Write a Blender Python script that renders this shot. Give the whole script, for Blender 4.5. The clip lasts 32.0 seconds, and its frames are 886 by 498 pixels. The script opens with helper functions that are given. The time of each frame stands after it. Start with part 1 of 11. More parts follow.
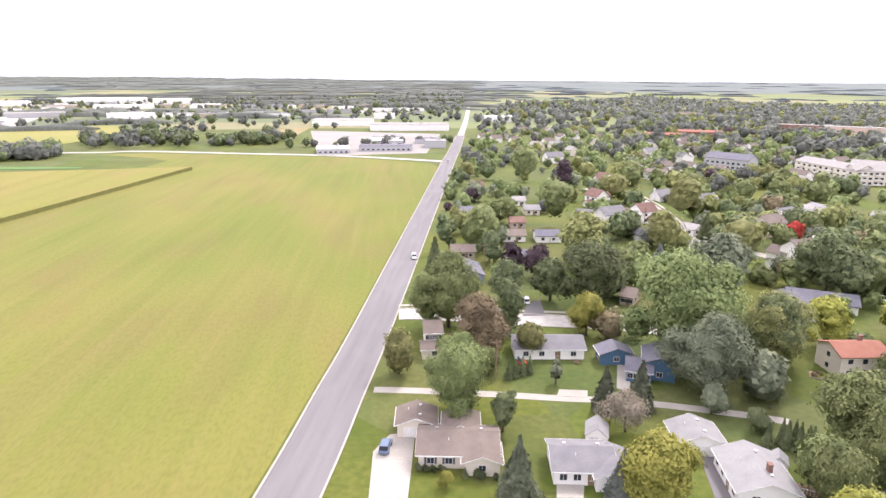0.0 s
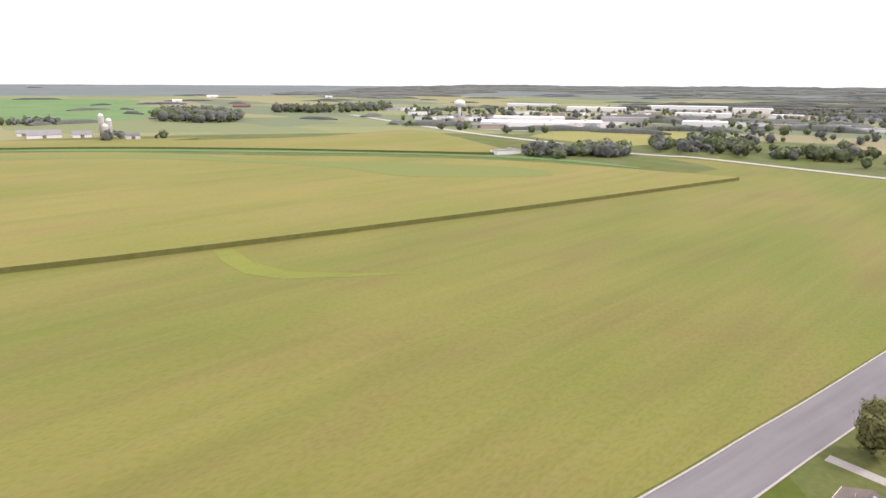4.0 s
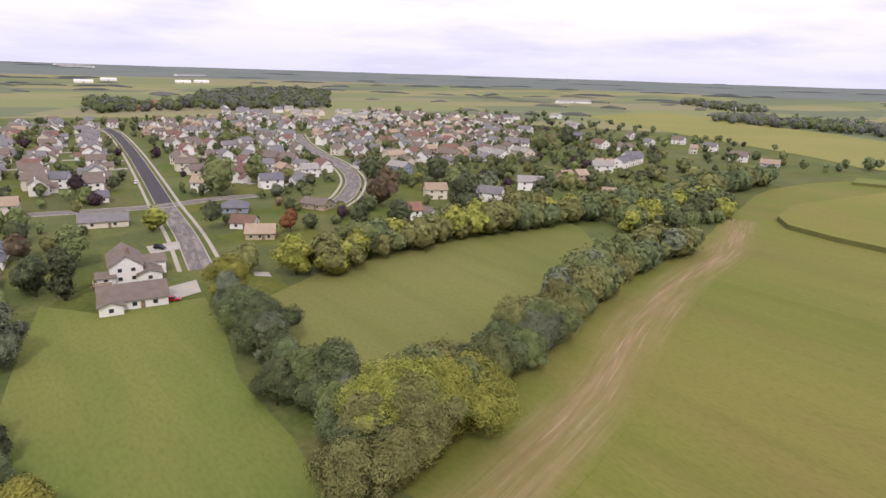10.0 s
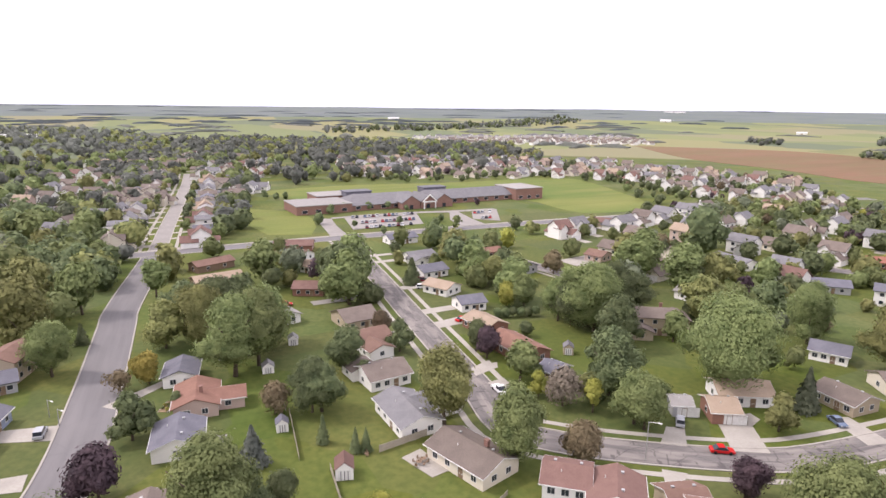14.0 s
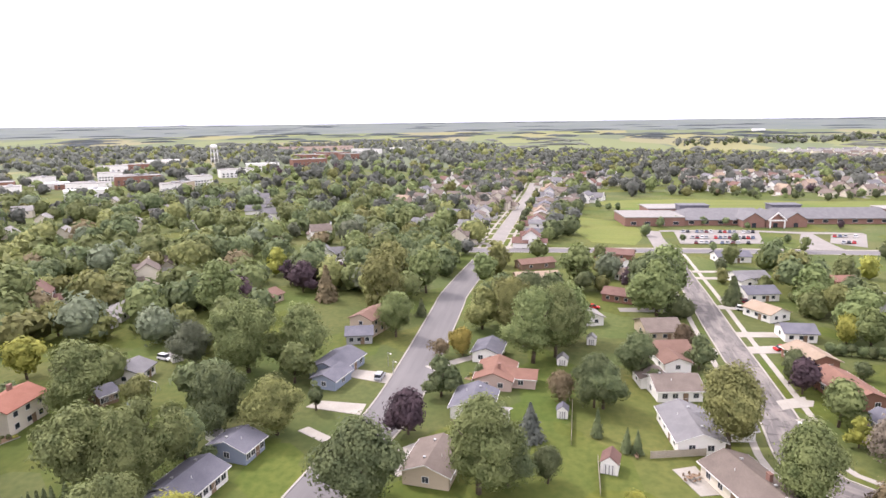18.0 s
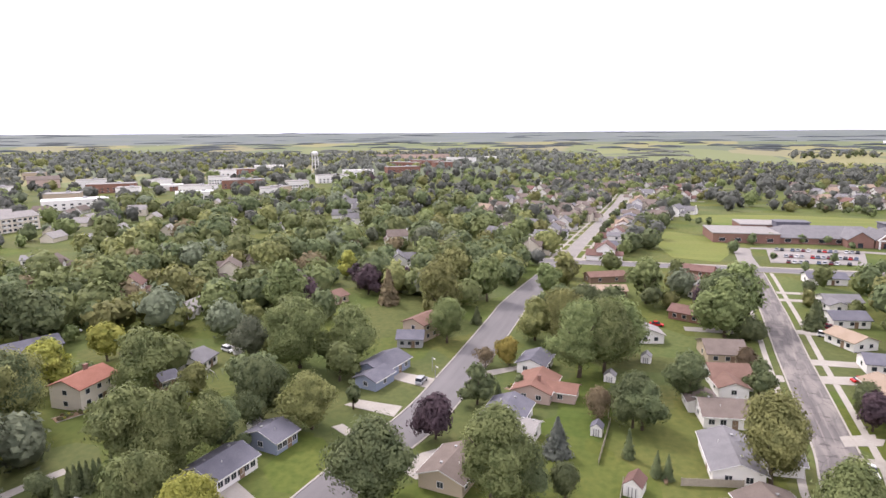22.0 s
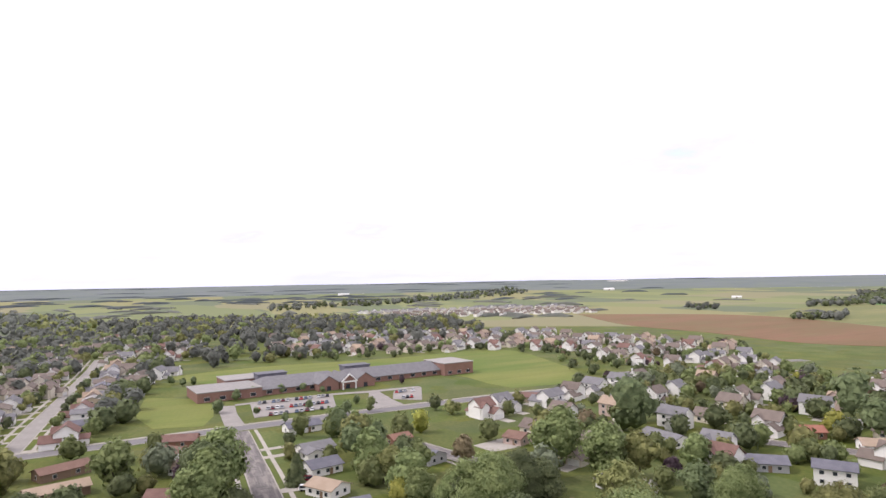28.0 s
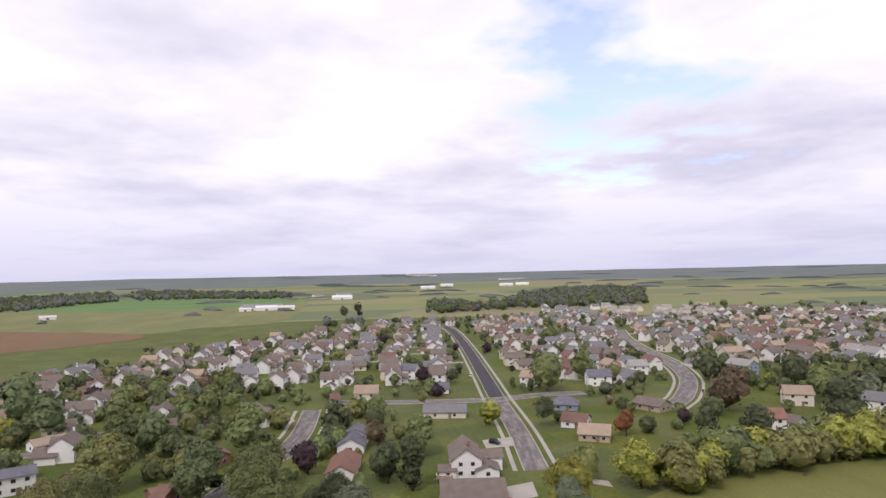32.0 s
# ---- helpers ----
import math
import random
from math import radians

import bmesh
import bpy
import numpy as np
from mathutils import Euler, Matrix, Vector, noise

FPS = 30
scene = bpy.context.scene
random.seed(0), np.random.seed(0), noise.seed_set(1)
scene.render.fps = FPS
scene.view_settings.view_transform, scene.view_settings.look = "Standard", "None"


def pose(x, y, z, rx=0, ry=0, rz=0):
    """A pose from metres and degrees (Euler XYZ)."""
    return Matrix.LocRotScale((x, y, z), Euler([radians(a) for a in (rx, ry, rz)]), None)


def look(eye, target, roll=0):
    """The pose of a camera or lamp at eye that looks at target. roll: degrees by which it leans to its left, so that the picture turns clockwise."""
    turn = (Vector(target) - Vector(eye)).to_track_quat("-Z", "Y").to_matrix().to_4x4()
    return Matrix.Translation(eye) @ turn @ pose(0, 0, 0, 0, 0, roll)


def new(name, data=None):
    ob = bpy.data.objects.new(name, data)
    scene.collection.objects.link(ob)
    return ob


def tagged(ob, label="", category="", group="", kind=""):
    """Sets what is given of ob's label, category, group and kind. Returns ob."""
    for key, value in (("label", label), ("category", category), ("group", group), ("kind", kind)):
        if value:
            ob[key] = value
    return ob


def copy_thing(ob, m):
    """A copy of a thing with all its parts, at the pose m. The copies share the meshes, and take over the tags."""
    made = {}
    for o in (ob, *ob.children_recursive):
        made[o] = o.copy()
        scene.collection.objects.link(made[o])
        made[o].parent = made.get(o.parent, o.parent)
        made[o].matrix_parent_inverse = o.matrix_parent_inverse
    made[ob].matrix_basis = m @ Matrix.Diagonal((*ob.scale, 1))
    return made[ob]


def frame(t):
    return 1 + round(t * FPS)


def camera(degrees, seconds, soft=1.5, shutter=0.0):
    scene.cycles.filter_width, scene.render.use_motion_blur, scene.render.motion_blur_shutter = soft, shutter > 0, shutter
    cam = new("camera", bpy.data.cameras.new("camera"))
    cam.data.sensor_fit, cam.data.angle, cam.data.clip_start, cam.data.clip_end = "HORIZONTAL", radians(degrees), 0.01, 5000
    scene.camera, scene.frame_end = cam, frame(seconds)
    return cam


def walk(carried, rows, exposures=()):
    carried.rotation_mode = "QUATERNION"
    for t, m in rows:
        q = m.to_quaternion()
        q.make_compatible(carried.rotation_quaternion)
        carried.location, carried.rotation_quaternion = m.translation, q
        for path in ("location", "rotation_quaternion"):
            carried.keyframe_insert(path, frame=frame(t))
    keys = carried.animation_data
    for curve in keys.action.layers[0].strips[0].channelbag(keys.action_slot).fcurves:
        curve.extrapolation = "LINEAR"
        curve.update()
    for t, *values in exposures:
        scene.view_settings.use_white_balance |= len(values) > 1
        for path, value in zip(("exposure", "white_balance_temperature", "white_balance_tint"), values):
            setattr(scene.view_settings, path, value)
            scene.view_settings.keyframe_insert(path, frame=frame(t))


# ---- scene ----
cam = camera(71.11, 32.0)
PATH = [
    (0.00, look((0.00, 0.00, 66.00), (-6.628, -96.238, 39.652), 0.368)),
    (0.50, look((-2.19, -0.23, 65.58), (1.450, -96.689, 39.434), 0.343)),
    (1.00, look((-4.30, -0.68, 65.15), (9.058, -96.337, 39.226), 0.345)),
    (1.50, look((-6.36, -1.29, 64.85), (16.672, -95.108, 39.005), 0.337)),
    (2.00, look((-8.43, -1.88, 64.76), (23.859, -92.933, 38.927), 0.293)),
    (2.50, look((-10.49, -2.33, 64.82), (31.245, -89.477, 39.053), 0.277)),
    (3.00, look((-12.46, -2.69, 65.01), (39.304, -84.290, 39.282), 0.427)),
    (3.50, look((-14.33, -3.03, 65.34), (46.796, -77.917, 39.754), 0.351)),
    (4.00, look((-15.70, -3.61, 65.60), (53.380, -71.277, 40.129), 0.334)),
    (4.50, look((-16.32, -4.58, 65.75), (59.288, -64.896, 40.357), 0.400)),
    (5.00, look((-16.56, -5.76, 65.86), (64.812, -58.070, 40.505), 0.500)),
    (5.50, look((-16.78, -6.99, 65.97), (69.941, -49.854, 40.641), 0.583)),
    (6.00, look((-17.13, -8.18, 66.10), (74.134, -40.295, 40.794), 0.640)),
    (6.50, look((-17.16, -9.64, 66.19), (77.251, -30.732, 40.838), 0.827)),
    (7.00, look((-16.83, -11.37, 66.29), (79.331, -21.768, 40.888), 0.969)),
    (7.50, look((-16.17, -13.31, 66.36), (80.538, -13.337, 40.914), 1.027)),
    (8.00, look((-15.26, -15.34, 66.39), (80.931, -5.535, 40.873), 1.192)),
    (8.50, look((-14.18, -17.44, 66.34), (80.144, 3.664, 40.707), 1.231)),
    (9.00, look((-12.95, -19.65, 66.30), (75.548, 19.022, 40.380), 1.513)),
    (9.50, look((-11.63, -21.89, 66.31), (66.099, 35.186, 39.859), 1.801)),
    (10.00, look((-10.28, -23.93, 66.32), (49.754, 51.321, 39.248), 1.848)),
    (10.50, look((-8.95, -25.65, 66.27), (28.014, 63.016, 38.478), 2.044)),
    (11.00, look((-7.58, -27.07, 66.15), (6.224, 67.740, 37.510), 2.252)),
    (11.50, look((-5.96, -28.07, 65.86), (-15.892, 67.173, 37.045), 2.536)),
    (12.00, look((-4.17, -28.67, 65.62), (-37.244, 60.940, 36.035), 1.866)),
    (12.50, look((-2.27, -29.10, 65.62), (-55.871, 49.827, 35.668), 1.384)),
    (13.00, look((-0.28, -29.47, 65.75), (-67.688, 38.132, 35.989), 1.133)),
    (13.50, look((1.64, -29.65, 65.75), (-77.598, 26.205, 41.224), 0.885)),
    (14.00, look((3.46, -29.47, 65.50), (-83.526, 14.573, 43.298), 0.587)),
    (14.50, look((5.04, -28.86, 65.21), (-88.218, -0.189, 43.288), 0.238)),
    (15.00, look((6.67, -28.08, 65.10), (-89.986, -14.320, 43.455), 0.070)),
    (15.50, look((8.19, -27.23, 65.08), (-89.523, -28.481, 43.858), -0.309)),
    (16.00, look((9.56, -26.32, 65.01), (-87.422, -38.866, 44.120), -0.565)),
    (16.50, look((10.69, -25.31, 64.85), (-85.613, -42.587, 44.182), -0.642)),
    (17.00, look((11.63, -24.17, 64.67), (-84.758, -41.178, 44.173), -0.644)),
    (17.50, look((12.46, -22.93, 64.51), (-84.575, -36.083, 44.220), -0.672)),
    (18.00, look((13.25, -21.63, 64.37), (-84.398, -29.590, 44.339), -0.748)),
    (18.50, look((13.73, -20.34, 64.26), (-84.171, -25.119, 44.469), -0.734)),
    (19.00, look((14.06, -19.01, 64.26), (-83.862, -24.176, 44.629), -0.906)),
    (19.50, look((14.31, -16.97, 64.19), (-83.470, -25.138, 44.885), -0.599)),
    (20.00, look((14.27, -14.97, 64.18), (-83.326, -25.465, 45.059), -0.659)),
    (20.50, look((13.97, -13.18, 64.25), (-83.434, -25.471, 45.243), -0.646)),
    (21.00, look((13.56, -11.51, 64.26), (-83.499, -26.459, 45.390), -0.522)),
    (21.50, look((12.97, -9.96, 64.20), (-83.503, -28.506, 45.512), -0.482)),
    (22.00, look((12.08, -8.48, 64.03), (-83.378, -31.853, 45.544), -0.377)),
    (22.50, look((11.04, -7.01, 63.89), (-82.454, -37.356, 45.525), -0.383)),
    (23.00, look((9.96, -5.65, 63.86), (-80.453, -44.254, 45.579), -0.256)),
    (23.50, look((8.71, -4.35, 63.78), (-77.991, -50.743, 45.607), -0.136)),
    (24.00, look((7.22, -3.02, 63.67), (-73.633, -58.986, 45.481), -0.053)),
    (24.50, look((5.62, -1.73, 63.62), (-77.630, -54.071, 45.460), -0.169)),
    (25.00, look((3.95, -0.89, 63.74), (-86.339, -39.821, 45.502), -0.493)),
    (25.50, look((2.36, -0.30, 64.02), (-94.128, -21.331, 48.294), -0.770)),
    (26.00, look((0.89, 0.29, 64.34), (-98.962, -4.095, 61.042), -0.940)),
    (26.50, look((-0.49, 0.87, 64.65), (-99.807, 11.752, 68.908), -0.967)),
    (27.00, look((-1.67, 1.00, 64.84), (-98.104, 26.096, 73.279), -0.993)),
    (27.50, look((-2.62, 0.47, 64.84), (-94.689, 38.709, 72.676), -1.019)),
    (28.00, look((-3.59, -0.37, 64.74), (-89.269, 50.923, 70.085), -1.056)),
    (28.50, look((-4.83, -1.15, 64.64), (-80.935, 63.601, 68.489), -1.111)),
    (29.00, look((-6.28, -1.79, 64.58), (-69.586, 75.530, 68.388), -1.178)),
    (29.50, look((-7.92, -2.65, 64.50), (-57.141, 84.313, 68.301), -1.110)),
    (30.00, look((-9.46, -3.80, 64.40), (-44.022, 89.962, 68.170), -1.069)),
    (30.50, look((-10.87, -5.06, 64.30), (-32.122, 92.582, 68.090), -1.070)),
    (31.00, look((-12.09, -6.36, 64.20), (-20.159, 93.245, 68.025), -1.091)),
    (31.50, look((-13.13, -7.70, 64.11), (-7.401, 92.063, 67.951), -1.086)),
    (32.00, look((-14.04, -9.10, 63.93), (4.138, 89.153, 67.785), -1.200)),
]
EXPOSURES = [(0.0, 1.38, 6360, 20), (2.0, 1.24, 6400, 20), (3.5, 0.92, 6420, 19), (6.0, 0.27, 6540, 17), (9.0, 0.18, 6520, 18), (11.0, 0.38, 6480, 20.5), (12.0, 0.6, 6470, 21), (13.0, 0.7, 6440, 21), (14.0, 0.8, 6420, 20.5), (15.0, 1.08, 6400, 20.5), (18.0, 1.15, 6380, 20.5), (20.0, 0.82, 6360, 21), (22.0, 0.88, 6340, 21), (24.0, 1.29, 6320, 21), (26.0, 1.16, 6320, 19.5), (29.0, 0.2, 6350, 18), (31.0, -0.02, 6350, 19), (32.0, 0.0, 6350, 19)]
walk(cam, PATH, EXPOSURES)
EYE = 66.0

# ---------------------------------------------------------------- sky and sun: bright broken overcast
world = bpy.data.worlds.new("sky")
scene.world = world
world.use_nodes = True
wn = world.node_tree
sky = wn.nodes.new("ShaderNodeTexSky")
sky.sky_type, sky.sun_disc = "NISHITA", False
sky.sun_elevation, sky.sun_rotation = radians(49), radians(-145)
coord = wn.nodes.new("ShaderNodeTexCoord")
sep = wn.nodes.new("ShaderNodeSeparateXYZ")
wn.links.new(coord.outputs["Generated"], sep.inputs[0])
# cloud layer: flatten the sky's dome so that clouds lie in long bands towards the horizon
up = wn.nodes.new("ShaderNodeMath")
up.operation, up.inputs[1].default_value = "ADD", 0.12
wn.links.new(sep.outputs["Z"], up.inputs[0])
dx = wn.nodes.new("ShaderNodeMath")
dy = wn.nodes.new("ShaderNodeMath")
for node, axis in ((dx, "X"), (dy, "Y")):
    node.operation = "DIVIDE"
    wn.links.new(sep.outputs[axis], node.inputs[0])
    wn.links.new(up.outputs[0], node.inputs[1])
comb = wn.nodes.new("ShaderNodeCombineXYZ")
wn.links.new(dx.outputs[0], comb.inputs[0])
wn.links.new(dy.outputs[0], comb.inputs[1])
cl = wn.nodes.new("ShaderNodeTexNoise")
cl.inputs["Scale"].default_value, cl.inputs["Detail"].default_value, cl.inputs["Roughness"].default_value = 0.55, 7, 0.55
wn.links.new(comb.outputs[0], cl.inputs["Vector"])
shade = wn.nodes.new("ShaderNodeValToRGB")
shade.color_ramp.elements[0].position, shade.color_ramp.elements[0].color = 0.335, (0.60, 0.597, 0.712, 1)
shade.color_ramp.elements[1].position, shade.color_ramp.elements[1].color = 0.545, (1.0, 0.985, 1.0, 1)
wn.links.new(cl.outputs["Fac"], shade.inputs[0])
cover = wn.nodes.new("ShaderNodeMapRange")
cover.inputs["From Min"].default_value, cover.inputs["From Max"].default_value = 0.26, 0.36
wn.links.new(cl.outputs["Fac"], cover.inputs["Value"])
# a torn gap in the clouds
hole = wn.nodes.new("ShaderNodeVectorMath")
hole.operation, hole.inputs[1].default_value = "DOT_PRODUCT", (0.402, 0.863, 0.306)
wn.links.new(coord.outputs["Generated"], hole.inputs[0])
torn = wn.nodes.new("ShaderNodeTexNoise")
torn.inputs["Scale"].default_value, torn.inputs["Detail"].default_value = 2.2, 6
wn.links.new(comb.outputs[0], torn.inputs["Vector"])
rag = wn.nodes.new("ShaderNodeMath")
rag.operation, rag.inputs[1].default_value = "MULTIPLY_ADD", 0.11
wn.links.new(torn.outputs["Fac"], rag.inputs[0])
wn.links.new(hole.outputs["Value"], rag.inputs[2])
gap = wn.nodes.new("ShaderNodeMapRange")
gap.inputs["From Min"].default_value, gap.inputs["From Max"].default_value = 1.040, 1.060
gap.inputs["To Min"].default_value, gap.inputs["To Max"].default_value = 1.0, 0.3
wn.links.new(rag.outputs[0], gap.inputs["Value"])
both = wn.nodes.new("ShaderNodeMath")
both.operation = "MULTIPLY"
wn.links.new(cover.outputs[0], both.inputs[0])
wn.links.new(gap.outputs[0], both.inputs[1])
skyc = wn.nodes.new("ShaderNodeMix")
skyc.data_type = "RGBA"
dim = wn.nodes.new("ShaderNodeVectorMath")
dim.operation, dim.inputs[3].default_value = "SCALE", 0.22
wn.links.new(sky.outputs[0], dim.inputs[0])
wn.links.new(both.outputs[0], skyc.inputs["Factor"])
wn.links.new(dim.outputs[0], skyc.inputs["A"])
wn.links.new(shade.outputs[0], skyc.inputs["B"])
low = wn.nodes.new("ShaderNodeMapRange")
low.inputs["From Min"].default_value, low.inputs["From Max"].default_value = 0.0, 0.17
low.inputs["To Min"].default_value, low.inputs["To Max"].default_value = 0.85, 0.0
wn.links.new(sep.outputs["Z"], low.inputs["Value"])
tint = wn.nodes.new("ShaderNodeMix")
tint.data_type = "RGBA"
tint.inputs["B"].default_value = (0.60, 0.615, 0.76, 1)
wn.links.new(low.outputs[0], tint.inputs["Factor"])
wn.links.new(skyc.outputs["Result"], tint.inputs["A"])
bg = wn.nodes["Background"]
bg.inputs["Strength"].default_value = 1.07
wn.links.new(tint.outputs["Result"], bg.inputs["Color"])

sun = new("sun", bpy.data.lights.new("sun", "SUN"))
sun.data.energy, sun.data.angle, sun.data.color = 1.5, radians(10), (1.0, 0.95, 0.87)
sun.matrix_world = look((0, 0, 300), (150, 215, 0))

# ---------------------------------------------------------------- materials
def mat(name, c1, c2, big=0.05, small=2.0, rough=0.9, bump=0.0, c3=None, object_tint=0.0, metallic=0.0, stretch=(1, 1, 1), amount=0.5):
    """A surface whose colour wanders between c1 and c2 at a coarse and a fine scale (scales per metre)."""
    m = bpy.data.materials.new(name)
    m.use_nodes = True
    nt = m.node_tree
    bsdf = nt.nodes["Principled BSDF"]
    bsdf.inputs["Roughness"].default_value = rough
    bsdf.inputs["Metallic"].default_value = metallic
    bsdf.inputs["Specular IOR Level"].default_value = 0.25
    geo = nt.nodes.new("ShaderNodeNewGeometry")
    mp = nt.nodes.new("ShaderNodeMapping")
    mp.inputs["Scale"].default_value = stretch
    nt.links.new(geo.outputs["Position"], mp.inputs["Vector"])
    n1 = nt.nodes.new("ShaderNodeTexNoise")
    n1.inputs["Scale"].default_value, n1.inputs["Detail"].default_value = big, 4
    n2 = nt.nodes.new("ShaderNodeTexNoise")
    n2.inputs["Scale"].default_value, n2.inputs["Detail"].default_value = small, 6
    for n in (n1, n2):
        nt.links.new(mp.outputs[0], n.inputs["Vector"])
    ramp = nt.nodes.new("ShaderNodeMapRange")
    ramp.inputs["From Min"].default_value, ramp.inputs["From Max"].default_value = 0.32, 0.68
    nt.links.new(n1.outputs["Fac"], ramp.inputs["Value"])
    mix1 = nt.nodes.new("ShaderNodeMix")
    mix1.data_type = "RGBA"
    mix1.inputs["A"].default_value, mix1.inputs["B"].default_value = (*c1, 1), (*c2, 1)
    nt.links.new(ramp.outputs[0], mix1.inputs["Factor"])
    ramp2 = nt.nodes.new("ShaderNodeMapRange")
    ramp2.inputs["From Min"].default_value, ramp2.inputs["From Max"].default_value = 0.3, 0.7
    ramp2.inputs["To Min"].default_value, ramp2.inputs["To Max"].default_value = 0.0, amount
    nt.links.new(n2.outputs["Fac"], ramp2.inputs["Value"])
    mix2 = nt.nodes.new("ShaderNodeMix")
    mix2.data_type = "RGBA"
    c3 = c3 or tuple(0.6 * a for a in c1)
    mix2.inputs["B"].default_value = (*c3, 1)
    nt.links.new(ramp2.outputs[0], mix2.inputs["Factor"])
    nt.links.new(mix1.outputs["Result"], mix2.inputs["A"])
    out = mix2.outputs["Result"]
    if object_tint:
        info = nt.nodes.new("ShaderNodeObjectInfo")
        hsv = nt.nodes.new("ShaderNodeHueSaturation")
        r3 = nt.nodes.new("ShaderNodeMapRange")
        r3.inputs["To Min"].default_value, r3.inputs["To Max"].default_value = 1 - object_tint, 1 + object_tint
        nt.links.new(info.outputs["Random"], r3.inputs["Value"])
        nt.links.new(r3.outputs[0], hsv.inputs["Value"])
        nt.links.new(out, hsv.inputs["Color"])
        out = hsv.outputs["Color"]
    nt.links.new(out, bsdf.inputs["Base Color"])
    if bump:
        b = nt.nodes.new("ShaderNodeBump")
        b.inputs["Strength"].default_value, b.inputs["Distance"].default_value = 0.7, bump
        nt.links.new(n2.outputs["Fac"], b.inputs["Height"])
        nt.links.new(b.outputs[0], bsdf.inputs["Normal"])
    return m


def leaf_mat(name, c1, c2):
    """Foliage: each leaf clump has its own shade, each tree its own tint; a little light comes through."""
    m = bpy.data.materials.new(name)
    m.use_nodes = True
    nt = m.node_tree
    bsdf = nt.nodes["Principled BSDF"]
    bsdf.inputs["Roughness"].default_value = 0.75
    bsdf.inputs["Specular IOR Level"].default_value = 0.2
    geo = nt.nodes.new("ShaderNodeNewGeometry")
    info = nt.nodes.new("ShaderNodeObjectInfo")
    mix = nt.nodes.new("ShaderNodeMix")
    mix.data_type = "RGBA"
    mix.inputs["A"].default_value, mix.inputs["B"].default_value = (*c1, 1), (*c2, 1)
    # leaf to leaf a little, clump to clump more
    spread = nt.nodes.new("ShaderNodeTexNoise")
    spread.inputs["Scale"].default_value, spread.inputs["Detail"].default_value = 0.42, 3
    nt.links.new(geo.outputs["Position"], spread.inputs["Vector"])
    clumps = nt.nodes.new("ShaderNodeMapRange")
    clumps.inputs["From Min"].default_value, clumps.inputs["From Max"].default_value = 0.3, 0.7
    clumps.inputs["To Min"].default_value, clumps.inputs["To Max"].default_value = -0.1, 0.9
    nt.links.new(spread.outputs["Fac"], clumps.inputs["Value"])
    both = nt.nodes.new("ShaderNodeMath")
    both.operation, both.inputs[1].default_value, both.use_clamp = "MULTIPLY_ADD", 0.26, True
    nt.links.new(geo.outputs["Random Per Island"], both.inputs[0])
    nt.links.new(clumps.outputs[0], both.inputs[2])
    nt.links.new(both.outputs[0], mix.inputs["Factor"])
    hsv = nt.nodes.new("ShaderNodeHueSaturation")
    for sock, lo, hi in (("Hue", 0.492, 0.515), ("Value", 0.8, 1.22)):
        r = nt.nodes.new("ShaderNodeMapRange")
        r.inputs["To Min"].default_value, r.inputs["To Max"].default_value = lo, hi
        nt.links.new(info.outputs["Random"], r.inputs["Value"])
        nt.links.new(r.outputs[0], hsv.inputs[sock])
    nt.links.new(mix.outputs["Result"], hsv.inputs["Color"])
    nt.links.new(hsv.outputs["Color"], bsdf.inputs["Base Color"])
    tr = nt.nodes.new("ShaderNodeBsdfTranslucent")
    nt.links.new(hsv.outputs["Color"], tr.inputs["Color"])
    sh = nt.nodes.new("ShaderNodeMixShader")
    sh.inputs[0].default_value = 0.34
    nt.links.new(bsdf.outputs[0], sh.inputs[1])
    nt.links.new(tr.outputs[0], sh.inputs[2])
    nt.links.new(sh.outputs[0], nt.nodes["Material Output"].inputs["Surface"])
    return m


def mixed(nt, factor, a, b):
    """A colour mix: factor, a and b are sockets or values."""
    m = nt.nodes.new("ShaderNodeMix")
    m.data_type = "RGBA"
    for sock, v in (("Factor", factor), ("A", a), ("B", b)):
        if isinstance(v, bpy.types.NodeSocket):
            nt.links.new(v, m.inputs[sock])
        else:
            m.inputs[sock].default_value = v if sock == "Factor" else (*v, 1)
    return m.outputs["Result"]


def noise_mask(nt, vec, scale, turn, lo, hi, detail=5, top=1.0, size=1.0):
    """Noise stretched by scale and turned in the plane, cut to 0..top between lo and hi."""
    mp = nt.nodes.new("ShaderNodeMapping")
    mp.vector_type = "POINT"
    mp.inputs["Rotation"].default_value, mp.inputs["Scale"].default_value = (0, 0, radians(turn)), scale
    nt.links.new(vec, mp.inputs["Vector"])
    n = nt.nodes.new("ShaderNodeTexNoise")
    n.inputs["Scale"].default_value, n.inputs["Detail"].default_value = size, detail
    nt.links.new(mp.outputs[0], n.inputs["Vector"])
    r = nt.nodes.new("ShaderNodeMapRange")
    r.inputs["From Min"].default_value, r.inputs["From Max"].default_value, r.inputs["To Max"].default_value = lo, hi, top
    nt.links.new(n.outputs["Fac"], r.inputs["Value"])
    return r.outputs[0]


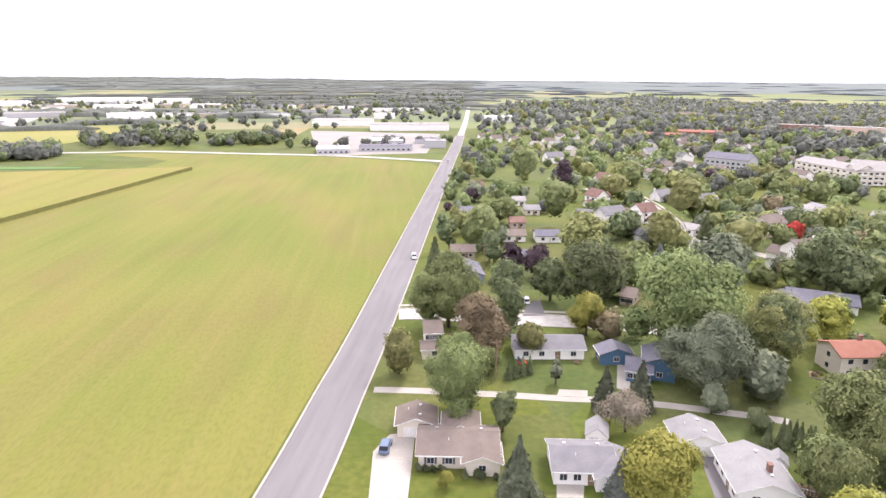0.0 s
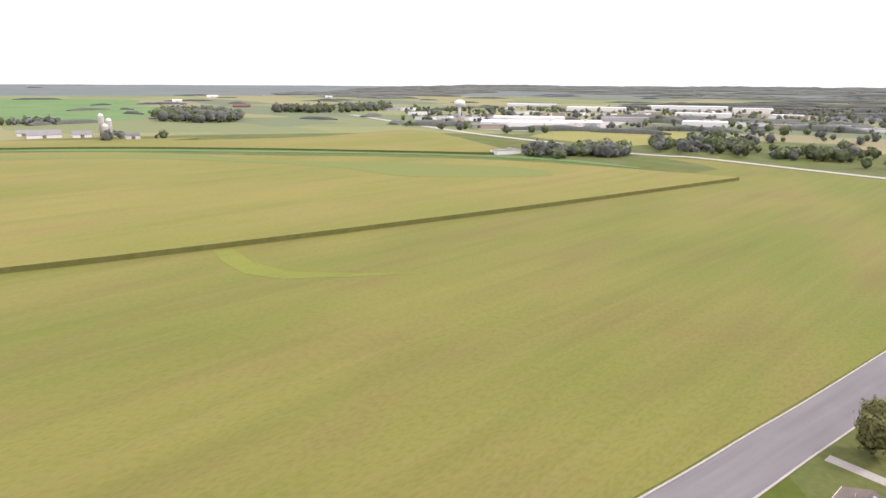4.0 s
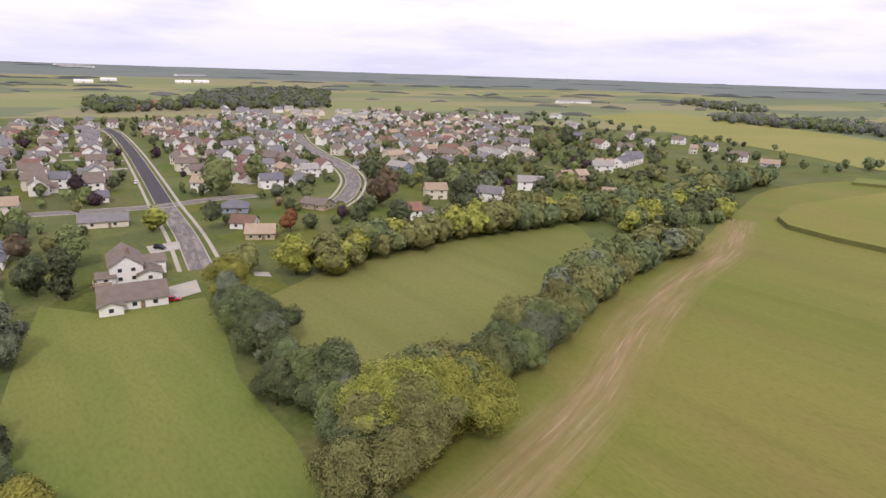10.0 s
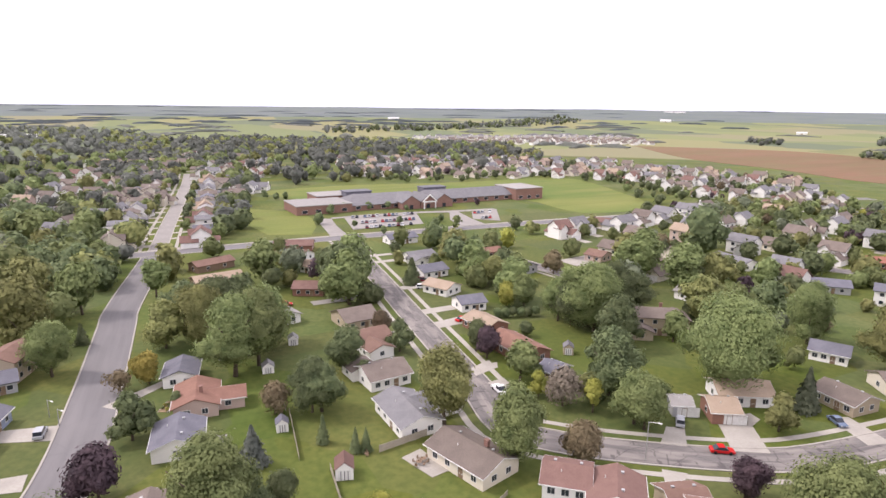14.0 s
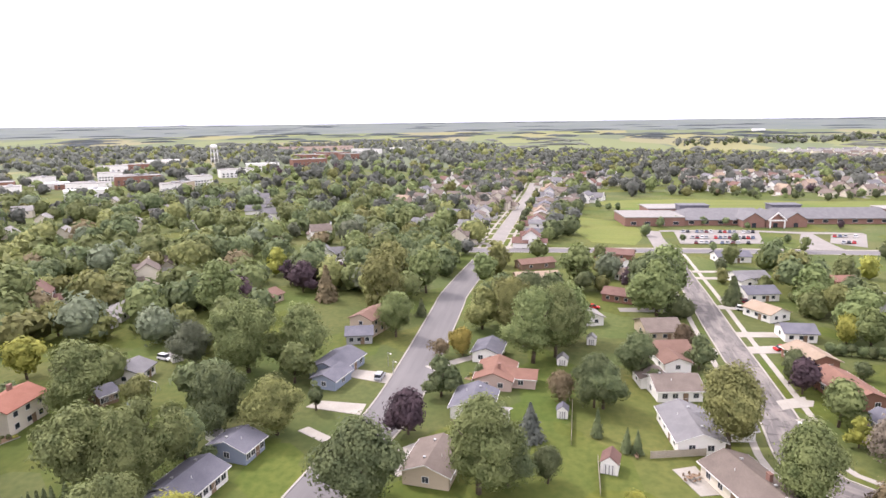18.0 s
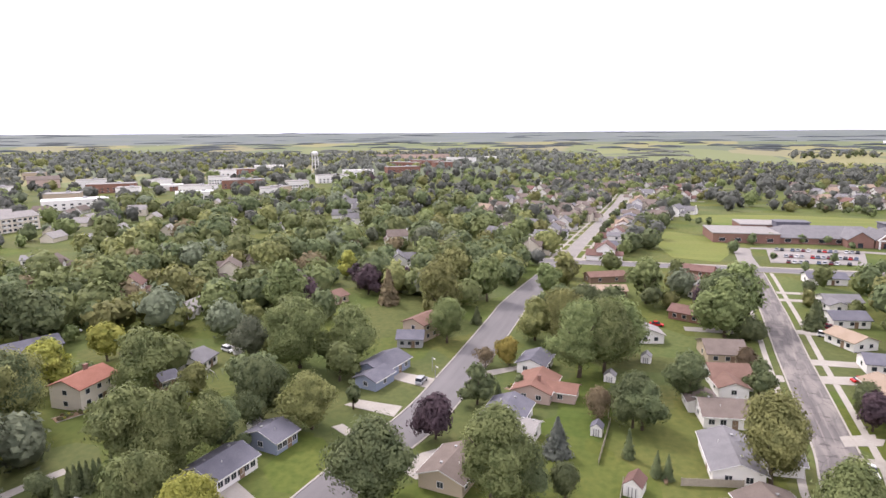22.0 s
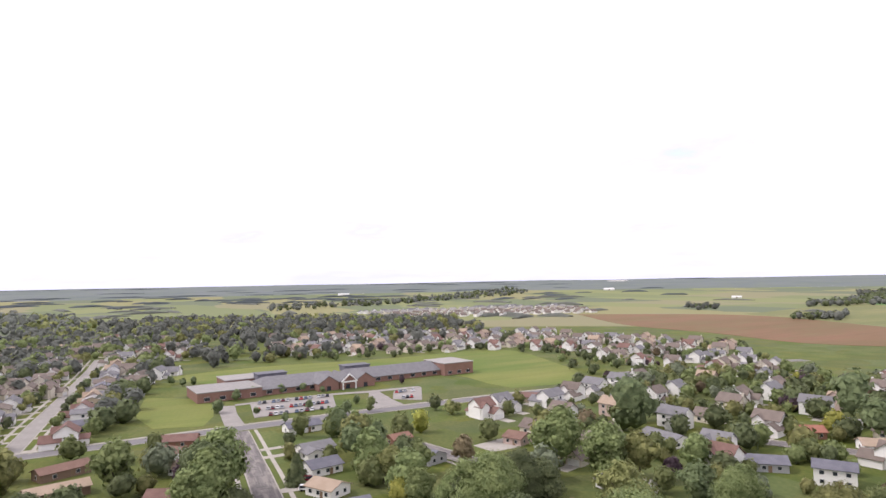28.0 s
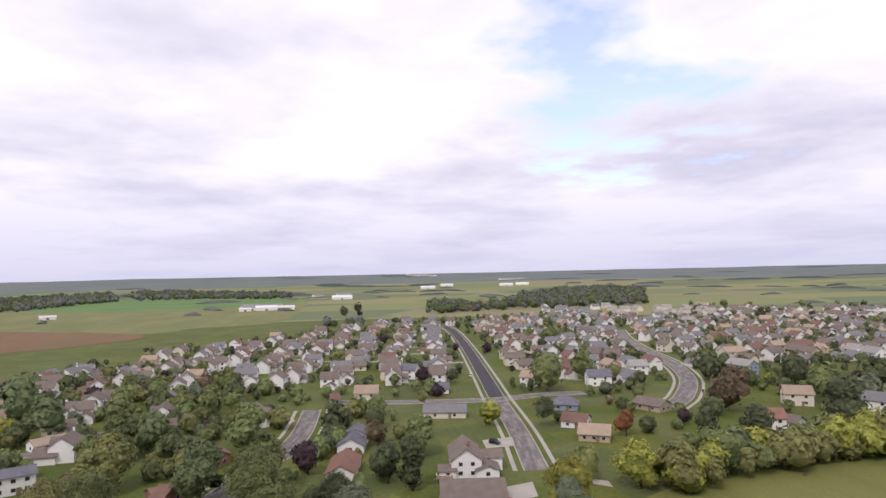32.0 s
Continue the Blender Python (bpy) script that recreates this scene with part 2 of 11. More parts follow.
def crop_colour(nt, c1, c2, dry, rust, turn):
    """Drilled rows: broad ripening patches, long thin streaks along the rows, a few rusty spots."""
    pos = nt.nodes.new("ShaderNodeNewGeometry").outputs["Position"]
    out = mixed(nt, noise_mask(nt, pos, (0.013, 0.006, 1), turn, 0.38, 0.62), c1, c2)
    out = mixed(nt, noise_mask(nt, pos, (0.035, 0.014, 1), turn, 0.46, 0.74, top=0.62), out, rust)
    out = mixed(nt, noise_mask(nt, pos, (0.30, 0.012, 1), turn, 0.48, 0.78, 6, 0.30), out, dry)
    out = mixed(nt, noise_mask(nt, pos, (0.10, 0.008, 1), turn + 2, 0.48, 0.75, 4, 0.32), out, tuple(0.72 * a for a in c1))
    return mixed(nt, noise_mask(nt, pos, (1.3, 0.5, 1), turn, 0.42, 0.75, 4, 0.35), out, tuple(0.6 * a for a in c1))


def crop_mat(name, c1, c2, dry, rust, turn=-7.5):
    m = mat(name, c1, c2, 0.02, 0.5, 0.95, 0.1)
    nt = m.node_tree
    nt.links.new(crop_colour(nt, c1, c2, dry, rust, turn), nt.nodes["Principled BSDF"].inputs["Base Color"])
    return m


def uv_of(nt):
    uv = nt.nodes.new("ShaderNodeUVMap")
    uv.uv_map = "along"
    return uv.outputs[0]


def track_mat(c1, c2, dry, rust):
    """Field edge worn dry by wheels: the crop shows through more and more towards both sides."""
    m = mat("dry_grass_track", c1, c2, 0.02, 0.5, 0.95, 0.08)
    nt = m.node_tree
    crop = crop_colour(nt, c1, c2, dry, rust, -7.5)
    uv = uv_of(nt)
    sepx = nt.nodes.new("ShaderNodeSeparateXYZ")
    nt.links.new(uv, sepx.inputs[0])
    mid = nt.nodes.new("ShaderNodeMath")
    mid.operation = "ABSOLUTE"
    nt.links.new(sepx.outputs[0], mid.inputs[0])
    body = nt.nodes.new("ShaderNodeMapRange")
    body.inputs["From Min"].default_value, body.inputs["From Max"].default_value, body.inputs["To Min"].default_value, body.inputs["To Max"].default_value = 1.0, 9.6, 1.1, 0.0
    nt.links.new(mid.outputs[0], body.inputs["Value"])
    wear = nt.nodes.new("ShaderNodeMath")
    wear.operation, wear.use_clamp = "MULTIPLY", True
    nt.links.new(body.outputs[0], wear.inputs[0])
    nt.links.new(noise_mask(nt, uv, (0.16, 0.02, 1), 0, 0.25, 0.62, 5), wear.inputs[1])
    soil = mixed(nt, noise_mask(nt, uv, (0.6, 0.05, 1), 0, 0.35, 0.65), (0.20, 0.148, 0.068), (0.285, 0.205, 0.115))
    soil = mixed(nt, noise_mask(nt, uv, (1.3, 0.035, 1), 0, 0.55, 0.66, 4, 0.75), soil, (0.37, 0.295, 0.20))
    nt.links.new(mixed(nt, wear.outputs[0], crop, soil), nt.nodes["Principled BSDF"].inputs["Base Color"])
    return m


def road_mat(name, base, other, pale, patches=0.0, seams=0.25):
    """Road surface laid along the road: wheel lanes, patches of another age, pale worn streaks, dark sealed cracks."""
    m = mat(name, base, other, 0.2, 3.0, 0.9, 0.006)
    nt = m.node_tree
    uv = uv_of(nt)
    out = mixed(nt, noise_mask(nt, uv, (0.45, 0.02, 1), 0, 0.35, 0.65), base, other)
    if patches:
        out = mixed(nt, noise_mask(nt, uv, (0.36, 0.09, 1), 9, 0.46, 0.60, 5, patches), out, pale)
        out = mixed(nt, noise_mask(nt, uv, (1.1, 0.05, 1), 0, 0.55, 0.62, 4, 0.8 * patches), out, pale)
        out = mixed(nt, noise_mask(nt, uv, (0.25, 0.6, 1), 4, 0.60, 0.66, 4, 0.7), out, tuple(0.62 * a for a in base))
    else:
        out = mixed(nt, noise_mask(nt, uv, (0.12, 0.05, 1), 0, 0.5, 0.75, 4, 0.5), out, pale)
    vor = nt.nodes.new("ShaderNodeTexVoronoi")
    vor.feature = "DISTANCE_TO_EDGE"
    mp = nt.nodes.new("ShaderNodeMapping")
    mp.inputs["Scale"].default_value = (0.3, 0.12, 1)
    nt.links.new(uv, mp.inputs["Vector"])
    vor.inputs["Scale"].default_value = 1.0
    nt.links.new(mp.outputs[0], vor.inputs["Vector"])
    crack = nt.nodes.new("ShaderNodeMapRange")
    crack.inputs["From Min"].default_value, crack.inputs["From Max"].default_value = 0.006, 0.014
    crack.inputs["To Min"].default_value, crack.inputs["To Max"].default_value = seams, 0.0
    nt.links.new(vor.outputs["Distance"], crack.inputs["Value"])
    out = mixed(nt, crack.outputs[0], out, tuple(0.45 * a for a in base))
    nt.links.new(out, nt.nodes["Principled BSDF"].inputs["Base Color"])
    return m


M = {}
M["lawn"] = mat("lawn", (0.08, 0.108, 0.026), (0.135, 0.145, 0.045), 0.03, 0.6, 0.95, 0.05, (0.06, 0.10, 0.022), amount=0.6)
M["strip"] = crop_mat("mown_strip", (0.098, 0.145, 0.026), (0.185, 0.194, 0.050), (0.215, 0.21, 0.07), (0.18, 0.178, 0.05), -8)
M["hay"] = crop_mat("hay", (0.122, 0.150, 0.034), (0.172, 0.176, 0.050), (0.20, 0.185, 0.07), (0.165, 0.15, 0.052), -70)
M["soy"] = crop_mat("soybeans", (0.130, 0.152, 0.026), (0.178, 0.170, 0.040), (0.235, 0.185, 0.07), (0.175, 0.128, 0.048))
M["corn"] = crop_mat("corn", (0.165, 0.174, 0.033), (0.212, 0.190, 0.048), (0.235, 0.195, 0.065), (0.215, 0.165, 0.058), 12)
# stalk colour for the sides of the corn, darkened for their shade
M["cornside"] = mat("shaded_corn_stalks", (0.14, 0.145, 0.04), (0.185, 0.17, 0.06), 0.3, 2.5, 0.95, 0.3, (0.10, 0.11, 0.033))
M["greencorn"] = mat("green_corn", (0.14, 0.172, 0.04), (0.175, 0.185, 0.045), 0.008, 0.5, 0.95, 0.25, (0.10, 0.14, 0.04))
M["alfalfa"] = mat("alfalfa", (0.10, 0.19, 0.06), (0.14, 0.23, 0.075), 0.01, 0.4, 0.95, 0.1)
M["yellowgreen"] = mat("yellow_green_crop", (0.215, 0.22, 0.055), (0.265, 0.24, 0.075), 0.008, 0.3, 0.95, 0.1)
M["greenstreak"] = crop_mat("bright_grass", (0.150, 0.178, 0.028), (0.195, 0.212, 0.038), (0.17, 0.18, 0.04), (0.15, 0.16, 0.035))
M["farcrop"] = crop_mat("far_crop", (0.15, 0.165, 0.062), (0.205, 0.195, 0.08), (0.23, 0.205, 0.10), (0.12, 0.145, 0.06), 80)
M["redcrop"] = crop_mat("reddish_crop", (0.165, 0.105, 0.052), (0.20, 0.108, 0.062), (0.175, 0.135, 0.06), (0.15, 0.14, 0.058), 72)
M["tan"] = mat("tan_crop", (0.245, 0.20, 0.095), (0.30, 0.245, 0.13), 0.006, 0.1, 0.95)
M["asphalt"] = road_mat("asphalt", (0.155, 0.146, 0.148), (0.188, 0.178, 0.178), (0.215, 0.20, 0.196), 0.0, 0.08)
M["blacktop"] = road_mat("fresh_asphalt", (0.050, 0.045, 0.055), (0.068, 0.062, 0.072), (0.075, 0.07, 0.08), 0.0, 0.1)
M["worn"] = road_mat("worn_asphalt", (0.128, 0.115, 0.112), (0.172, 0.157, 0.150), (0.29, 0.262, 0.236), 0.6, 0.5)
M["concrete"] = mat("concrete", (0.34, 0.315, 0.28), (0.42, 0.39, 0.345), 0.2, 2.0, 0.9, 0.01, (0.29, 0.265, 0.23))
M["asphalt_plain"] = mat("yard_asphalt", (0.22, 0.208, 0.205), (0.29, 0.272, 0.258), 0.02, 0.4, 0.9, 0.01, (0.30, 0.27, 0.22))
M["avenue"] = mat("worn_concrete", (0.25, 0.233, 0.217), (0.31, 0.29, 0.266), 0.12, 0.5, 0.9, 0.02, (0.23, 0.21, 0.195), amount=0.8)
M["farroad"] = mat("pale_road", (0.40, 0.38, 0.35), (0.46, 0.43, 0.4), 0.02, 0.5, 0.9)
M["dirt"] = mat("bare_soil", (0.24, 0.16, 0.10), (0.32, 0.23, 0.14), 0.15, 1.5, 0.95, 0.05)
M["track"] = track_mat((0.130, 0.152, 0.026), (0.178, 0.170, 0.040), (0.235, 0.185, 0.07), (0.175, 0.128, 0.048))
M["bark"] = mat("bark", (0.10, 0.075, 0.055), (0.14, 0.11, 0.085), 0.5, 6, 0.95, 0.03)
M["glass"] = mat("window_glass", (0.03, 0.035, 0.045), (0.06, 0.065, 0.075), 0.5, 1, 0.12)
M["white"] = mat("white_paint", (0.74, 0.73, 0.70), (0.8, 0.79, 0.77), 0.3, 3, 0.6)
M["metal"] = mat("galvanised_metal", (0.45, 0.45, 0.45), (0.55, 0.55, 0.55), 0.5, 3, 0.4, metallic=0.6)
M["wood"] = mat("weathered_wood", (0.22, 0.15, 0.10), (0.3, 0.21, 0.14), 0.4, 4, 0.85, 0.01)
M["fence"] = mat("greyed_fence_wood", (0.36, 0.32, 0.26), (0.44, 0.39, 0.32), 0.4, 4, 0.9, 0.01)
M["rubber"] = mat("rubber", (0.02, 0.02, 0.02), (0.03, 0.03, 0.03), 1, 4, 0.8)
M["brick"] = mat("red_brick", (0.235, 0.135, 0.108), (0.28, 0.165, 0.135), 0.3, 4, 0.9, 0.01, (0.19, 0.10, 0.078))
ROOFS = {"brown": ((0.165, 0.134, 0.115), (0.212, 0.172, 0.148)), "tan": ((0.34, 0.26, 0.19), (0.40, 0.31, 0.235)), "grey": ((0.175, 0.170, 0.178), (0.220, 0.213, 0.218)),
         "dark": ((0.105, 0.10, 0.115), (0.145, 0.135, 0.15)), "red": ((0.225, 0.122, 0.092), (0.275, 0.152, 0.115)), "rust": ((0.185, 0.112, 0.088), (0.235, 0.146, 0.115)),
         "orange": ((0.31, 0.135, 0.095), (0.36, 0.165, 0.12)), "slate": ((0.135, 0.134, 0.158), (0.18, 0.176, 0.203)), "white": ((0.245, 0.24, 0.24), (0.30, 0.292, 0.288)),
         "bright": ((0.66, 0.65, 0.63), (0.74, 0.73, 0.71)), "pale": ((0.29, 0.275, 0.262), (0.35, 0.33, 0.31)), "maroon": ((0.17, 0.10, 0.085), (0.215, 0.13, 0.108))}
for key, (a, b) in ROOFS.items():
    M["roof_" + key] = mat("shingles_" + key, a, b, 0.4, 5, 0.92, 0.03, object_tint=0.08, amount=0.45)
WALLS = {"white": (0.83, 0.81, 0.78), "cream": (0.68, 0.62, 0.52), "grey": (0.42, 0.42, 0.43), "blue": (0.080, 0.158, 0.245), "paleblue": (0.27, 0.31, 0.40),
         "tan": (0.46, 0.38, 0.28), "brown": (0.22, 0.15, 0.11), "brick": (0.26, 0.135, 0.10), "pink": (0.52, 0.40, 0.35), "red": (0.5, 0.06, 0.03)}
for key, c in WALLS.items():
    M["wall_" + key] = mat("siding_" + key, c, tuple(0.92 * v for v in c), 0.3, 3, 0.75, 0.008, tuple(0.85 * v for v in c), object_tint=0.05, stretch=(1, 1, 4))
# far and distant: pale bluish tones with the haze of distance in the colour
LEAVES = {"green": ((0.112, 0.143, 0.053), (0.272, 0.307, 0.125)), "dark": ((0.077, 0.100, 0.046), (0.193, 0.223, 0.104)), "lime": ((0.180, 0.190, 0.038), (0.412, 0.392, 0.096)),
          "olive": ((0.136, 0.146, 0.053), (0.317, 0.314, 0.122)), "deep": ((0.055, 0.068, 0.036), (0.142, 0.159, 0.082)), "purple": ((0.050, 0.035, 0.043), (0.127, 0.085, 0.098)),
          "rust": ((0.125, 0.099, 0.059), (0.265, 0.204, 0.125)), "red": ((0.420, 0.050, 0.035), (0.580, 0.090, 0.070)), "spruce": ((0.067, 0.078, 0.049), (0.150, 0.164, 0.102)),
          "bluespruce": ((0.111, 0.125, 0.106), (0.234, 0.254, 0.212)), "yellow": ((0.215, 0.186, 0.042), (0.423, 0.350, 0.090)), "silver": ((0.108, 0.129, 0.081), (0.248, 0.273, 0.176)),
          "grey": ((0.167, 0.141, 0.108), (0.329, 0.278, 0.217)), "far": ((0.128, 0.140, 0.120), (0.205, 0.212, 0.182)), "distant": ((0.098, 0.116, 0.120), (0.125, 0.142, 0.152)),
          "orange": ((0.250, 0.118, 0.050), (0.360, 0.180, 0.075))}
for key, (a, b) in LEAVES.items():
    M["leaf_" + key] = leaf_mat("foliage_" + key, a, b)
CARS = {"red": (0.5, 0.02, 0.02), "white": (0.75, 0.75, 0.75), "blue": (0.13, 0.17, 0.25), "black": (0.015, 0.015, 0.018), "silver": (0.4, 0.41, 0.43), "maroon": (0.16, 0.02, 0.03)}
for key, c in CARS.items():
    M["car_" + key] = mat("car_paint_" + key, c, c, 1, 3, 0.25, amount=0.1)


def ground_mat():
    """Lawn round the town; farther out a patchwork of fields."""
    m = mat("ground", (0.080, 0.106, 0.023), (0.142, 0.144, 0.040), 0.045, 0.6, 0.95, 0.04, (0.060, 0.084, 0.018), amount=0.75)
    nt = m.node_tree
    bsdf = nt.nodes["Principled BSDF"]
    lawn = bsdf.inputs["Base Color"].links[0].from_socket
    geo = nt.nodes.new("ShaderNodeNewGeometry")
    plots = nt.nodes.new("ShaderNodeTexVoronoi")
    plots.distance, plots.inputs["Scale"].default_value = "MANHATTAN", 0.035
    nt.links.new(geo.outputs["Position"], plots.inputs["Vector"])
    psep = nt.nodes.new("ShaderNodeSeparateColor")
    nt.links.new(plots.outputs["Color"], psep.inputs[0])
    phsv = nt.nodes.new("ShaderNodeHueSaturation")
    for sock, src, lo, hi in (("Hue", 0, 0.487, 0.513), ("Saturation", 1, 0.88, 1.12), ("Value", 2, 0.91, 1.08)):
        pr = nt.nodes.new("ShaderNodeMapRange")
        pr.inputs["To Min"].default_value, pr.inputs["To Max"].default_value = lo, hi
        nt.links.new(psep.outputs[src], pr.inputs["Value"])
        nt.links.new(pr.outputs[0], phsv.inputs[sock])
    nt.links.new(lawn, phsv.inputs["Color"])
    lawn = phsv.outputs["Color"]
    mp = nt.nodes.new("ShaderNodeMapping")
    mp.inputs["Scale"].default_value, mp.inputs["Rotation"].default_value = (0.0026, 0.0052, 0.0), (0, 0, 0.25)
    nt.links.new(geo.outputs["Position"], mp.inputs["Vector"])
    vor = nt.nodes.new("ShaderNodeTexVoronoi")
    vor.distance, vor.inputs["Scale"].default_value, vor.inputs["Randomness"].default_value = "CHEBYCHEV", 1.0, 0.75
    nt.links.new(mp.outputs[0], vor.inputs["Vector"])
    sepc = nt.nodes.new("ShaderNodeSeparateColor")
    nt.links.new(vor.outputs["Color"], sepc.inputs[0])
    ramp = nt.nodes.new("ShaderNodeValToRGB")
    ramp.color_ramp.interpolation = "CONSTANT"
    # field colours, each with some blue put in for haze
    cols = [(0.0, (0.155, 0.178, 0.076)), (0.22, (0.215, 0.205, 0.092)), (0.42, (0.125, 0.152, 0.076)), (0.6, (0.205, 0.192, 0.103)), (0.72, (0.185, 0.20, 0.081)), (0.86, (0.118, 0.140, 0.081))]
    el = ramp.color_ramp.elements
    el[0].position, el[0].color = cols[0][0], (*cols[0][1], 1)
    el[1].position, el[1].color = cols[1][0], (*cols[1][1], 1)
    for p, c in cols[2:]:
        e = el.new(p)
        e.color = (*c, 1)
    nt.links.new(sepc.outputs[0], ramp.inputs[0])
    ln = nt.nodes.new("ShaderNodeVectorMath")
    ln.operation = "LENGTH"
    nt.links.new(geo.outputs["Position"], ln.inputs[0])
    far = nt.nodes.new("ShaderNodeMapRange")
    far.inputs["From Min"].default_value, far.inputs["From Max"].default_value = 880, 900
    nt.links.new(ln.outputs["Value"], far.inputs["Value"])
    mix = nt.nodes.new("ShaderNodeMix")
    mix.data_type = "RGBA"
    nt.links.new(far.outputs[0], mix.inputs["Factor"])
    nt.links.new(lawn, mix.inputs["A"])
    nt.links.new(ramp.outputs["Color"], mix.inputs["B"])
    nt.links.new(mix.outputs["Result"], bsdf.inputs["Base Color"])
    return m


M["ground"] = ground_mat()
# bluish base colour doing the work of haze over the hills
M["hills"] = mat("hazed_wooded_hills", (0.094, 0.116, 0.122), (0.138, 0.152, 0.165), 0.004, 0.02, 0.95, 0, (0.140, 0.165, 0.118), amount=0.7, stretch=(1, 1, 1))


# ---------------------------------------------------------------- mesh helpers
def mesh_from(name, verts, faces, mats, idx=None, smooth=False):
    me = bpy.data.meshes.new(name)
    me.from_pydata(verts, [], faces)
    for m in mats:
        me.materials.append(m)
    if idx is not None:
        me.polygons.foreach_set("material_index", idx)
    if smooth:
        me.polygons.foreach_set("use_smooth", [True] * len(faces))
    me.update()
    return me


def part(name, me, parent, label="", m=None):
    """Links a mesh as one part under a thing or a part."""
    ob = new(name, me)
    ob.parent = parent
    if m is not None:
        ob.matrix_basis = m
    if label:
        tagged(ob, label)
    return ob


def thing(name, x, y, rot, label, category, group="", z=0.0):
    ob = new(name)
    ob.empty_display_size = 0.5
    ob.matrix_basis = pose(x, y, z, 0, 0, rot)
    return tagged(ob, label, category, group)


class Shape:
    """Gathers boxes and prisms into one mesh."""

    def __init__(self):
        self.v, self.f = [], []

    def add(self, verts, faces):
        n = len(self.v)
        self.v += [tuple(p) for p in verts]
        self.f += [tuple(n + i for i in f) for f in faces]
        return self

    def box(self, x0, y0, z0, x1, y1, z1):
        v = [(x, y, z) for z in (z0, z1) for y in (y0, y1) for x in (x0, x1)]
        return self.add(v, [(0, 2, 3, 1), (4, 5, 7, 6), (0, 1, 5, 4), (2, 6, 7, 3), (0, 4, 6, 2), (1, 3, 7, 5)])

    def prism(self, loop, z0, z1):
        n = len(loop)
        v = [(x, y, z0) for x, y in loop] + [(x, y, z1) for x, y in loop]
        return self.add(v, [tuple(range(n))[::-1], tuple(range(n, 2 * n))] + [(i, (i + 1) % n, n + (i + 1) % n, n + i) for i in range(n)])

    def tube(self, p, q, r0, r1, n=6):
        p, q = Vector(p), Vector(q)
        d = (q - p).normalized()
        a = d.orthogonal().normalized()
        b = d.cross(a)
        v = [p + r0 * (math.cos(k * math.tau / n) * a + math.sin(k * math.tau / n) * b) for k in range(n)]
        v += [q + r1 * (math.cos(k * math.tau / n) * a + math.sin(k * math.tau / n) * b) for k in range(n)]
        return self.add(v, [(k, (k + 1) % n, n + (k + 1) % n, n + k) for k in range(n)] + [tuple(range(n))[::-1], tuple(range(n, 2 * n))])

    def mesh(self, name, m, smooth=False):
        return mesh_from(name, self.v, self.f, [m], smooth=smooth)


CACHE = {}
TAKEN, LINES, LOOPS = [], [], []


def cached(key, make):
    if key not in CACHE:
        CACHE[key] = make()
    return CACHE[key]


# ---------------------------------------------------------------- ground, fields and roads
def height(x, y):
    """Flat round the town, rising to far low hills."""
    r = math.hypot(x, y)
    s = min(1.0, max(0.0, (r - 1900.0) / 2700.0))
    s = s * s * (3 - 2 * s)
    w = noise.noise(Vector((x / 900.0, y / 900.0, 3.1))) + 0.5 * noise.noise(Vector((x / 350.0, y / 350.0, 7.7)))
    return s * (EYE - 4.0 + 6.0 * w)


def rings(rs, n):
    """A sheet of rings round the middle of the town."""
    v, f = [], []
    for r in rs:
        for k in range(n):
            a = k * math.tau / n
            x, y = r * math.cos(a), r * math.sin(a)
            v.append((x, y, height(x, y)))
    for j in range(len(rs) - 1):
        o, p = j * n, (j + 1) * n
        f += [(o + k, p + k, p + (k + 1) % n, o + (k + 1) % n) for k in range(n)]
    return v, f


def ground_sheet():
    n = 144
    v, f = rings([40 * 1.13 ** k for k in range(0, 35)] + [2900.0], n)
    f.append(tuple(range(n)))
    ob = new("ground", mesh_from("ground", v, f, [M["ground"]], smooth=True))
    tagged(ob, "wide flat ground of mown grass and far fields", "ground", kind="structure")
    # backdrop ring: haze is in its bluish colour
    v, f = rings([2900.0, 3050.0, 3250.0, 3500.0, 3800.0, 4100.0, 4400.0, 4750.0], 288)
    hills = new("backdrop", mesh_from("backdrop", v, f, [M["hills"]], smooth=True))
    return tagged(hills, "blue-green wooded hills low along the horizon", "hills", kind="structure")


def smooth_line(pts, step=4.0):
    """A rounded line through points, sampled every few metres."""
    out = []
    P = [Vector(p) for p in pts]
    P = [2 * P[0] - P[1]] + P + [2 * P[-1] - P[-2]]
    for i in range(1, len(P) - 2):
        n = max(1, int((P[i + 1] - P[i]).length / step))
        for k in range(n):
            t = k / n
            a, b, c, d = P[i - 1], P[i], P[i + 1], P[i + 2]
            out.append(0.5 * (2 * b + (c - a) * t + (2 * a - 5 * b + 4 * c - d) * t * t + (3 * b - a - 3 * c + d) * t ** 3))
    out.append(P[-2])
    return out


def sides(line, off):
    out = []
    for i, p in enumerate(line):
        d = (line[min(i + 1, len(line) - 1)] - line[max(i - 1, 0)]).normalized()
        out.append(p + Vector((-d.y, d.x)) * off)
    return out


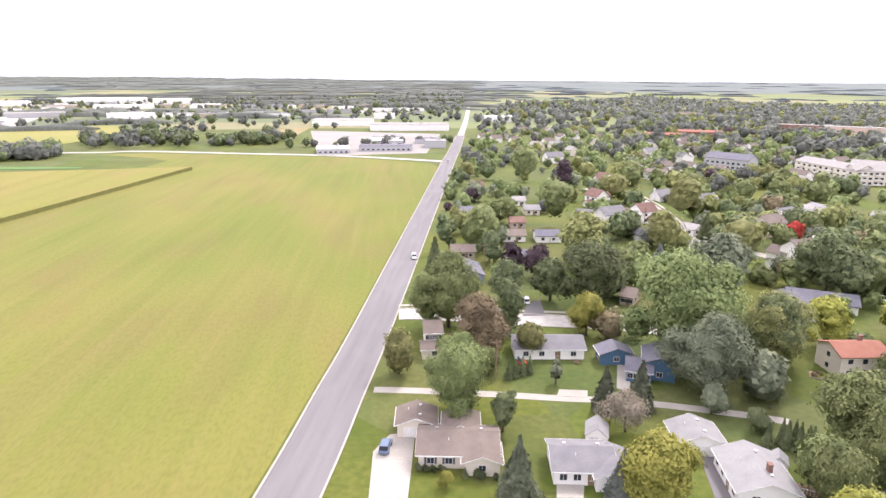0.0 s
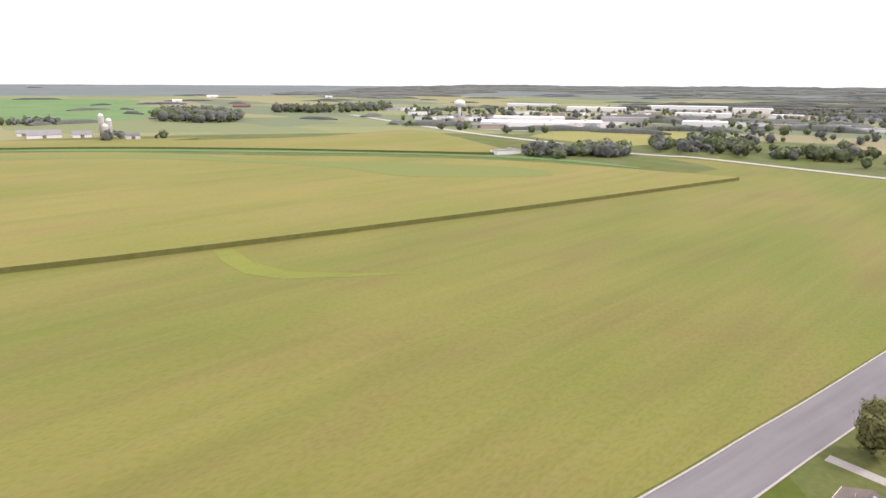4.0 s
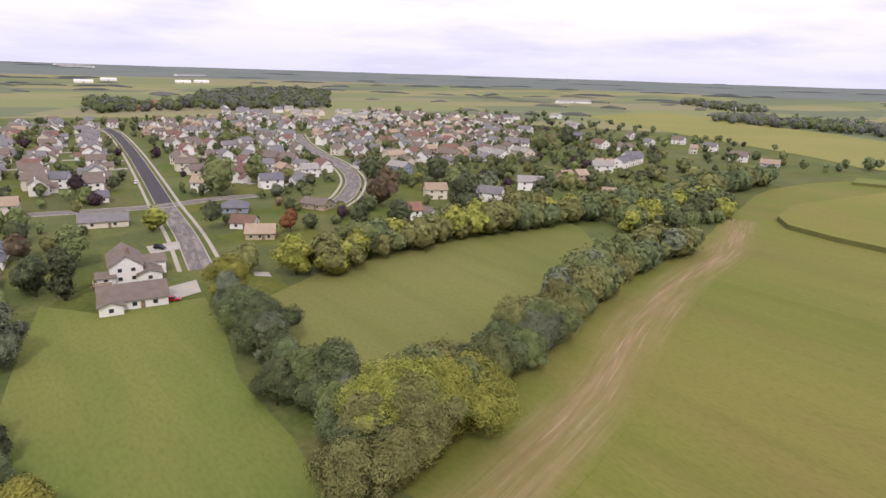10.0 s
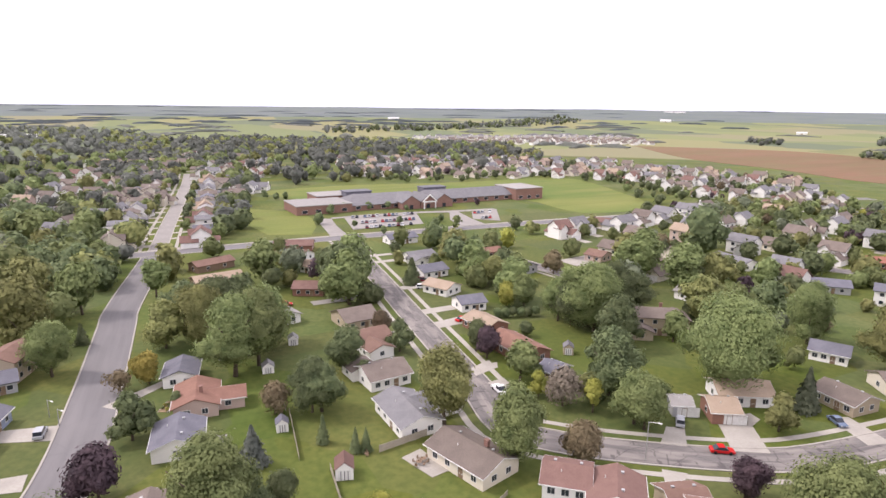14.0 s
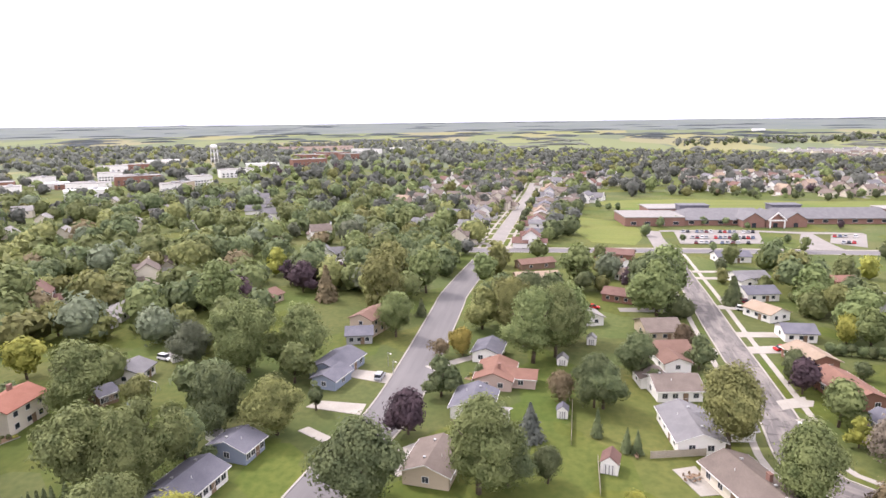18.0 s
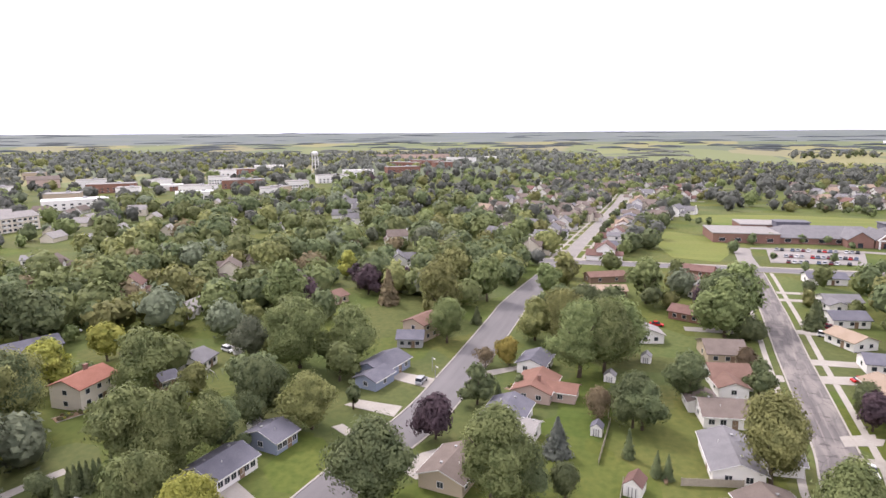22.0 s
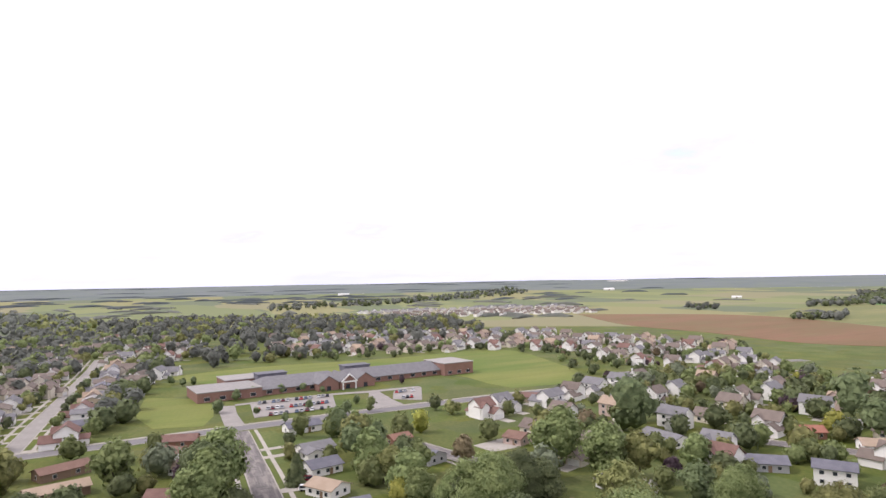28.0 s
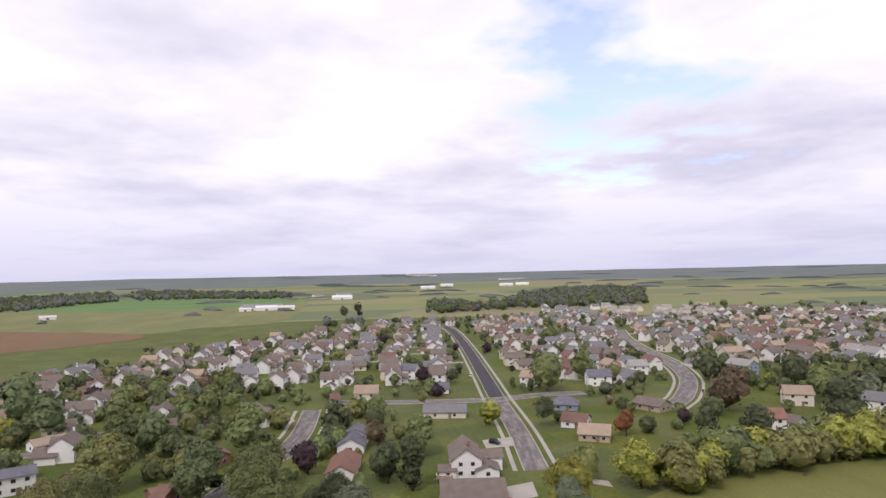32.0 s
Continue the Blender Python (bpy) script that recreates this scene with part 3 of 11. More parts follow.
def ribbon(name, pts, a, b, z0, z1, m, label, category, kind="structure", parent=None):
    """A flat band that follows a line from offset a to offset b, with real thickness."""
    line = smooth_line(pts)
    L, R = sides(line, b), sides(line, a)
    v, f = [], []
    for p, q in zip(L, R):
        h = height(p.x, p.y)
        v += [(p.x, p.y, h + z1), (q.x, q.y, h + z1), (p.x, p.y, h + z0), (q.x, q.y, h + z0)]
    for i in range(len(L) - 1):
        o, n = 4 * i, 4 * i + 4
        f += [(o, o + 1, n + 1, n), (o + 2, n + 2, n + 3, o + 3), (o, n, n + 2, o + 2), (o + 1, o + 3, n + 3, n + 1)]
    e = len(v) - 4
    f += [(0, 2, 3, 1), (e, e + 1, e + 3, e + 2)]
    me = mesh_from(name, v, f, [m])
    run, far = [], 0.0
    for i, p in enumerate(line):
        far += (p - line[i - 1]).length if i else 0.0
        run += [(b, far), (a, far), (b, far), (a, far)]
    corner = np.empty(len(me.loops), int)
    me.loops.foreach_get("vertex_index", corner)
    me.uv_layers.new(name="along").data.foreach_set("uv", np.array(run)[corner].ravel())
    if parent is not None:
        return part(name, me, parent)
    return tagged(new(name, me), label, category, kind=kind)


ROADS = [0]


def street(pts, width, surface, label, kerb=True, walks=()):
    LINES.append((smooth_line(pts, 8.0), width / 2 + 3.0 + (3.0 if walks else 0)))
    ROADS[0] += 1
    road = ribbon("road", pts, -width / 2, width / 2, -0.3, 0.02 + 0.005 * (ROADS[0] % 6), M[surface], label, "road")
    if kerb:
        for s in (-1, 1):
            a, b = sorted((s * (width / 2 + 0.003), s * (width / 2 + 0.42)))
            ribbon("kerb", pts, a, b, -0.3, 0.15, M["concrete"], "", "", parent=road)
    for off in walks:
        ribbon("pavement", pts, off - 0.75, off + 0.75, -0.2, 0.06 + 0.002 * (ROADS[0] % 6), M["concrete"], "pale concrete pavement slab walk beside the street", "pavement")
    return road


def field(name, loop, z, m, label, category="field", side=None, parent=None):
    """A crop or lawn: a slab with the crop's height, cut into a fan-free polygon."""
    LOOPS.append(loop)
    bm = bmesh.new()
    P = smooth_line(list(loop) + [loop[0]], 25.0)[:-1]
    top = bm.faces.new([bm.verts.new((p[0], p[1], height(p[0], p[1]) + z)) for p in P])
    if top.normal.z < 0 or top.calc_area() and sum(P[i - 1][0] * P[i][1] - P[i][0] * P[i - 1][1] for i in range(len(P))) < 0:
        bmesh.ops.reverse_faces(bm, faces=[top])
    ret = bmesh.ops.extrude_face_region(bm, geom=[top])
    for e in ret["geom"]:
        if isinstance(e, bmesh.types.BMVert):
            e.co.z -= z + 0.25
    bmesh.ops.recalc_face_normals(bm, faces=bm.faces[:])
    bmesh.ops.triangulate(bm, faces=[f for f in bm.faces if len(f.verts) > 4])
    me = bpy.data.meshes.new(name)
    bm.normal_update()
    for f in bm.faces:
        f.material_index = 1 if side and abs(f.normal.z) < 0.5 else 0
    bm.to_mesh(me)
    bm.free()
    me.materials.append(m)
    me.materials.append(side or m)
    ob = new(name, me)
    return tagged(ob, label, category, kind="structure")


def slab(name, loop, m, label, category="driveway", z=0.05):
    z += 0.02 + 0.004 * (len(LOOPS) % 7)
    LOOPS.append(loop)
    s = Shape().prism(loop, -0.2, z)
    ob = new(name, s.mesh(name, m))
    bm = bmesh.new()
    bm.from_mesh(ob.data)
    bmesh.ops.recalc_face_normals(bm, faces=bm.faces[:])
    bm.to_mesh(ob.data)
    bm.free()
    return tagged(ob, label, category, kind="structure")


# ---------------------------------------------------------------- houses
def gable_walls(L, D, eave, rise, z0=0.0):
    s = Shape()
    a, b = L / 2, D / 2
    v = [(-a, -b, z0), (a, -b, z0), (a, b, z0), (-a, b, z0), (-a, -b, eave), (a, -b, eave), (a, b, eave), (-a, b, eave), (-a, 0, eave + rise), (a, 0, eave + rise)]
    return s.add(v, [(3, 2, 1, 0), (0, 1, 5, 4), (2, 3, 7, 6), (1, 2, 6, 9, 5), (3, 0, 4, 8, 7)])


def gable_roof(L, D, eave, rise, over=0.55, th=0.2, hip=0.0):
    """Two slopes (and hipped ends) with thickness and overhang, ridge along x."""
    a, b = L / 2 + over, D / 2 + over
    drop = rise / (D / 2) * over
    ra = a - hip * b
    zr, ze = eave + rise + th, eave - drop + th
    s = Shape()
    v = []
    for dz in (0, -th):
        v += [(-a, -b, ze + dz), (a, -b, ze + dz), (a, b, ze + dz), (-a, b, ze + dz), (-ra, 0, zr + dz), (ra, 0, zr + dz)]
    f = [(0, 1, 5, 4), (2, 3, 4, 5), (1, 2, 5), (3, 0, 4)] if hip else [(0, 1, 5, 4), (2, 3, 4, 5)]
    g = [tuple(6 + i for i in q)[::-1] for q in f]
    rim = [(0, 1), (1, 2), (2, 3), (3, 0)] if hip else [(0, 1), (1, 5), (5, 2), (2, 3), (3, 4), (4, 0)]
    return s.add(v, f + g + [(j, i, i + 6, j + 6) for i, j in rim])


FAR = [False]
NEARBY = [False]


def one_piece_window(w, h):
    s = Shape().box(-w / 2 - 0.09, -0.04, -0.09, w / 2 + 0.09, 0.03, h + 0.09)
    n = len(s.f)
    s.box(-w / 2, -0.06, 0, w / 2, -0.043, h)
    return mesh_from("window", s.v, s.f, [M["white"], M["glass"]], [0] * n + [1] * (len(s.f) - n))


def window_parts(parent, x, y, z, w, h, rot, shutters=False):
    """A framed window that stands a little proud of the wall; local x along the wall, outward is -y."""
    fr = cached(("win", w, h), lambda: Shape().box(-w / 2 - 0.09, -0.05, -0.09, w / 2 + 0.09, 0.03, 0.0).box(-w / 2 - 0.09, -0.05, h, w / 2 + 0.09, 0.03, h + 0.09)
                .box(-w / 2 - 0.09, -0.05, 0, -w / 2, 0.03, h).box(w / 2, -0.05, 0, w / 2 + 0.09, 0.03, h).box(-0.03, -0.04, 0, 0.03, 0.03, h).mesh("window", M["white"]))
    pn = cached(("pane", w, h), lambda: Shape().box(-w / 2, -0.025, 0, w / 2, 0.02, h).mesh("pane", M["glass"]))
    if FAR[0]:
        me = cached(("farwin", w, h), lambda: one_piece_window(w, h))
        return part("window", me, parent, "", pose(x, y, z, 0, 0, rot))
    wo = part("window", fr, parent, "", pose(x, y, z, 0, 0, rot))
    part("pane", pn, wo)
    if shutters:
        sh = cached(("shut", h), lambda: Shape().box(-0.2, -0.045, -0.05, 0.2, 0.0, h + 0.05).mesh("shutter", M["roof_dark"]))
        for s in (-1, 1):
            part("shutter", sh, wo, "dark shutter", pose(s * (w / 2 + 0.31), 0, 0))
    return wo


def block(parent, L, D, eave, rise, roof, wall, hip=0.0, m=None, wins=(0, 0, 0, 0), storeys=1, win=(1.2, 1.15), shutters=False, over=0.55, trim=True):
    """One gabled block: walls, roof, fascia boards and its windows on the sides -y, +y, -x, +x."""
    m = m or Matrix.Identity(4)
    walls = part("wall", gable_walls(L, D, eave, 0 if hip else rise).mesh("wall", M["wall_" + wall]), parent, "", m)
    rf = part("roof", gable_roof(L, D, eave, rise, over, 0.2, hip).mesh("roof", M["roof_" + roof]), parent, "", m)
    if trim and not FAR[0]:
        drop = rise / (D / 2) * over
        for q in (-1, 1):
            y0, y1 = sorted((q * (D / 2 + over + 0.003), q * (D / 2 + over + 0.1)))
            if not hip and NEARBY[0]:
                lean = math.atan2(rise, D / 2)
                run = math.hypot(D / 2 + over, rise + drop)
                for e in (-1, 1):
                    rake = Shape().box(-0.02, 0, -0.17, 0.02, run, -0.02).mesh("rake_board", M["white"])
                    tilt = Matrix.Rotation(lean, 4, "X") if q < 0 else Matrix.Rotation(math.pi, 4, "Z") @ Matrix.Rotation(lean, 4, "X")
                    part("rake_board", rake, rf, "", Matrix.Translation((e * (L / 2 + over + 0.023), q * (D / 2 + over), eave - drop + 0.2)) @ tilt)
            part("gutter", Shape().box(-L / 2 - over, y0, eave - drop - 0.02, L / 2 + over, y1, eave - drop + 0.16).mesh("gutter", M["white"]), rf)
    for k, n in enumerate(wins):
        for st in range(storeys):
            z = 0.95 + 2.75 * st
            for i in range(n):
                u = (i + 0.5) / n - 0.5
                if k == 0:
                    x, y, r = u * L * 0.92, -D / 2 - 0.004, 0
                elif k == 1:
                    x, y, r = u * L * 0.92, D / 2 + 0.004, 180
                elif k == 2:
                    x, y, r = -L / 2 - 0.004, u * D * 0.8, -90
                else:
                    x, y, r = L / 2 + 0.004, u * D * 0.8, 90
                window_parts(walls, x, y, z, win[0], win[1], r, shutters and k == 0)
    return walls


def door_part(parent, x, y, rot, w=1.0, h=2.05, material="wood", name="door", label=""):
    me = cached(("door", w, h, material, name), lambda: Shape().box(-w / 2, -0.04, 0.02, w / 2, 0.02, h).box(-w / 2 - 0.1, -0.06, 0.02, -w / 2, 0.02, h + 0.1)
                .box(w / 2, -0.06, 0.02, w / 2 + 0.1, 0.02, h + 0.1).box(-w / 2, -0.06, h, w / 2, 0.02, h + 0.1).mesh(name, M[material]))
    return part(name, me, parent, label, pose(x, y, 0, 0, 0, rot))


def house(x, y, rot, L, D, roof, wall, label, storeys=1, hip=0.0, rise=None, garage=None, wings=(), chimney=False, wins=(4, 4, 1, 2), shutters=False, group="", name="house"):
    """A house with its ridge along local x. wings: (dx, dy, turn, L, D, storeys) blocks; garage: the side whose wall holds the garage door."""
    if L > 20 and math.hypot(x, y) > 180:
        count = round(L / 15)
        a, step = radians(rot), L / count
        for k in range(count):
            u = (k - (count - 1) / 2) * step
            house(x + u * math.cos(a), y + u * math.sin(a), rot, step - 3.5, D, roof, wall, label, storeys, hip, rise, garage, wings if k == 0 else (), chimney, wins, shutters, group, name)
        return None
    h = thing(name, x, y, rot, label, name, group)
    FAR[0], NEARBY[0] = math.hypot(x, y) > 165, math.hypot(x, y) < 135
    TAKEN.append((x, y, max(L, D) / 2 + 2.5))
    if FAR[0]:
        wins = tuple(min(n, 3 if math.hypot(x, y) < 240 else 2) for n in wins)
    eave = 2.7 * storeys + 0.15
    rise = rise or D * 0.19
    w = block(h, L, D, eave, rise, roof, wall, hip, None, wins, storeys, shutters=shutters)
    door_part(w, L * 0.12, -D / 2 - 0.004, 0)
    door_part(w, -L * 0.1, D / 2 + 0.004, 180, 1.7, 2.05, "glass", "patio_door")
    if garage == "front":
        door_part(w, L * 0.33, -D / 2 - 0.008, 0, 4.6, 2.15, "white", "garage_door", "white panelled garage door")
    elif garage == "end":
        door_part(w, L / 2 + 0.006, 0, 90, 4.6, 2.15, "white", "garage_door", "white panelled garage door")
    for dx, dy, turn, l, d, st in wings:
        block(h, l, d, 2.6 * st + 0.1, d * 0.19, roof, wall, 0, pose(dx, dy, 0, 0, 0, turn), (1, 1, 1, 1), max(1, int(st)))
    if NEARBY[0]:
        vent = cached("vent", lambda: Shape().box(-0.2, -0.2, -0.3, 0.2, 0.2, 0.22).box(-0.26, -0.26, 0.22, 0.26, 0.26, 0.3).mesh("roof_vent", M["metal"]))
        pipe = cached("pipe", lambda: Shape().tube((0, 0, -0.4), (0, 0, 0.45), 0.07, 0.07, 8).mesh("vent_pipe", M["white"]))
        for u in (-0.28, 0.3):
            part("roof_vent", vent, h, "", pose(u * L, D * 0.1, eave + rise * 0.8 + 0.2))
        part("vent_pipe", pipe, h, "", pose(-0.12 * L, -D * 0.22, eave + rise * 0.56 + 0.2))
    if chimney:
        c = Shape().box(-0.45, -0.35, eave - 0.3, 0.45, 0.35, eave + rise + 1.1).box(-0.52, -0.42, eave + rise + 1.1, 0.52, 0.42, eave + rise + 1.22)
        part("chimney", c.mesh("chimney", M["brick"]), h, "red brick chimney", pose(L * 0.18, D * 0.12, 0))
    return h


# ---------------------------------------------------------------- trees
LOBES = []
SOFT = [None]


def lobe_core(scale, sides=6):
    """Closed low bodies inside the lobes that were made last, so that no sky shows through the middle."""
    V, Fc = [], []
    n, q = sides, math.tau / sides
    for (cx, cy, cz), w in LOBES:
        o, w = len(V), w * scale
        V.append((cx, cy, cz - w))
        for zz, rr in ((-0.5, 0.87), (0.1, 1.0), (0.6, 0.8)):
            V += [(cx + w * rr * math.cos(j * q + zz), cy + w * rr * math.sin(j * q + zz), cz + w * zz) for j in range(n)]
        V.append((cx, cy, cz + w))
        Fc += [(o, o + 1 + (j + 1) % n, o + 1 + j) for j in range(n)]
        for i in range(2):
            p = o + 1 + n * i
            Fc += [(p + j, p + (j + 1) % n, p + n + (j + 1) % n, p + n + j) for j in range(n)]
        Fc += [(o + 1 + 2 * n + j, o + 1 + 2 * n + (j + 1) % n, o + 1 + 3 * n) for j in range(n)]
    return V, Fc


def crown_arrays(rng, h, r, n, base, kind, leaf, m=12):
    """Leaf sprays of a crown: pointed blades near the surface of several uneven lobes, facing outwards."""
    if kind == "cone":
        t = rng.random(n) ** 0.6
        z = h * (1 - t * (1 - base))
        tier = (z * 9.0 / h) % 1.0
        a = rng.random(n) * math.tau
        rad = r * t * (0.62 + 0.42 * rng.random(n)) * (1.08 - 0.3 * tier) * (1 + 0.13 * np.sin(a * 3 + z) + 0.08 * np.sin(a * 7 - 2 * z))
        c = np.stack([rad * np.cos(a), rad * np.sin(a), z - 0.18 * rad * tier], 1)
        nrm = np.stack([np.cos(a), np.sin(a), np.full(n, 0.6)], 1)
    else:
        la = rng.random(m) * math.tau
        lz = rng.random(m)
        cz0, hz = h * (1 + base) / 2, h * (1 - base) / 2
        lr = min(r, hz * 1.25) * 0.68 * (3 / m) ** 0.25 * (0.5 + 0.9 * rng.random(m))
        prof = np.sqrt(np.clip(1 - ((lz - 0.4) / 0.66) ** 2, 0.08, 1))
        lean = 1 + 0.2 * np.sin(2 * la + rng.uniform(0, 6)) + 0.14 * np.sin(3 * la + rng.uniform(0, 6))
        ld = np.maximum(0, r * (0.7 + 0.46 * rng.random(m)) * prof * lean - lr) * np.where(np.arange(m) % 4 == 1, 0.45, 1.0)
        ld[0], lz[0] = 0.1 * r, 0.85
        cen = np.stack([ld * np.cos(la), ld * np.sin(la), h * base + lr * 0.75 + lz * np.maximum(0, h * (1 - base) - 1.75 * lr)], 1)
        k = rng.choice(m, n, p=lr ** 2 / (lr ** 2).sum())
        d = rng.normal(size=(n, 3))
        d /= np.linalg.norm(d, axis=1)[:, None]
        d[:, 2] = np.where(rng.random(n) < 0.6, np.abs(d[:, 2]), d[:, 2])
        lump = 1 + 0.11 * np.sin(d[:, 0] * 6 + k) * np.sin(d[:, 1] * 6 + 2 * k) + 0.09 * np.sin(d[:, 2] * 9 + 3 * k)
        out = 0.74 + 0.34 * rng.random(n) + 0.24 * rng.random(n) ** 6
        c = cen[k] + d * (lr[k] * out * lump)[:, None]
        LOBES[:] = [(tuple(q), float(w)) for q, w in zip(cen, lr)]
        o = c - np.array([0, 0, cz0 - 0.15 * hz])
        nrm = d * 0.8 + 0.5 * o / np.linalg.norm(o, axis=1)[:, None]
    if kind != "cone":
        soft = d * 0.75 + 0.5 * o / np.linalg.norm(o, axis=1)[:, None]
    else:
        soft = nrm
    soft = soft / np.linalg.norm(soft, axis=1)[:, None] + rng.normal(size=(n, 3)) * 0.17 + np.array([0, 0, 0.26])
    nrm = nrm + rng.normal(size=(n, 3)) * 0.3
    nrm /= np.linalg.norm(nrm, axis=1)[:, None]
    up = rng.normal(size=(n, 3))
    u = np.cross(nrm, up)
    u /= np.linalg.norm(u, axis=1)[:, None]
    w = np.cross(nrm, u)
    s = (leaf * (0.55 + 0.9 * rng.random(n)))[:, None]
    v = np.stack([c - u * s * 0.75 - nrm * s * 0.15, c + u * s * 0.45 - w * s * 0.55, c + u * s * 0.45 + w * s * 0.55 + nrm * s * 0.12], 1).reshape(-1, 3)
    f = np.arange(3 * n).reshape(n, 3)
    SOFT[0] = np.repeat(soft / np.linalg.norm(soft, axis=1)[:, None], 3, 0)
    return v, f


def outward(v, h):
    """Normals of an inner body, pointing away from the middle of the crown."""
    o = np.array(v).reshape(-1, 3) - np.array([0, 0, 0.4 * h])
    return o / np.maximum(0.01, np.linalg.norm(o, axis=1))[:, None]


def core_arrays(rng, h, r, base, kind, n=9, m=7):
    """The shaded inside of a crown: a lumpy closed body well within the leaves."""
    v, f = [], []
    for i in range(m + 1):
        t = i / m
        z = h * (base + 0.06 + (0.86 - base) * t)
        q = (1 - t) * 0.62 if kind == "cone" else math.sqrt(max(0.0, 1 - ((t - 0.42) / 0.62) ** 2)) * 0.6
        for k in range(n):
            a = k * math.tau / n + i
            rr = r * q * (0.82 + 0.3 * rng.random()) + 0.02
            v.append((rr * math.cos(a), rr * math.sin(a), z))
    for i in range(m):
        f += [(i * n + k, i * n + (k + 1) % n, (i + 1) * n + (k + 1) % n, (i + 1) * n + k) for k in range(n)]
    f += [tuple(range(n))[::-1], tuple(range(m * n, m * n + n))]
    return v, f


SHAPES = {"round": (0.10, "lobes"), "tall": (0.06, "lobes"), "cone": (0.05, "cone"), "bush": (0.02, "lobes"), "willow": (0.06, "lobes"), "bare": (0.12, "lobes")}


def tree_meshes(shape, tone, variant, slim, quality, big):
    """Trunk and crown of unit-sized trees: height 1 stands for 10 m; slim is the crown's half width against the height."""
    def make():
        rng = np.random.default_rng(hash_of(shape, variant, int(slim * 100)))
        base, kind = SHAPES[shape]
        h, r = 10.0, 10.0 * slim
        n = {3: 7800, 2: 3300, 1: 1300}[quality]
        if shape == "bare":
            n //= 2
        n = int(n * min(1.25, max(0.4, slim / 0.45)) * (0.45, 1.0, 2.0, 3.8)[big])
        leaf = {3: 0.35, 2: 0.55, 1: 0.85}[quality] * (1.0 if r > 3 else 0.8) * (1.3, 1.0, 0.7, 0.48)[big]
        v, f = crown_arrays(rng, h, r, n, base, kind, leaf, (8, 11, 17, 24)[big])
        cv, cf = core_arrays(rng, h, r, base, kind) if kind == "cone" else lobe_core(0.74)
        if shape == "bare":
            cv, cf = [], []
        verts = v.tolist() + cv
        faces = f.tolist() + [tuple(len(v) + i for i in q) for q in cf]
        crown = mesh_from("crown", verts, faces, [M["leaf_" + tone]], None, True)
        crown.normals_split_custom_set_from_vertices(np.concatenate([SOFT[0], outward(cv, h)]).tolist())
        s = Shape()
        tr = 0.028 * h
        top = h * (0.8 if kind == "cone" else 0.5)
        s.tube((0, 0, -0.3), (0.05 * r, 0, top * 0.55), tr, tr * 0.7, 8).tube((0.05 * r, 0, top * 0.55), (0, 0.03 * r, top), tr * 0.7, tr * 0.3, 7)
        if kind != "cone":
            for k in range(5):
                a = k * 1.257 + 0.4 * variant
                s.tube((0.03 * r, 0, h * (0.22 + 0.05 * k)), (0.62 * r * math.cos(a), 0.62 * r * math.sin(a), h * (0.5 + 0.06 * k)), tr * 0.42, tr * 0.14, 5)
        return s.mesh("trunk", M["bark"], True), crown
    return cached(("tree", shape, tone, variant, slim, quality, big), make)


def hash_of(*a):
    n = 7
    for c in str(a):
        n = (n * 131 + ord(c)) % 2147483647
    return n


LABELS = {"green": "green leafy", "dark": "dark green leafy", "deep": "deep green leafy", "lime": "bright lime-green", "olive": "olive-green leafy", "purple": "dark purple-leaved", "rust": "rusty brown-leaved",
          "red": "bright red autumn", "spruce": "dark green conical spruce", "bluespruce": "silvery blue conical spruce", "yellow": "yellow autumn", "silver": "silvery green", "grey": "thin grey-brown half-bare", "orange": "orange autumn"}
COUNT = [0]


LATE = {}


def late_trees():
    """The farther garden and hedgerow trees, past counting, joined tone by tone."""
    for tone, places in LATE.items():
        woods("garden_trees", places, tone, LABELS[tone] + " trees standing in far gardens and hedgerows")


def tree(x, y, h, r, tone="green", shape="round", near=True, place="on a mown lawn"):
    COUNT[0] += 1
    if "hedgerow" in place:
        h, r = h * 1.12, r * (1.5 if y < 115 and x > 66 else 1.28)
    TAKEN.append((x, y, r * 0.75))
    k = COUNT[0]
    slim = max(0.12, min(0.75, round(r / h / 0.08) * 0.08))
    far = math.hypot(x, y)
    if far > (150 if "hedgerow" in place or "field edge" in place else 235) and shape != "cone" and tone not in ("red", "purple", "orange", "yellow"):
        LATE.setdefault(tone, []).append((x, y, h, r))
        return None
    q = 3 if far < (175 if r > 5.2 else 105) else 2 if far < 190 else 1
    trunk, crown = tree_meshes(shape, tone, k % 3, slim, q, 3 if r > 8 else 2 if r > 5.2 else 1 if r > 2.6 else 0)
    kind = "bush" if shape == "bush" else "tree"
    what = "bush" if kind == "bush" else ("tree" if "spruce" not in tone else "tree")
    t = thing(kind, x, y, (k * 77) % 360, LABELS[tone] + " " + what + " " + place, kind)
    t.scale = (r / (10 * slim) * 1.0, r / (10 * slim), h / 10)
    part("trunk", trunk, t)
    part("crown", crown, t)
    return t


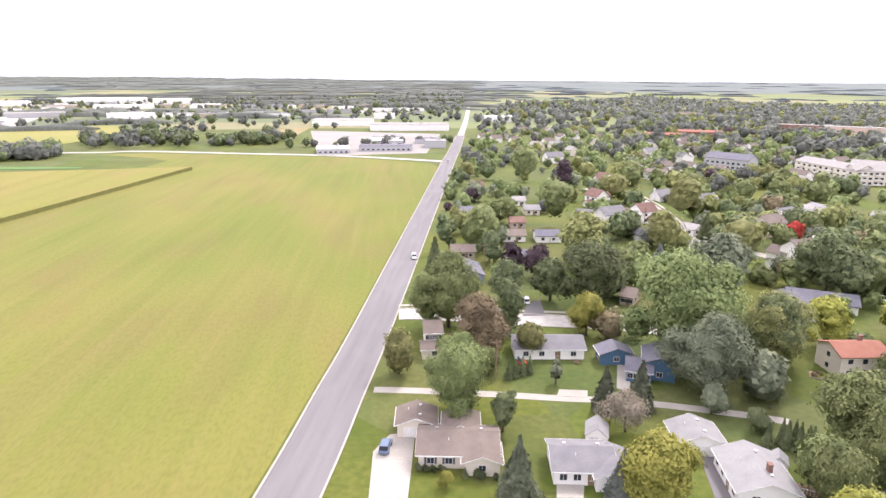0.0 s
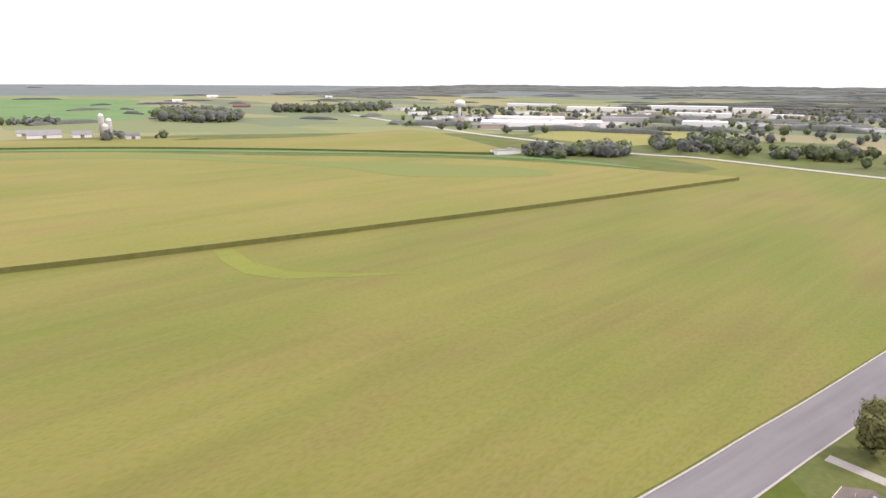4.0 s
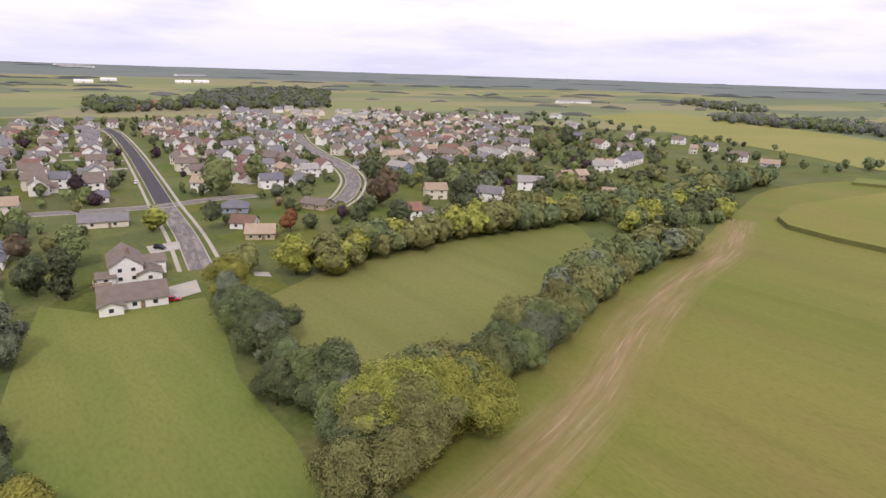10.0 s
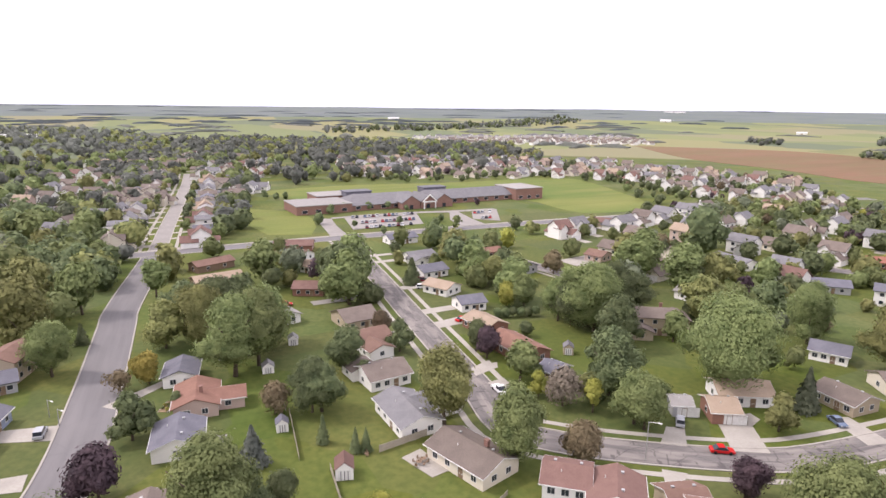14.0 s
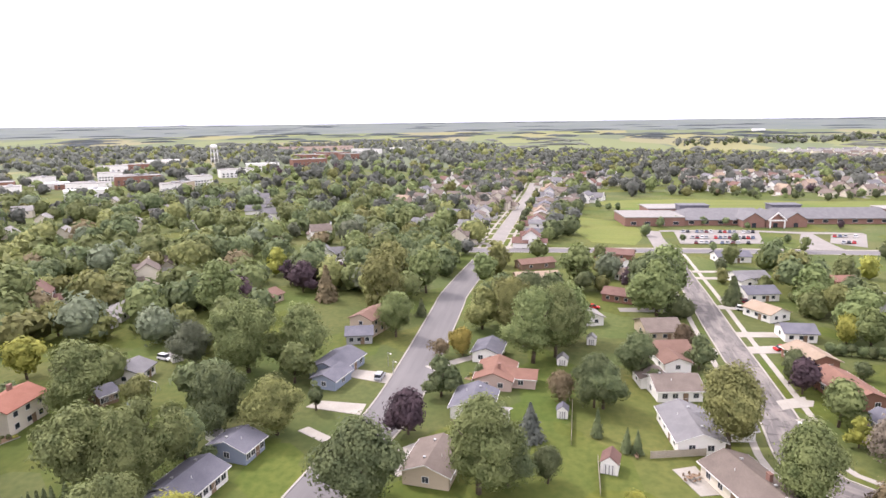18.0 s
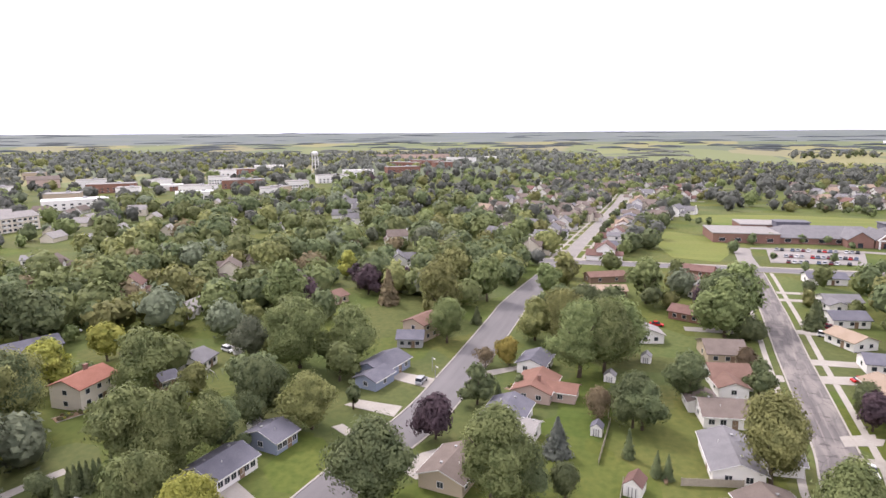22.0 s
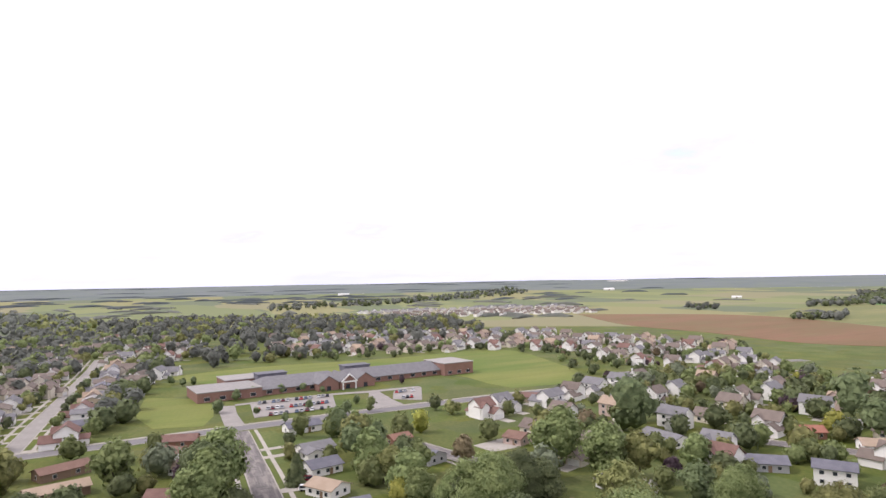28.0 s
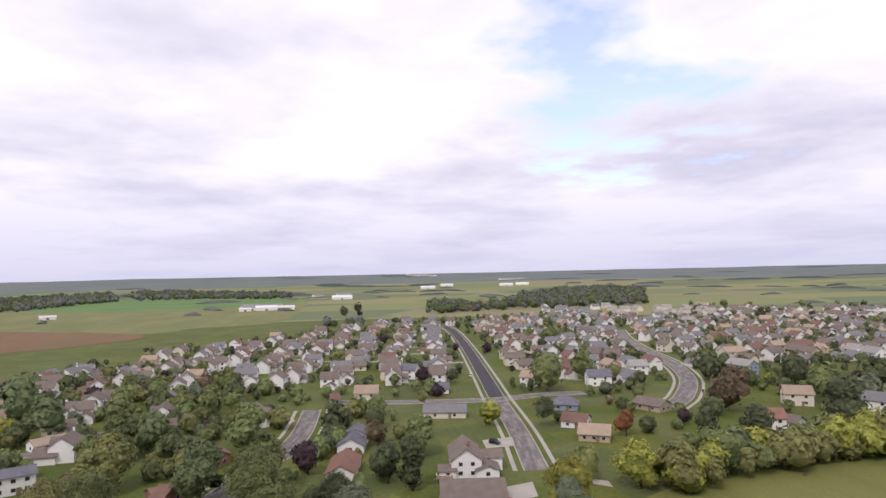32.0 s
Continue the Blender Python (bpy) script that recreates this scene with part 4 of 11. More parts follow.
def woods(name, places, tone, label, category="woods", fine=1.0):
    """Trees past counting, joined: places are x, y, height, radius. Farther ones have fewer and larger leaf sprays."""
    V, Fc, NR, off = [], [], [], 0
    rng = np.random.default_rng(hash_of(name, tone, len(places)))
    for x, y, h, r in places:
        far = math.hypot(x, y)
        n, leaf, m, sides = (640, 0.72, 7, 6) if far < 200 else (300, 1.0, 5, 5) if far < 320 else (110, 1.5, 3, 5) if far < 560 else (36, 2.3, 2, 5) if far < 1000 else (12, 3.2, 1, 5)
        v, f = crown_arrays(rng, h, r, int(n * fine), 0.03, "lobes", leaf * max(0.75, min(1.5, r / 4.8)), m)
        cv, cf = lobe_core(0.9, sides)
        c = np.array(cv)
        NR += [SOFT[0], outward(cv, h)]
        z = height(x, y)
        V += [v + (x, y, z), c + (x, y, z)]
        Fc += (f + off).tolist()
        off += len(v)
        Fc += [tuple(off + i for i in q) for q in cf]
        off += len(c)
    me = bpy.data.meshes.new(name)
    me.from_pydata(np.concatenate(V).tolist(), [], Fc)
    me.materials.append(M["leaf_" + tone])
    me.polygons.foreach_set("use_smooth", [True] * len(me.polygons))
    me.update()
    me.normals_split_custom_set_from_vertices(np.concatenate(NR).tolist())
    return tagged(new(name, me), label, category, kind="stuff")


def belts(name, lines, tone, label):
    """Far belts of wood: long bodies with an uneven top, one joined object. lines: x, y, direction, length, depth, height."""
    V, Fc = [], []
    rng = np.random.default_rng(len(lines))
    for x, y, turn, length, deep, tall in lines:
        n, c, s, z = max(3, int(length / 16)), math.cos(turn), math.sin(turn), height(x, y)
        o = len(V)
        for i in range(n + 1):
            u = (i / n - 0.5) * length
            e = min(1.0, 0.35 + 2.5 * min(i, n - i) / n)
            for k, (q, top) in enumerate(((-1, 0), (-0.8, 0.72), (0, 1.0), (0.8, 0.72), (1, 0))):
                w, t = q * deep / 2 * rng.uniform(0.8, 1.2), tall * top * e * rng.uniform(0.72, 1.12)
                V.append((x + u * c - w * s, y + u * s + w * c, z + t))
        for i in range(n):
            p = o + 5 * i
            Fc += [(p + k, p + k + 5, p + k + 6, p + k + 1) for k in range(4)]
    return tagged(new(name, mesh_from(name, V, Fc, [M["leaf_" + tone]], None, True)), label, "woods", kind="stuff")


# ---------------------------------------------------------------- scattering over a region
def inside(loop, x, y):
    c = np.zeros(len(x), bool)
    n = len(loop)
    for i in range(n):
        (x0, y0), (x1, y1) = loop[i - 1], loop[i]
        if y0 != y1:
            c ^= ((y0 > y) != (y1 > y)) & (x < (x1 - x0) * (y - y0) / (y1 - y0) + x0)
    return c


def scatter(loop, spacing, seed, jitter=0.8, clear=True, turn=0.0, row=1.0):
    """Points on a loose grid inside a loop, clear of roads, fields, houses and trees."""
    rng = np.random.default_rng(seed)
    L = np.array(loop)
    c, s = math.cos(turn), math.sin(turn)
    Q = np.stack([L[:, 0] * c + L[:, 1] * s, -L[:, 0] * s + L[:, 1] * c], 1)
    gx, gy = np.meshgrid(np.arange(Q[:, 0].min(), Q[:, 0].max(), spacing), np.arange(Q[:, 1].min(), Q[:, 1].max(), spacing * row))
    u = gx.ravel() + rng.uniform(-0.5, 0.5, gx.size) * spacing * jitter
    v = gy.ravel() + rng.uniform(-0.5, 0.5, gx.size) * spacing * jitter * row
    x, y = u * c - v * s, u * s + v * c
    keep = inside(loop, x, y)
    x, y = x[keep], y[keep]
    ok = np.ones(len(x), bool)
    if clear:
        for q in LOOPS:
            ok &= ~inside(q, x, y)
        for line, w in LINES:
            P = np.array([tuple(p) for p in line])
            for p in P:
                ok &= (x - p[0]) ** 2 + (y - p[1]) ** 2 > w * w + 9
        T = np.array(TAKEN)
        for k in range(len(T)):
            ok &= (x - T[k, 0]) ** 2 + (y - T[k, 1]) ** 2 > T[k, 2] ** 2
    return np.stack([x[ok], y[ok]], 1), rng


MIX = (("green", 0.40), ("dark", 0.34), ("olive", 0.14), ("lime", 0.008), ("silver", 0.07), ("rust", 0.035), ("purple", 0.02))


def canopy(loop, spacing, seed, hmin, hmax, label="leafy trees crowding the gardens of the town", mixes=MIX, keep=1.0, clear=True, spread=0.55):
    """Trees past counting over a region, one joined object a tone."""
    pts, rng = scatter(loop, spacing, seed, 1.5, clear)
    if keep < 1:
        pts = pts[rng.random(len(pts)) < keep]
    pick = rng.choice(len(mixes), len(pts), p=np.array([w for _, w in mixes]) / sum(w for _, w in mixes))
    for k, (tone, _) in enumerate(mixes):
        places = []
        for p in pts[pick == k]:
            h = rng.uniform(hmin, hmax) * rng.choice((0.7, 1.0, 1.15))
            places.append((p[0], p[1], h, h * spread * rng.uniform(0.8, 1.25)))
        if places:
            woods("tree_canopy", places, tone, label)


def grove_belts(loop, spacing, seed, tone, label):
    """Far woods over a region: low belts, each across the line from the middle of the town."""
    pts, rng = scatter(loop, spacing, seed, 1.5, False)
    lines = [(p[0], p[1], math.atan2(p[1], p[0]) + math.pi / 2 + rng.normal() * 0.25, spacing * rng.uniform(1.2, 2.6), rng.uniform(14, 30), rng.uniform(6, 11)) for p in pts]
    if lines:
        belts("distant_woods", lines, tone, label)


# ---------------------------------------------------------------- suburb houses: a few kinds, copied
KINDS = []


def suburb_kinds():
    for k, (L, D, st, roof, wall) in enumerate(((13, 9.5, 2, "brown", "white"), (12, 9, 2, "grey", "white"), (14, 9, 1, "brown", "cream"), (11, 10, 2, "maroon", "white"), (13, 10, 2, "brown", "cream"),
                                               (15, 9, 2, "grey", "white"), (12, 9, 2, "tan", "pink"), (12, 9.5, 2, "brown", "white"), (14, 9.5, 1, "grey", "white"))):
        L, D = 0.86 * L, 0.88 * D
        h = thing("house", 0, 0, 0, WALLWORDS[wall] + (" two-storey" if st > 1 else " single-storey") + " suburban house with a " + ROOFWORDS[roof] + " roof", "house", "suburban houses")
        FAR[0] = True
        eave = 2.85 * st + 0.3
        w = block(h, L, D, eave, D * 0.36, roof, wall, 0.0, None, (2, 2, 0, 0), st, (1.5, 1.3))
        block(h, 7.4, 6.4, 2.7 if st == 1 else 3.1, 6.4 * 0.36, roof, wall, 0.0, pose(L * 0.3, -D / 2 - 1.0, 0, 0, 0, 90), (0, 1, 0, 0))
        if k % 3 != 2:
            block(h, 5.0, 4.6, eave - 0.25, 4.6 * 0.42, roof, wall, 0.0, pose(-L * 0.22, -D / 2 + 1.5, 0, 0, 0, 90), (0, 0, 0, 0))
        if k % 2:
            block(h, 4.2, 5.0, 2.6, 1.4, roof, wall, 0.0, pose(-L * 0.1, D / 2 + 1.6, 0, 0, 0, 90), (0, 0, 0, 1))
        if k % 4 == 0:
            part("chimney", Shape().box(-0.4, -0.3, 0, 0.4, 0.3, eave + D * 0.36 + 0.9).mesh("chimney", M["wall_" + wall]), h, "sided chimney", pose(-L / 2 - 0.31, 0.6, 0))
        door_part(h, L * 0.3, -D / 2 - 4.71, 0, 4.6, 2.15, "white", "garage_door", "white panelled garage door")
        h.matrix_basis = pose(0, 0, -60)
        KINDS.append(h)


WALLWORDS = {"white": "white-sided", "cream": "cream-sided", "grey": "grey-sided", "paleblue": "pale blue-sided", "tan": "tan-sided", "pink": "pinkish beige"}
ROOFWORDS = {"brown": "brown shingle", "pale": "pale grey shingle", "grey": "grey shingle", "tan": "light tan shingle", "maroon": "maroon shingle", "slate": "slate-blue shingle", "rust": "rust-brown shingle"}
USED = set()
NEAR_SUBURB = 300
MANY = [[] for _ in range(9)]


def many_houses():
    """The suburb's houses past counting, joined kind by kind, with all that a single one has."""
    for k, ms in enumerate(MANY):
        if not ms:
            continue
        base = KINDS[k].matrix_basis.inverted()
        bpy.context.view_layer.update()
        V, Fc, I, mats = [], [], [], []
        for o in KINDS[k].children_recursive:
            me, rel = o.data, base @ o.matrix_world
            for mt in me.materials:
                if mt not in mats:
                    mats.append(mt)
            co = np.empty(len(me.vertices) * 3)
            me.vertices.foreach_get("co", co)
            co = np.c_[co.reshape(-1, 3), np.ones(len(me.vertices))]
            polys = [tuple(p.vertices) for p in me.polygons]
            idx = [mats.index(me.materials[p.material_index]) for p in me.polygons]
            for m in ms:
                n = len(V)
                V += (co @ np.array(m @ rel).T)[:, :3].tolist()
                Fc += [tuple(n + i for i in f) for f in polys]
                I += idx
        tagged(new("suburb_houses", mesh_from("suburb_houses", V, Fc, mats, I)), "rows of " + KINDS[k]["label"].replace("house ", "houses ").replace(" a ", " "), "houses", kind="stuff")


DRIVES = []


def drive(m, k, rng):
    """The paved drive before the garage of a suburban house, with a short walk to the door."""
    if rng.random() < 0.8:
        DRIVES.append((m, rng.uniform(5.5, 9.0), len(DRIVES)))


def all_drives():
    """The suburb's drives, past counting, joined."""
    V, Fc = [], []
    for m, run, i in DRIVES:
        z = 0.03 + 0.004 * (i % 7)
        for x0, x1, y0, y1 in ((1.2, 6.2, -8.6 - run, -8.6), (-1.2, 1.2, -9.8, -8.7)):
            n = len(V)
            V += [tuple(m @ Vector((x, y, q))) for q in (-0.2, z) for x, y in ((x0, y0), (x1, y0), (x1, y1), (x0, y1))]
            Fc += [(n + 4, n + 5, n + 6, n + 7), (n, n + 1, n + 5, n + 4), (n + 1, n + 2, n + 6, n + 5), (n + 2, n + 3, n + 7, n + 6), (n + 3, n, n + 4, n + 7)]
    tagged(new("driveways", mesh_from("driveways", V, Fc, [M["concrete"]])), "pale concrete driveways before the suburban garages", "driveways", kind="stuff")


def suburb(loop, spacing, seed, turn, row=1.5, keep=1.0):
    pts, rng = scatter(loop, spacing, seed, 0.35, True, turn, row)
    for i, p in enumerate(pts):
        if rng.random() > keep:
            continue
        k = int(rng.integers(len(KINDS)))
        a = math.degrees(turn) + 180 * int(rng.integers(2)) + 90 * (rng.random() < 0.45) + rng.uniform(-6, 6)
        TAKEN.append((p[0], p[1], 6.8))
        drive(pose(p[0], p[1], 0, 0, 0, a), k, rng)
        if math.hypot(p[0], p[1]) > NEAR_SUBURB:
            MANY[k].append(pose(p[0], p[1], height(p[0], p[1]), 0, 0, a))
            continue
        m = pose(p[0], p[1], 0, 0, 0, a)
        if k in USED:
            copy_thing(KINDS[k], m)
        else:
            KINDS[k].matrix_basis = m
            USED.add(k)


def row(pts, off, spacing, seed):
    """Houses side by side along a street, facing it."""
    rng = np.random.default_rng(seed)
    line = sides(smooth_line(pts, spacing), off)
    for i in range(len(line) - 1):
        p, d = line[i], line[i + 1] - line[i]
        k = int(rng.integers(len(KINDS)))
        m = pose(p.x, p.y, 0, 0, 0, math.degrees(math.atan2(d.y, d.x)) + (0 if off > 0 else 180) + rng.uniform(-3, 3))
        TAKEN.append((p.x, p.y, 6.8))
        drive(m, k, rng)
        if k in USED:
            copy_thing(KINDS[k], m)
        else:
            KINDS[k].matrix_basis = m
            USED.add(k)


def far_houses(loop, spacing, seed, turn, label, keep=1.0):
    """Far houses past counting: joined walls and roofs."""
    pts, rng = scatter(loop, spacing, seed, 0.6, True, turn, 1.2)
    pts = pts[rng.random(len(pts)) < keep]
    for roofs, walls in ((("roof_brown",), "wall_white"), (("roof_pale",), "wall_cream"), (("roof_grey",), "wall_white")):
        sub, pts = pts[:max(1, len(pts) // 3)], pts[max(1, len(pts) // 3):] if roofs[0] != "roof_grey" else pts[:0]
        V, Fc, I = [], [], []
        for x, y in sub:
            L, D, e = rng.uniform(10, 15), rng.uniform(8, 10), rng.choice((3.0, 5.4))
            a = turn + rng.choice((0, math.pi / 2)) + rng.uniform(-0.15, 0.15)
            c, s, z = math.cos(a), math.sin(a), height(x, y)
            for sh, mi in ((gable_walls(L, D, e, D * 0.36), 0), (gable_roof(L, D, e, D * 0.36), 1)):
                o = len(V)
                V += [(x + p * c - q * s, y + p * s + q * c, z + r) for p, q, r in sh.v]
                Fc += [tuple(o + i for i in f) for f in sh.f]
                I += [mi] * len(sh.f)
        tagged(new("distant_houses", mesh_from("distant_houses", V, Fc, [M[walls], M[roofs[0]]], I)), label, "houses", kind="stuff")


# ---------------------------------------------------------------- larger buildings
def flat_building(x, y, rot, L, D, h, wall, roof, label, name="warehouse", storeys=1, bays=0, gable=0.0):
    """A broad building: walls, a parapet roof or low gable, rows of windows."""
    b = thing(name, x, y, rot, label, name.replace("_", " "))
    TAKEN.append((x, y, max(L, D) / 2 + (14 if name == "town_building" else 6)))
    w = part("wall", Shape().box(-L / 2, -D / 2, -0.2, L / 2, D / 2, h).mesh("wall", M[wall]), b)
    if gable:
        part("roof", gable_roof(L, D, h, gable, 0.5, 0.25).mesh("roof", M[roof]), b)
        part("gable", gable_walls(L - 0.1, D - 0.1, h, gable - 0.05, h - 0.1).mesh("gable", M[wall]), b)
    else:
        part("roof", Shape().box(-L / 2 - 0.2, -D / 2 - 0.2, h + 0.003, L / 2 + 0.2, D / 2 + 0.2, h + 0.35).mesh("roof", M[roof]), b)
        part("rooftop_unit", Shape().box(-2, -1.5, h + 0.353, 2, 1.5, h + 1.8).box(-1.6, -1.1, h + 1.8, 1.6, 1.1, h + 2.0).mesh("rooftop_unit", M["metal"]), b, "", pose(L * 0.15, 0, 0))
    FAR[0] = True
    for s in range(storeys):
        for i in range(bays):
            u = (i + 0.5) / bays - 0.5
            window_parts(w, u * L * 0.95, -D / 2 - 0.004, 0.9 + s * 3.1, min(2.2, 0.55 * L / bays), 1.5, 0)
    return b


def apartment(x, y, rot, L, D, label):
    b = flat_building(x, y, rot, L, D, 9.6, "wall_cream", "roof_pale", label, "apartment_building", 3, 10, 3.2)
    for s in range(3):
        for i in range(4):
            u = (i + 0.5) / 4 - 0.5
            bal = part("balcony", Shape().box(-2.0, -1.5, 0, 2.0, 0, 0.18).box(-2.0, -1.5, 0.18, 2.0, -1.42, 1.1).box(-2.0, -1.42, 0.18, -1.92, 0, 1.1).box(1.92, -1.42, 0.18, 2.0, 0, 1.1).mesh("balcony", M["white"]), b, "white balcony", pose(u * L, -D / 2 - 0.01, 0.4 + 3.1 * s))
    return b


def school(x, y, rot, mirrored):
    """Red brick school: low wings, grey gabled roofs and three brick gables at the entrance. Local x runs along the front, y away from it."""
    b = thing("school", x, y, rot, "sprawling red brick school with grey roofs and gables", "school")
    sy = -1 if mirrored else 1
    for dx, dy, L, D, h in ((-16, 16, 56, 30, 3.6), (48, 14, 74, 20, 3.8), (-61, 14, 36, 30, 5.3), (95, 12, 24, 28, 8.0), (-40, 40, 34, 22, 6.5)):
        TAKEN.append((x, y, 20))
        brick_walls = part("wall", Shape().box(-L / 2, -D / 2, -0.2, L / 2, D / 2, h).mesh("wall", M["brick"]), b, "", pose(dx, sy * dy, 0))
        flat = h > 5.2
        if flat:
            part("roof", Shape().box(-L / 2 - 0.4, -D / 2 - 0.4, h + 0.003, L / 2 + 0.4, D / 2 + 0.4, h + 0.5).mesh("roof", M["roof_pale"]), b, "", pose(dx, sy * dy, 0))
        else:
            part("roof", gable_roof(L, D, h, 5.0, 0.8, 0.3, 0.5).mesh("roof", M["roof_grey"]), b, "", pose(dx, sy * dy, 0))
        FAR[0] = True
        for i in range(max(3, int(L / 9))):
            u = (i + 0.5) / max(3, int(L / 9)) - 0.5
            window_parts(brick_walls, u * L * 0.95, -sy * (D / 2 + 0.004), 1.0, 3.2, 1.9, 0 if sy > 0 else 180)
    for dx, w in ((-4, 13), (8.5, 10.6), (20.5, 13)):
        part("gable", gable_walls(22, w, 4.5, 4.2).mesh("gable", M["brick"]), b, "red brick entrance gable", pose(dx, sy * 4, 0, 0, 0, 90))
        part("roof", gable_roof(22, w, 4.5, 4.2, 0.5, 0.3).mesh("roof", M["roof_grey"]), b, "", pose(dx, sy * 4, 0, 0, 0, 90))
        door_part(b, dx, -sy * 7.02, 0 if sy > 0 else 180, 2.4, 2.6, "glass", "entrance_door")
    arch = Shape()
    for q in (-1, 1):
        arch.box(8.5 + q * 4.2 - 0.35, -0.4, 0, 8.5 + q * 4.2 + 0.35, 0.4, 5.0)
        arch.tube((8.5 + q * 5.4, 0, 4.6), (8.5, 0, 9.2), 0.4, 0.4, 6)
    arch.box(4.0, -0.35, 4.2, 13.0, 0.35, 5.0)
    part("portal", arch.mesh("portal", M["white"]), b, "white gabled portal before the entrance", pose(0, -sy * 9.5, 0))
    for dx in (-30, 28):
        part("raised_roof", Shape().box(-9, -5, 6.0, 9, 5, 9.6).box(-9.6, -5.6, 9.603, 9.6, 5.6, 10.0).mesh("raised_roof", M["roof_slate"]), b, "", pose(dx, sy * 26, 0))
    for px, py in ((-61, 20), (-40, 34), (0, 24), (40, 24), (66, 24), (92, 20)):
        a = math.radians(rot)
        TAKEN.append((x + px * math.cos(a) - sy * py * math.sin(a), y + px * math.sin(a) + sy * py * math.cos(a), 30))
    return b


def water_tower(x, y, h, r, legs, label):
    t = thing("water_tower", x, y, 20, label, "water tower")
    n, m = 20, 10
    v, f = [], []
    for i in range(m + 1):
        a = -math.pi / 2 + math.pi * i / m
        q = 0.78 if a < 0 else 0.62
        for k in range(n):
            b = k * math.tau / n
            v.append((r * math.cos(a) * math.cos(b), r * math.cos(a) * math.sin(b), h + q * r * math.sin(a)))
    for i in range(m):
        f += [(i * n + k, i * n + (k + 1) % n, (i + 1) * n + (k + 1) % n, (i + 1) * n + k) for k in range(n)]
    part("tank", mesh_from("tank", v, f, [M["white"]], smooth=True), t, "white rounded tank")
    if legs:
        for k in range(6):
            a = k * math.tau / 6
            leg = part("leg", Shape().tube((r * 1.15 * math.cos(a), r * 1.15 * math.sin(a), -0.3), (r * 0.85 * math.cos(a), r * 0.85 * math.sin(a), h), 0.4, 0.4, 8).mesh("leg", M["white"]), t)
        for z in (h * 0.33, h * 0.66):
            s = Shape()
            q = r * (1.15 - 0.3 * z / h)
            for k in range(6):
                a, b = k * math.tau / 6, (k + 1) * math.tau / 6
                s.tube((q * math.cos(a), q * math.sin(a), z), (q * math.cos(b), q * math.sin(b), z), 0.18, 0.18, 6)
            part("brace_ring", s.mesh("brace_ring", M["white"]), t)
        part("riser", Shape().tube((0, 0, -0.3), (0, 0, h), 0.8, 0.8, 10).mesh("riser", M["white"]), t)
    else:
        part("stem", Shape().tube((0, 0, -0.3), (0, 0, 4), 4.6, 2.6, 16).tube((0, 0, 4), (0, 0, h - 0.45 * r), 2.6, 2.6, 16).mesh("stem", M["white"], True), t)
    return t


def silo(x, y, h, r):
    t = thing("silo", x, y, 0, "tall pale concrete farm silo with a domed cap", "silo")
    part("shaft", Shape().tube((0, 0, -0.3), (0, 0, h), r, r, 18).mesh("shaft", M["concrete"], True), t)
    part("dome", Shape().tube((0, 0, h), (0, 0, h + r * 0.5), r, r * 0.8, 18).tube((0, 0, h + r * 0.5), (0, 0, h + r * 0.85), r * 0.8, r * 0.25, 18).mesh("dome", M["white"]), t, "white domed cap")


def barn(x, y, rot, L, D, h, wall, roof, label):
    b = thing("barn", x, y, rot, label, "barn", z=height(x, y))
    TAKEN.append((x, y, L / 2 + 3))
    part("wall", gable_walls(L, D, h, D * 0.25).mesh("wall", M["wall_" + wall]), b)
    part("roof", gable_roof(L, D, h, D * 0.25, 0.4, 0.2).mesh("roof", M["roof_" + roof]), b)
    door_part(b, 0, -D / 2 - 0.01, 0, 4.0, 3.4, "wood", "barn_door")
    return b


# ---------------------------------------------------------------- vehicles
def car_meshes(paint, kind):
    def make():
        L, W = (4.6, 1.8) if kind != "pickup" else (5.6, 1.95)
        h0, h1, h2 = (0.32, 0.85, 1.45) if kind == "sedan" else (0.38, 1.0, 1.75)
        def extrude(prof, w):
            s = Shape()
            n = len(prof)
            v = [(x, -w / 2, z) for x, z in prof] + [(x, w / 2, z) for x, z in prof]
            return s.add(v, [tuple(range(n)), tuple(range(n, 2 * n))[::-1]] + [(i, n + i, n + (i + 1) % n, (i + 1) % n) for i in range(n)])
        a = L / 2
        body = extrude([(-a, h0), (a, h0), (a, h1 * 0.78), (a * 0.55, h1), (-a * 0.9, h1 * 1.02), (-a, h1 * 0.9)], W).mesh("body", M["car_" + paint])
        if kind == "pickup":
            cab = [(-0.5, h1), (a * 0.5, h1), (a * 0.28, h2), (-0.4, h2)]
        elif kind == "sedan":
            cab = [(-a * 0.75, h1), (a * 0.5, h1), (a * 0.18, h2), (-a * 0.42, h2)]
        else:
            cab = [(-a * 0.93, h1), (a * 0.55, h1), (a * 0.25, h2), (-a * 0.85, h2)]
        glass = extrude(cab, W * 0.88).mesh("windows", M["glass"])
        top = extrude([(cab[3][0] + 0.05, h2 + 0.002), (cab[2][0] - 0.05, h2 + 0.002), (cab[2][0] - 0.1, h2 + 0.06), (cab[3][0] + 0.1, h2 + 0.06)], W * 0.84).mesh("roof_panel", M["car_" + paint])
        wheel = Shape().tube((0, -0.11, 0), (0, 0.11, 0), 0.34, 0.34, 14).mesh("wheel", M["rubber"])
        lamp = Shape().box(-0.03, -0.2, -0.08, 0.03, 0.2, 0.08).mesh("headlight", M["white"])
        return L, W, h1, body, glass, top, wheel, lamp
    return cached(("car", paint, kind), make)


